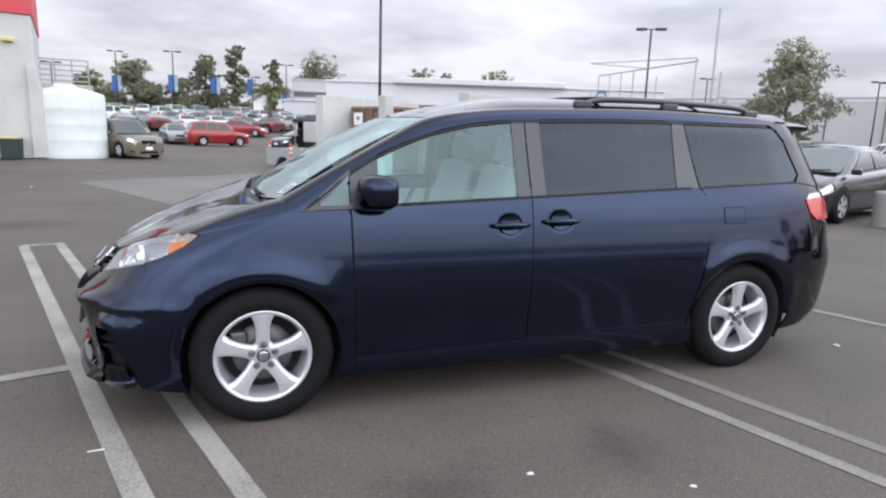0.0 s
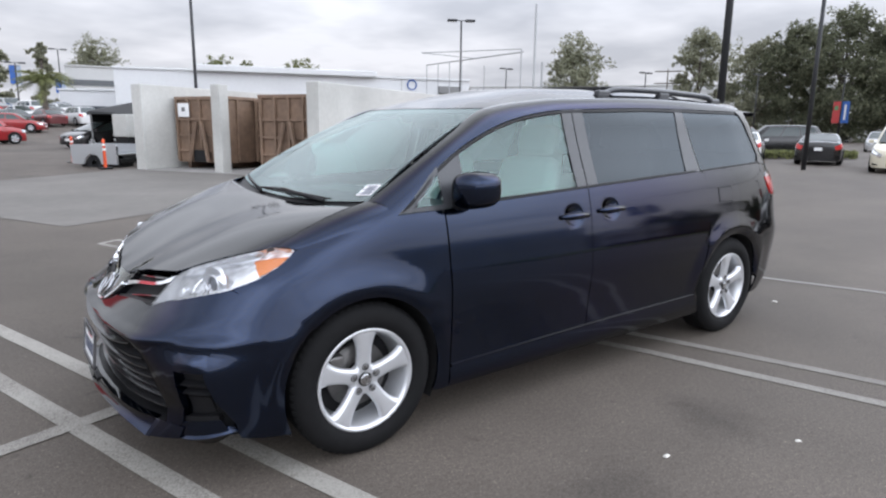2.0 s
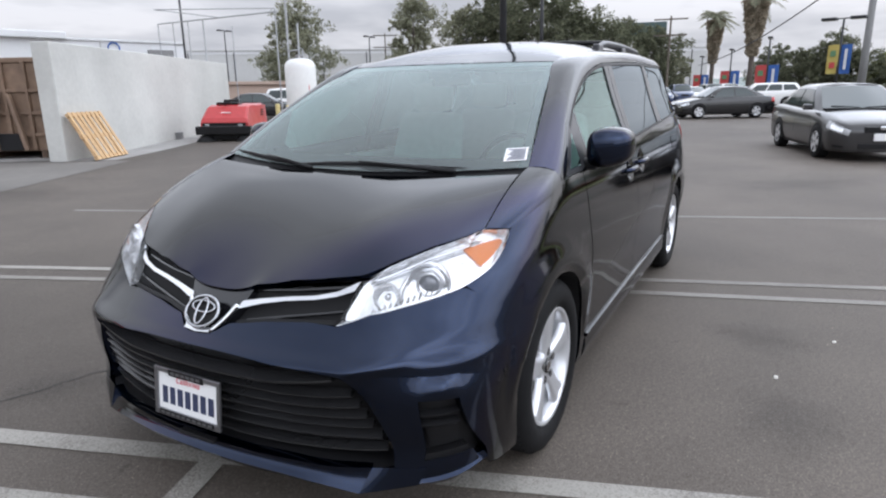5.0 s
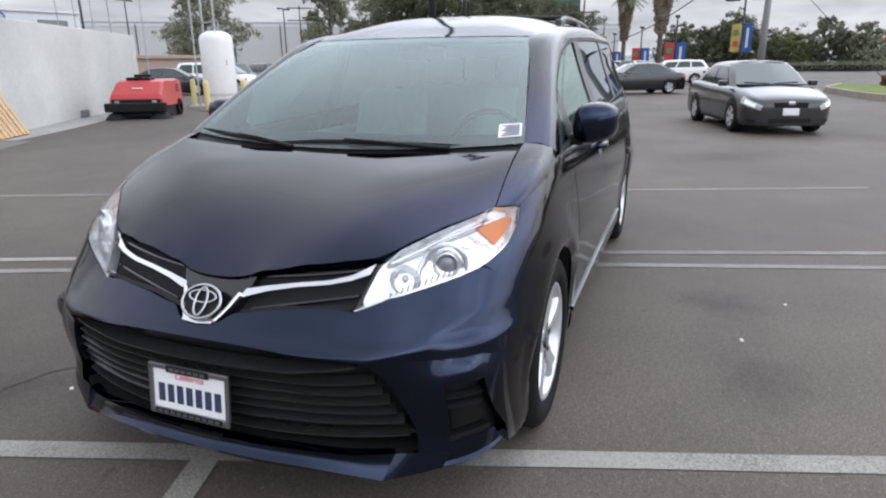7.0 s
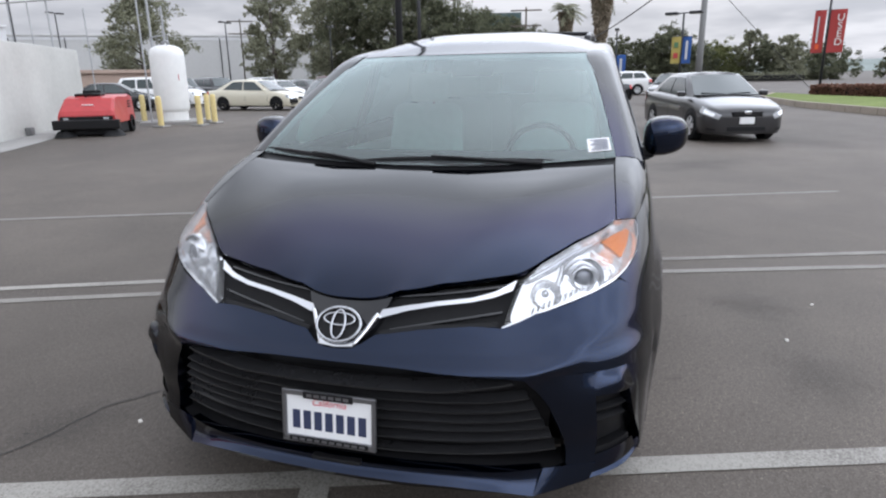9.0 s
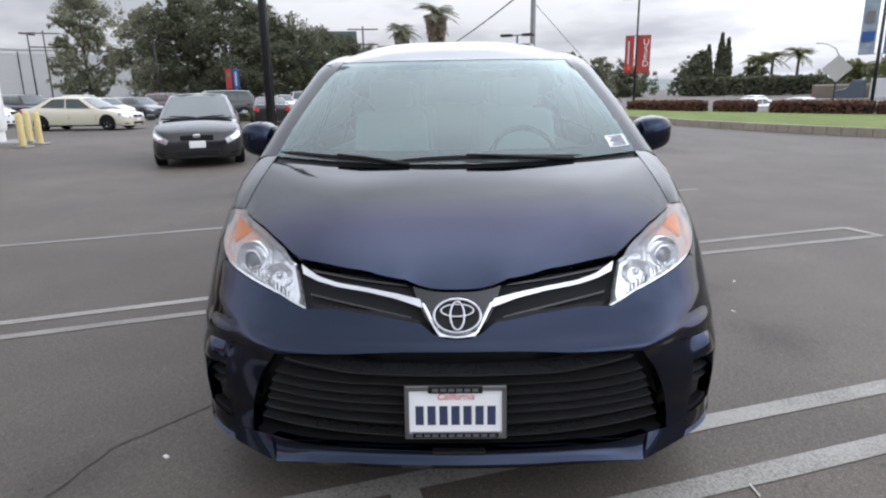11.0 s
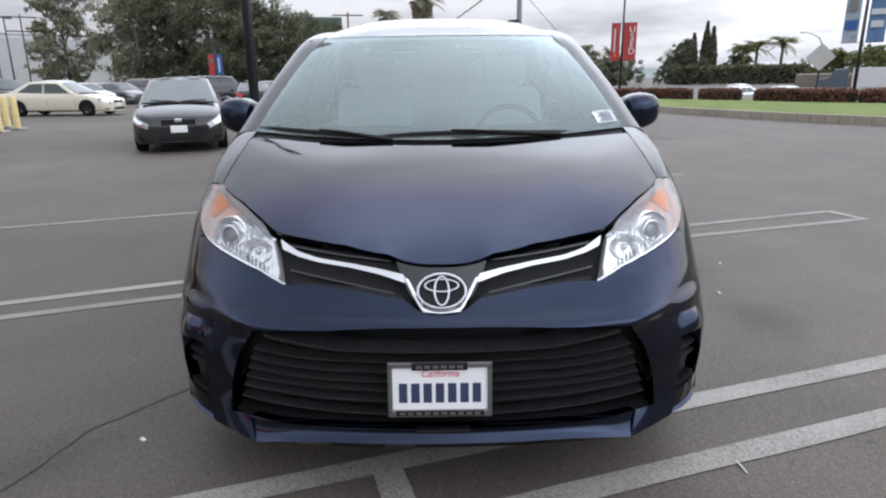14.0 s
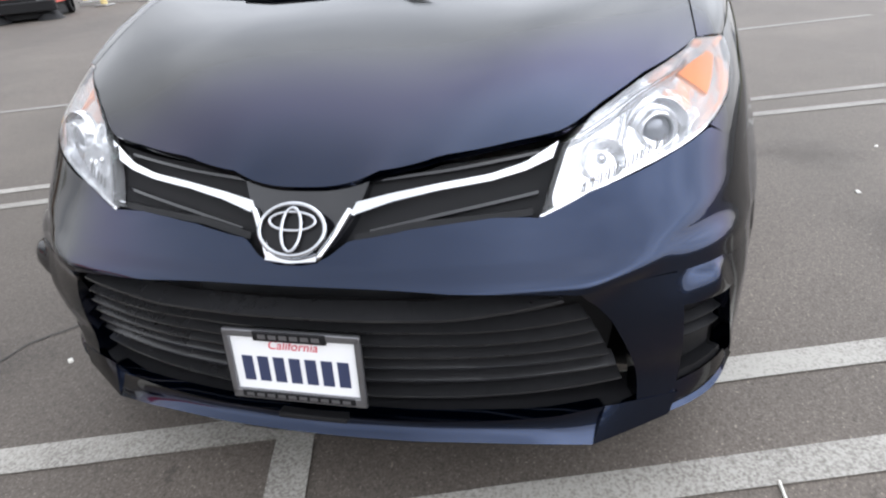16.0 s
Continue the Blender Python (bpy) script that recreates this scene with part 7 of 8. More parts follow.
def tree(x, y, h, spread, m, label, seed, bare=.35, blobs=11, n_=5200, size=.30, slim=1.0):
    rs = np.random.RandomState(seed)
    root = thing("tree", label, "tree", Matrix.Translation((x, y, 0)))
    bm = bmesh.new()
    lean = rs.uniform(-.4, .4, 2)
    top = h * .8
    trunk = [(0, 0, -.2), (lean[0] * .3, lean[1] * .3, h * .2), (lean[0] * .7, lean[1] * .7, h * .5), (lean[0], lean[1], top)]
    tube(bm, trunk, [.035 * h * .6, .026 * h * .6, .018 * h * .6, .05], 8)
    pts = []
    for k in range(blobs):
        f = bare + (1 - bare) * (k + .5) / blobs
        ang = k * 2.4 + rs.uniform(-.4, .4)
        rad = spread * (.25 + .55 * math.sin(math.pi * min(1, (f - bare) / (1 - bare) * .9 + .12))) * rs.uniform(.5, 1.1)
        if k == blobs - 1:
            rad *= .25
        c = (math.cos(ang) * rad, math.sin(ang) * rad, h * (f - .06))
        s0 = h * (f * .62)
        k0 = s0 / top
        st = (lean[0] * k0, lean[1] * k0, s0)
        mid = tuple((st[i] * .45 + c[i] * .55) + (.2 if i == 2 else 0) for i in range(3))
        tube(bm, [st, mid, c], [.009 * h, .006 * h, .02], 5)
        rr = spread * rs.uniform(.34, .62)
        pts.append(blob_points(rs, n_ // blobs, c, (rr, rr, rr * .8 * slim)))
    part("trunk", bm, M_BARK, root, smooth=True)
    leaves("crown", np.concatenate(pts), size, m, root, seed)
    return root

def pol(az, d):
    return -2 + d * math.cos(radians(az)), -2 + d * math.sin(radians(az))
EU = "tall eucalyptus with a loose grey-green crown"
DK = "dense dark green tree in the row behind the lot"
for k, (az, d, el, sp, m_, bare, lab, nn_) in enumerate((
        (41.2, 107, 7.3, 5.6, M_LEAF, .16, EU, 7000), (30.9, 112, 8.0, 5.2, M_LEAF, .14, EU, 7000),
        (26.3, 104, 7.0, 5.0, M_LEAF, .08, EU, 7000), (23.6, 102, 8.0, 5.6, M_LEAFDK, .06, DK, 9000), (20.6, 100, 8.8, 6.2, M_LEAFDK, .05, DK, 10000), (17.6, 102, 7.2, 5.6, M_LEAFDK, .05, DK, 8000), (15.0, 104, 6.0, 5.0, M_LEAFDK, .04, DK, 7000), (12.6, 108, 5.4, 5.0, M_LEAFDK, .04, DK, 6500), (10.4, 112, 4.7, 5.0, M_LEAFDK, .04, DK, 6000), (8.8, 116, 2.8, 3.4, M_LEAF, .05, EU, 3600),
        (96.3, 108, 5.0, 4.0, M_LEAF, .15, EU, 6000), (94.8, 112, 3.2, 4.0, M_LEAF, .05, DK, 5000), (92.6, 110, 3.9, 3.9, M_LEAF, .1, EU, 5000), (90.6, 112, 5.9, 2.5, M_LEAF, .42, EU, 3600), (88.1, 110, 7.2, 2.5, M_LEAF, .35, EU, 3800), (85.0, 112, 6.2, 1.9, M_LEAF, .3, DK, 2600), (81.4, 150, 6.3, 5.4, M_LEAF, .55, EU, 3600), (89.5, 118, 3.2, 3.6, M_LEAF, .1, DK, 3000), (99.5, 120, 3.9, 4.5, M_LEAFY, .2, EU, 3000), (98.4, 140, 2.6, 7.0, M_LEAF, .05, DK, 4000),
        (72.3, 150, 5.5, 4.6, M_LEAFY, .5, EU, 2600), (70.0, 150, 5.2, 3.0, M_LEAFY, .5, EU, 2000), (65.2, 150, 5.5, 5.0, M_LEAFY, .5, EU, 2600),
        (1.0, 125, 2.8, 4.5, M_LEAFDK, .05, DK, 4000), (-1.2, 120, 2.6, 4.2, M_LEAFDK, .05, DK, 4000), (-2.8, 118, 3.6, 4.0, M_LEAFDK, .05, DK, 4200), (-4.6, 120, 2.4, 4.6, M_LEAFDK, .05, DK, 4000), (-7.0, 122, 2.0, 4.6, M_LEAFY, .05, EU, 4000), (-9.2, 120, 3.3, 2.6, M_LEAF, .35, EU, 2400), (-10.4, 118, 2.0, 3.4, M_LEAFDK, .05, DK, 3200), (-11.8, 116, 2.5, 2.8, M_LEAF, .2, EU, 2800), (-14.2, 125, 1.6, 5.0, M_LEAFDK, .03, DK, 3600), (-20.2, 128, 2.8, 3.4, M_LEAFDK, .04, DK, 4000), (-19.4, 140, 1.8, 4.0, M_LEAFDK, .04, DK, 3000), (-24.2, 132, 1.9, 3.0, M_LEAFDK, .04, DK, 2600), (-30.6, 130, 1.6, 4.0, M_LEAFY, .04, EU, 3000), (-33.6, 125, 1.9, 4.2, M_LEAFY, .04, EU, 3000))):
    x, y = pol(az, d)
    tree(x, y, 1.45 + d * math.tan(radians(el)), sp, m_, lab, 20 + k, bare, 9 if az > 80 else 13, int(nn_ * 2.6), .19)
# narrow cypresses
for az, el in ((-21.64, 4.3), (-22.15, 3.9), (-20.7, 3.4)):
    x, y = pol(az, 130)
    h = 1.45 + 130 * math.tan(radians(el))
    root = thing("cypress", "narrow dark cypress tree", "tree", Matrix.Translation((x, y, 0)))
    rs = np.random.RandomState(int(100 - az * 10))
    k = rs.uniform(0, 1, 2200); a = rs.uniform(0, 6.28, 2200); r = 1.25 * np.sin(np.pi * (.12 + .86 * k)) ** .8 * (1 - k * .55) * rs.uniform(.5, 1, 2200)
    bm = bmesh.new(); tube(bm, [(0, 0, 0), (0, 0, h * .9)], [.2, .04], 6); part("trunk", bm, M_BARK, root)
    leaves("crown", np.stack([r * np.cos(a), r * np.sin(a), .4 + (h - .4) * k], 1), .3, M_LEAFDK, root, 5)

def palm(x, y, h, fr_len, skirt, label, seed, nf=34):
    """A ringed trunk under a crown of arching fronds, each a rib with two rows of leaflets."""
    rs = np.random.RandomState(seed)
    root = thing("palm_tree", label, "palm tree", Matrix.Translation((x, y, 0)))
    bm = bmesh.new(); tube(bm, [(0, 0, 0), (.1, 0, h * .5), (0, 0, h)], [.38, .28, .24], 10); part("trunk", bm, M_BARK, root, smooth=True)
    if skirt:
        k = rs.uniform(0, 1, 1800); a = rs.uniform(0, 6.28, 1800); r = (.35 + .75 * k) * rs.uniform(.7, 1.0, 1800) * skirt
        leaves("dead_frond_skirt", np.stack([r * np.cos(a), r * np.sin(a), h * (.45 + .53 * k)], 1), .34, leaf_mat("dry_frond", (.24, .20, .15), (.46, .40, .31)), root, seed)
    V, F = [], []
    for f in range(nf):
        a, up = f * 2.4 + rs.uniform(-.2, .2), .15 + 1.15 * rs.uniform(0, 1) ** .8 - (.5 if f % 5 == 0 else 0)
        d, q = Vector((math.cos(a), math.sin(a), 0)), Vector((-math.sin(a), math.cos(a), 0))
        L = fr_len * rs.uniform(.85, 1.1)
        rib = [Vector((0, 0, h)) + d * (L * t * math.cos(up * (1 - .4 * t))) + Vector((0, 0, L * (math.sin(up) * t - .62 * t * t))) for t in np.linspace(0, 1, 13)]
        for i in range(1, 13):
            t = i / 12
            ll = L * .30 * math.sin(math.pi * min(1, .12 + .83 * t)) + .05
            fw = (rib[i] - rib[i - 1])
            for sg in (-1, 1):
                for half in (0.0, .5):
                    p = rib[i - 1].lerp(rib[i], half)
                    tip = p + q * sg * ll * .8 + fw.normalized() * ll * .55 - Vector((0, 0, ll * rs.uniform(.15, .5)))
                    b = len(V)
                    V += [p, p + fw * .42, tip]
                    F.append((b, b + 1, b + 2))
            b = len(V)
            V += [rib[i - 1] + q * .03, rib[i - 1] - q * .03, rib[i] - q * .02, rib[i] + q * .02]
            F.append((b, b + 1, b + 2, b + 3))
    mesh_ob("fronds", V, F, M_LEAFY if not skirt else M_LEAF, root, smooth=False)
    return root
palm(92.7, 7.5, 10.2, 3.0, 1.0, "fan palm with a skirt of dead fronds", 3)
palm(76.9, 2.0, 10.6, 3.2, 1.2, "tall fan palm with a thick skirt of dead fronds", 4)
palm(*pol(84.9, 72), 5.2, 3.0, 0, "short green feather palm in the far lot", 5, 40)
for az, el, sd in ((-25.5, 2.5, 6), (-27.3, 2.7, 7), (-24.5, 2.3, 8), (-33.0, 1.4, 9), (-31.5, 1.5, 10)):
    palm(*pol(az, 130), 1.45 + 130 * math.tan(radians(el)) - .6, 3.3, 0, "slender palm beyond the street", sd)

# hedges along the back of the lawn
def hedge(a, b, h, w, m, label, seed, den=900):
    a, b = Vector(a), Vector(b)
    root = thing("hedge", label, "hedge", Matrix.Translation((a.x, a.y, 0)))
    rs = np.random.RandomState(seed)
    d = b - a; L_ = d.length; u = d / L_; q = Vector((-u.y, u.x))
    n_ = int(den * L_)
    t, v, z = rs.uniform(0, L_, n_), rs.uniform(-1, 1, n_), rs.uniform(0, 1, n_)
    edge = np.maximum(np.abs(v), z)
    keep = edge > .55
    t, v, z = t[keep], v[keep], z[keep]
    end = np.minimum(1, np.minimum(t, L_ - t) / .5) ** .5
    P = np.stack([u.x * t + q.x * v * w / 2 * end, u.y * t + q.y * v * w / 2 * end, (.06 if h < 1 else .3) + z * h * (.85 + .15 * end)], 1)
    leaves("foliage", P, .10 if h < 2 else .4, m, root, seed)
    bm = bmesh.new(); box(bm, (d.x / 2, d.y / 2, .05 + h * .42), (L_ * .96, w * .6, h * .75), .1, Matrix.Rotation(math.atan2(d.y, d.x), 4, 'Z')); part("core", bm, M_DARK, root)
HB = "clipped red-brown hedge at the back of the lawn"
for k, (a, b) in enumerate((((38.38, -11.24), (34.04, -14.56)), ((33.68, -14.84), (31.76, -16.31)), ((31.17, -16.76), (27.31, -19.72)), ((27.23, -19.78), (25.8, -20.88)))):
    hedge(a, b, .66, 1.0, M_HEDGE, HB, 50 + k)
hedge(pol(-18.8, 126), pol(-29.3, 122), 2.9, 3.0, M_LEAFDK, "tall dark hedge across the street", 60, 260)
hedge(pol(6, 112), pol(-13.5, 112), 1.1, 3.0, M_LEAF, "low hedge along the far side of the street", 61, 160)
hedge((29.5, 14.5), (36.5, 10.5), .35, 1.2, M_LEAFY, "low green planting strip between parked cars", 62, 500)

root = thing("road_sign", "back of a grey diamond road sign on a post", "road sign", Matrix.Translation((36.0, -22.85, 0)) @ Matrix.Rotation(radians(-30), 4, 'Z'))
bm = bmesh.new(); tube(bm, [(0, 0, 0), (0, 0, 3.1)], .05, 8); part("post", bm, M_POLE, root)
bm = bmesh.new(); box(bm, (-.05, 0, 2.42), (.012, 1.12, 1.12), .0, Matrix.Rotation(radians(45), 4, 'X')); part("plate", bm, mat("sign_back", (.55, .54, .51), .5), root)

# ---- buildings ----
M_WHITEB = mat("white_render", (.62, .625, .63), .8, var=.03, scale=3, var2=.05, scale2=.15)
M_GREYB = mat("grey_panel", (.50, .50, .49), .8, var=.04, scale=2, var2=.06, scale2=.08)
M_REDB = mat("red_fascia", (.55, .06, .07), .6)
M_WINB = mat("building_glass", (.05, .06, .07), .1, coat=.6)

def block(name, p, q, depth, h, m, label, par=0.5, cat="building", bands=()):
    """A building whose front runs from p to q, depth going away; a parapet and panel joints."""
    p, q = Vector(p), Vector(q)
    d = q - p; L_ = d.length
    root = thing(name, label, cat, Matrix.Translation((p.x, p.y, 0)) @ Matrix.Rotation(math.atan2(d.y, d.x), 4, 'Z'))
    bm = bmesh.new(); box(bm, (L_ / 2, depth / 2, h / 2), (L_, depth, h), .04); part("wall", bm, m, root)
    bm = bmesh.new(); box(bm, (L_ / 2, -.04, h + .04), (L_ + .2, .35, .22), .03); part("coping", bm, m, root)
    bm = bmesh.new(); box(bm, (L_ / 2, depth / 2, h + .05), (L_ - .6, depth - .6, .1)); part("roof", bm, M_GREYB, root)
    return root, L_
wh, L_ = block("warehouse", pol(58, 152), pol(6, 160), 40, 10.2, M_GREYB, "long grey warehouse with vertical panel joints", cat="warehouse")
for k in range(15):
    bm = bmesh.new(); box(bm, (4 + (L_ - 8) * k / 14, -.06, 5.0), (.18, .12, 9.6)); part("down_pipe", bm, M_POLE, wh)
bm = bmesh.new(); box(bm, (L_ / 2, -.05, 9.7), (L_, .06, .5)); part("fascia", bm, M_WHITEB, wh)
db, L_ = block("dealer_building", pol(80.0, 76), (50.4, 60.85), 25, 7.2, M_WHITEB, "white low dealership building with a round blue badge")
bm = bmesh.new(); revolve(bm, [(.50, -.14), (.50, -.06), (.64, -.06), (.64, -.14), (.50, -.14)], 28, "y", Matrix.Translation((33.3, 0, 6.45))); part("badge_ring", bm, M_BBLUE, db)
bm = bmesh.new(); box(bm, (38.2, -.25, 5.95), (2.8, .4, .9), .05); part("wall_sign", bm, M_GREYBOX, db)
bm = bmesh.new(); box(bm, (L_ - 9, -.08, 5.6), (.06, .1, 3)); part("joint", bm, M_GREYB, db)
bm = bmesh.new(); box(bm, (L_ * .45, -.5, 7.5), (L_ * .5, .6, .7), .1); part("roof_upstand", bm, M_WHITEB, db)
ap, L_ = block("apartment_building", pol(83.6, 128), pol(79.5, 128), 12, 11.0, M_GREYB, "grey upper storeys of a flat-roofed building")
bm = bmesh.new(); box(bm, (L_ / 2, -.06, 8.2), (L_ - .6, .1, 1.0)); part("window_band", bm, M_WINB, ap)
lo, L_ = block("low_building", pol(84.0, 92), pol(79.6, 90), 10, 5.4, M_WHITEB, "low white canopy building beyond the lot")
bm = bmesh.new(); box(bm, (L_ / 2, -.06, 2.6), (L_ - .4, .1, 1.6)); part("window_band", bm, M_WINB, lo)
tn, L_ = block("tan_wall", (24, 33.5), (32.9, 28.73), 1.0, 2.1, mat("tan_block", (.36, .27, .22), .85, var=.06, scale=4), "tan block wall behind the parked cars", cat="garden wall")
# dark awning
root = thing("awning", "dark canvas awning on posts over parked cars", "awning", Matrix.Translation((6.9, 37.5, gz(6.9, 37.5))) @ Matrix.Rotation(radians(-8), 4, 'Z'))
bm = bmesh.new(); loft(bm, [(-3.0, 2.4, 2.2, 1.85, 1.95), (-2.9, 2.5, 2.3, 1.9, 2.05), (-.2, 2.5, .25, 1.9, 2.68), (.2, 2.5, .25, 1.9, 2.68), (2.9, 2.5, 2.3, 1.9, 2.05), (3.0, 2.4, 2.2, 1.85, 1.95)]); part("canopy", bm, M_BLACK, root)
# near-black sheets added to paint the shade under the canopy
bm = bmesh.new(); box(bm, (0, 2.2, .98), (5.6, .05, 1.9), .01); part("back_shade", bm, M_DARK, root)
bm = bmesh.new(); box(bm, (2.8, 0, .98), (.05, 4.3, 1.9), .01); part("side_shade", bm, M_DARK, root)
for sx in (-2.8, 2.8):
    for sy in (-2.2, 2.2):
        bm = bmesh.new(); tube(bm, [(sx, sy, 0), (sx, sy, 1.95)], .04, 6); part("post", bm, M_GREYBOX, root)
# workshop at the yard's far corner, water tank, rail, bin
root = thing("workshop", "pale rendered workshop with a red fascia", "building", Matrix.Translation((-7.35, 25.6, 0)) @ Matrix.Rotation(radians(12), 4, 'Z'))
bm = bmesh.new(); box(bm, (-7.0, 4.0, 2.75), (14.0, 8.0, 5.6), .03); part("wall", bm, M_STUCCO, root)
bm = bmesh.new(); box(bm, (-7.0, 3.98, 6.6), (14.1, 8.1, 2.1), .03); part("fascia", bm, M_REDB, root)
bm = bmesh.new(); box(bm, (-3.2, -.02, 1.9), (3.4, .1, 3.8)); part("roller_door", bm, M_DARK, root)
bm = bmesh.new(); box(bm, (-.85, -.12, 4.55), (.4, .22, .16), .03); part("wall_lamp", bm, M_YELLOW, root)
bm = bmesh.new(); loft(bm, [(-.3, .12, .12, 0, 3.6), (.0, .12, .12, 0, 3.55), (.25, .12, .02, 0, 2.4)]); part("buttress", bm, M_STUCCO, root)
root = thing("water_tank", "large off-white plastic water tank with a domed lid", "water tank", Matrix.Translation((-6.6, 26.9, -.06)))
M_PLTANK = mat("tank_plastic", (.66, .69, .65), .55, var=.05, scale=3, var2=.08, scale2=.6)
bm = bmesh.new()
prof = [(1.44, 0), (1.45, .03)]
for k in range(4):
    prof += [(1.45, .10 + .64 * k), (1.454, .12 + .64 * k), (1.454, .16 + .64 * k), (1.45, .18 + .64 * k)]
prof += [(1.45, 2.62), (1.42, 2.70), (1.38, 2.72), (.9, 2.86), (.36, 3.0), (.34, 3.08), (.01, 3.1)]
revolve(bm, prof, 48, "z"); part("shell", bm, M_PLTANK, root, smooth=True)
bm = bmesh.new(); box(bm, (-.1, -.75, 2.9), (.36, .3, .34), .06); part("fill_lid", bm, M_PLTANK, root)
root = thing("stair_platform", "grey steel platform rail above the water tank", "railing", Matrix.Translation((-8.1, 30.2, -.75)) @ Matrix.Rotation(radians(8), 4, 'Z'))
bm = bmesh.new(); box(bm, (.75, .6, 2.3), (2.2, 1.2, 3.3), .02); part("platform_base", bm, M_STUCCO, root)
for k in range(5):
    bm = bmesh.new(); box(bm, (.75, 0, 4.1 + .24 * k), (2.1, .04, .06)); part("rail", bm, M_GALV, root)
for xx in (-.28, .4, 1.1, 1.78):
    bm = bmesh.new(); box(bm, (xx, 0, 4.45), (.06, .06, 1.2)); part("post", bm, M_GALV, root)
root = thing("litter_bin", "dark green litter bin with a pale lid", "bin", Matrix.Translation((-8.25, 25.0, -.05)))
bm = bmesh.new(); box(bm, (0, 0, .40), (.62, .55, .8), .03, None, 1.12); part("tub", bm, mat("bin_green", (.02, .035, .03), .6), root)
bm = bmesh.new(); box(bm, (0, 0, .83), (.70, .62, .07), .02); part("lid", bm, M_YELLOW, root)
# billboard seen edge-on among the trees
root = thing("billboard", "dark green back of a billboard above the trees", "billboard", Matrix.Translation((*pol(11.5, 118), 0)) @ Matrix.Rotation(radians(101), 4, 'Z'))
bm = bmesh.new(); box(bm, (0, 0, 10.9), (8.6, .5, 2.9), .05); part("panel", bm, mat("billboard_green", (.06, .10, .10), .6), root)
bm = bmesh.new(); tube(bm, [(0, 0, 0), (0, 0, 9.6)], .35, 10); part("post", bm, M_POLE, root)
# beyond the street: bank wall, a house, a street lamp
wl, L_ = block("bank_wall", (62, -76), (80, -46), 1.2, 1.5, mat("bank_tan", (.20, .165, .13), .85, var=.15, scale=.8), "tan retaining wall across the street", cat="retaining wall")
root = thing("house", "small pale house with a brown gable roof", "house", Matrix.Translation((*pol(-25.6, 135), 0)) @ Matrix.Rotation(radians(-25), 4, 'Z'))
bm = bmesh.new(); box(bm, (0, 0, 1.1), (5, 5.5, 2.2)); part("wall", bm, M_STUCCO, root)
bm = bmesh.new()
g_ = [bm.verts.new(c) for c in ((-2.9, -3.2, 2.1), (2.9, -3.2, 2.1), (2.9, 3.2, 2.1), (-2.9, 3.2, 2.1), (-2.9, 0, 3.5), (2.9, 0, 3.5))]
for f in ((0, 1, 5, 4), (2, 3, 4, 5), (0, 4, 3), (1, 2, 5), (0, 3, 2, 1)):
    bm.faces.new([g_[k] for k in f])
part("roof", bm, mat("roof_brown", (.22, .15, .12), .85, var=.15, scale=3), root)
bm = bmesh.new(); box(bm, (-2.52, 0, 1.2), (.06, 1.2, 1.0)); part("window", bm, M_WINB, root)
root = thing("street_lamp", "tall grey street lamp with a curved arm", "street lamp", Matrix.Translation((80.4, -49, 0)))
bm = bmesh.new(); tube(bm, [(0, 0, 0), (0, 0, 5.3), (-.3, .6, 6.0), (-.9, 1.8, 6.4), (-1.6, 3.2, 6.6)], [.1, .08, .07, .06, .05], 8); part("pole", bm, M_GALV, root, smooth=True)
bm = bmesh.new(); box(bm, (-1.8, 3.6, 6.58), (.3, .8, .14), .04, Matrix.Rotation(radians(26), 4, 'Z')); part("lamp_head", bm, M_GALV, root)
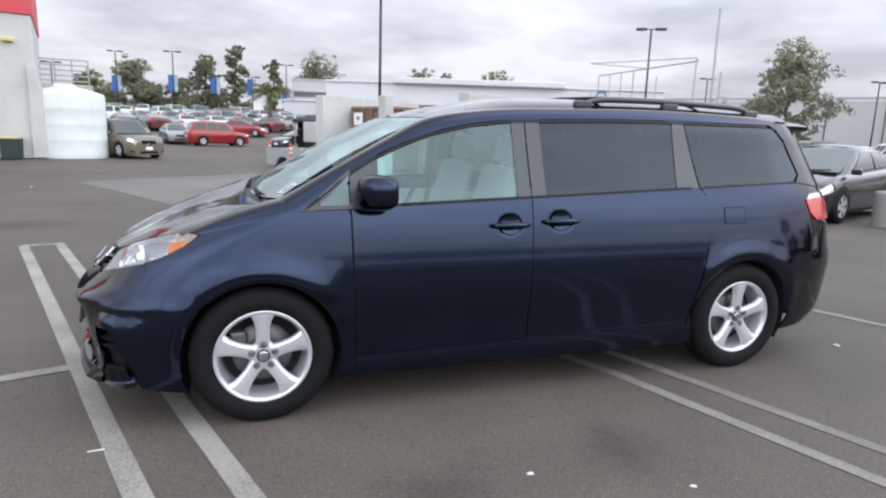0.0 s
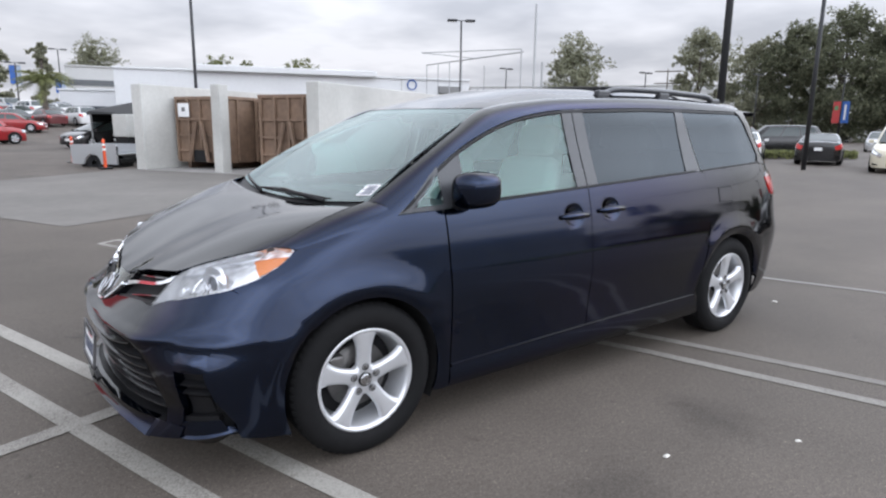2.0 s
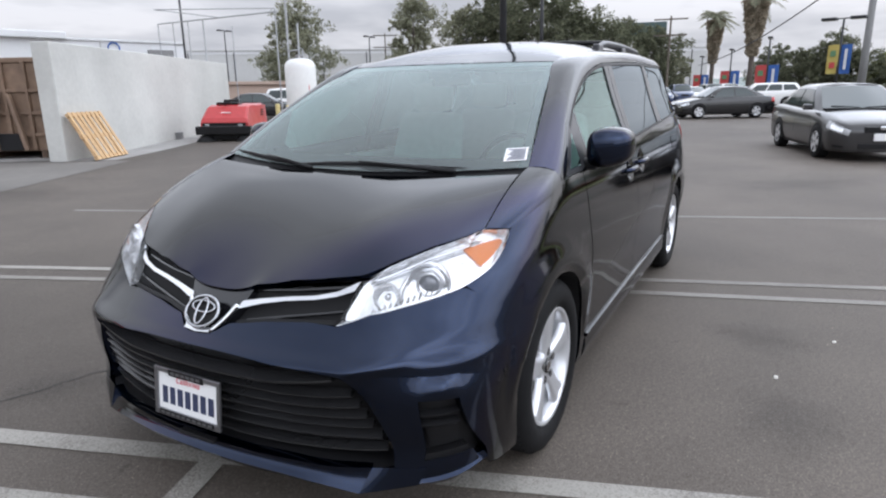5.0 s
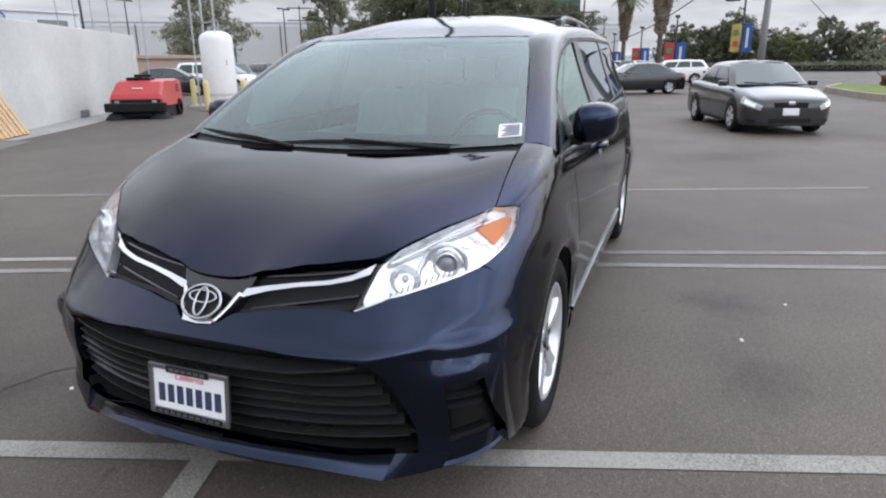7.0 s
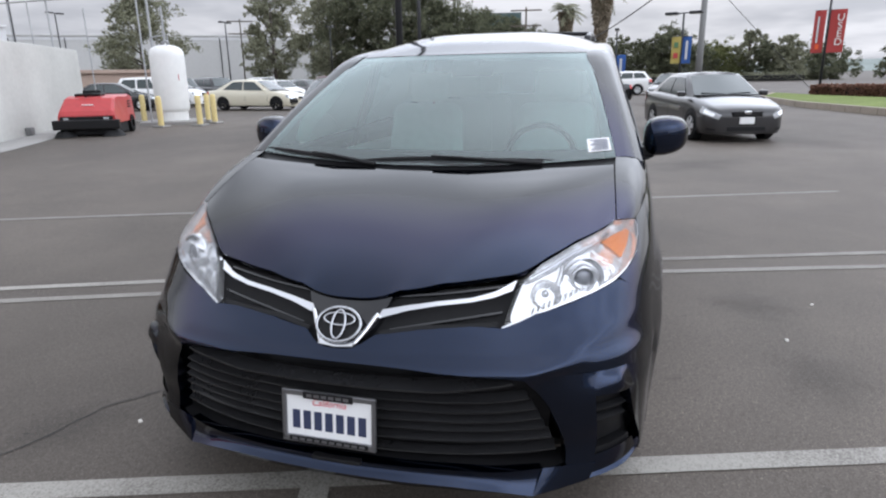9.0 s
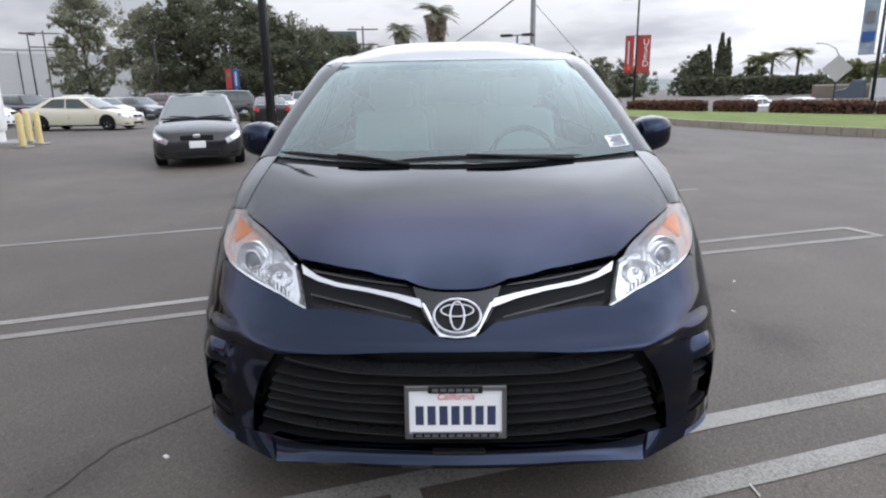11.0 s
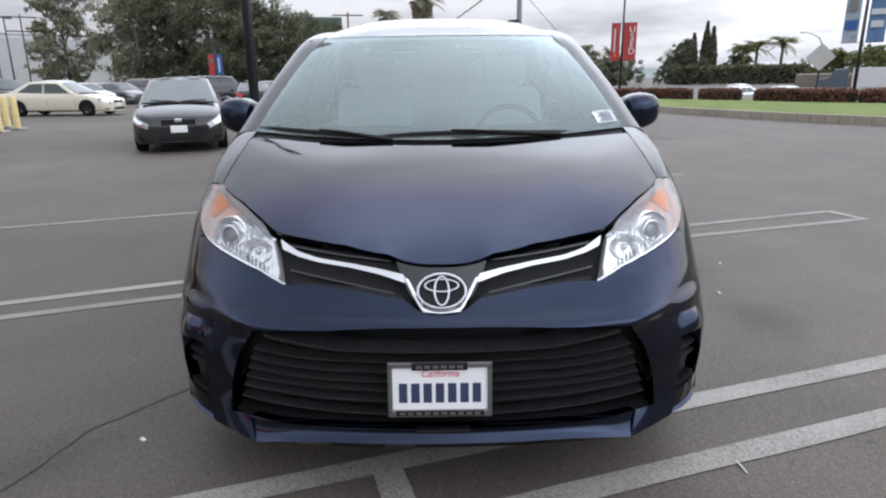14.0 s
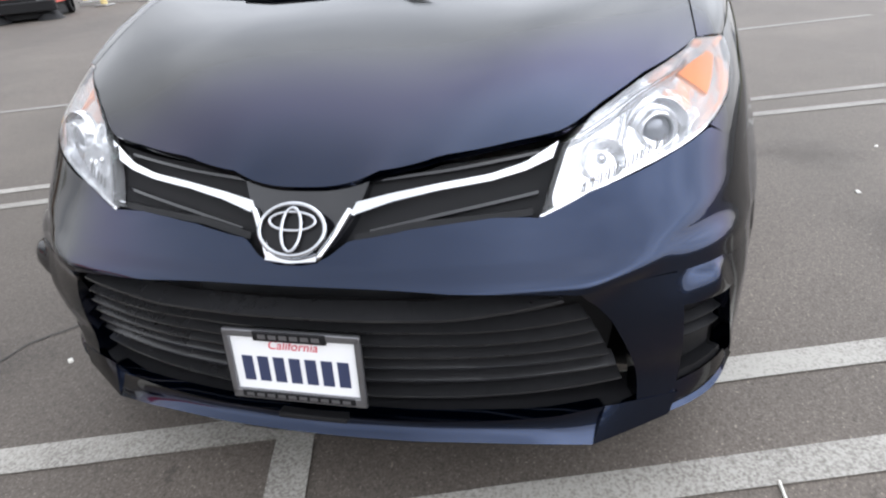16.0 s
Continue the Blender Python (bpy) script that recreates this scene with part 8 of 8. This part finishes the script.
# a lorry standing on the street: dark cab, long pale box
root = thing("box_lorry", "lorry with a dark blue cab and a long white box body", "lorry", Matrix.Translation((73.0, -48.7, -1.1)) @ Matrix.Rotation(math.atan2(-2.96, -2.0), 4, 'Z'))
bm = bmesh.new(); box(bm, (4.6, 0, 2.1), (9.0, 2.5, 2.4), .05); part("box_body", bm, M_WHITEB, root)
bm = bmesh.new(); loft(bm, [(-3.4, 1.1, 1.0, .5, 1.7), (-3.2, 1.15, 1.05, .5, 2.0), (-2.2, 1.17, 1.1, .5, 2.2), (-1.7, 1.17, 1.05, .5, 3.1), (-.3, 1.17, 1.05, .5, 3.2)]); part("cab", bm, mat("lorry_blue", (.05, .075, .10), .4, coat=.4, var=.1, scale=2), root)
bm = bmesh.new(); box(bm, (-1.2, 1.19, 2.5), (1.1, .04, .8), .03); part("cab_window", bm, M_WINB, root)
bm = bmesh.new(); box(bm, (3.0, 0, .72), (11.0, .9, .3), .03); part("chassis", bm, M_DARK, root)
for wx in (-2.4, 6.6, 7.8):
    for wy in (-1.0, 1.0):
        bm = bmesh.new(); revolve(bm, [(.2, -.14), (.48, -.13), (.5, 0), (.48, .13), (.2, .14)], 20, "y", Matrix.Translation((wx, wy, .5))); part("wheel", bm, M_RUBBER, root)
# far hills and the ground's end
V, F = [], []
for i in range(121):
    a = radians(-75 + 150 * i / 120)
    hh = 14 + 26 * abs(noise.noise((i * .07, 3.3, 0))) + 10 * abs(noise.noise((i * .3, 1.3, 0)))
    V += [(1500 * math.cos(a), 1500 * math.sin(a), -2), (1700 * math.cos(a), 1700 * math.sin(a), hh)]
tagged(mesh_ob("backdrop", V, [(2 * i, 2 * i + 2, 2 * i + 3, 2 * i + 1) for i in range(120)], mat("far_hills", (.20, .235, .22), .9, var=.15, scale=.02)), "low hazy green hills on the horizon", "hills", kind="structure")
# unseen plain walls added behind the camera close the yard and fill reflections
bm = bmesh.new(); box(bm, (-10.5, -40, 1.7), (109, 4, 3.4), .05); tagged(part("wall_south", bm, mat("reflected_wall", (.58, .58, .58), .8, var=.15, scale=.4)), "plain unseen wall added to close the yard", "wall", kind="structure")
bm = bmesh.new(); box(bm, (-44, 0, 2.6), (4, 60, 5.2), .05); tagged(part("wall_west", bm, mat("reflected_wall_w", (.34, .33, .32), .8, var=.1, scale=.4)), "plain unseen wall added to close the yard", "wall", kind="structure")
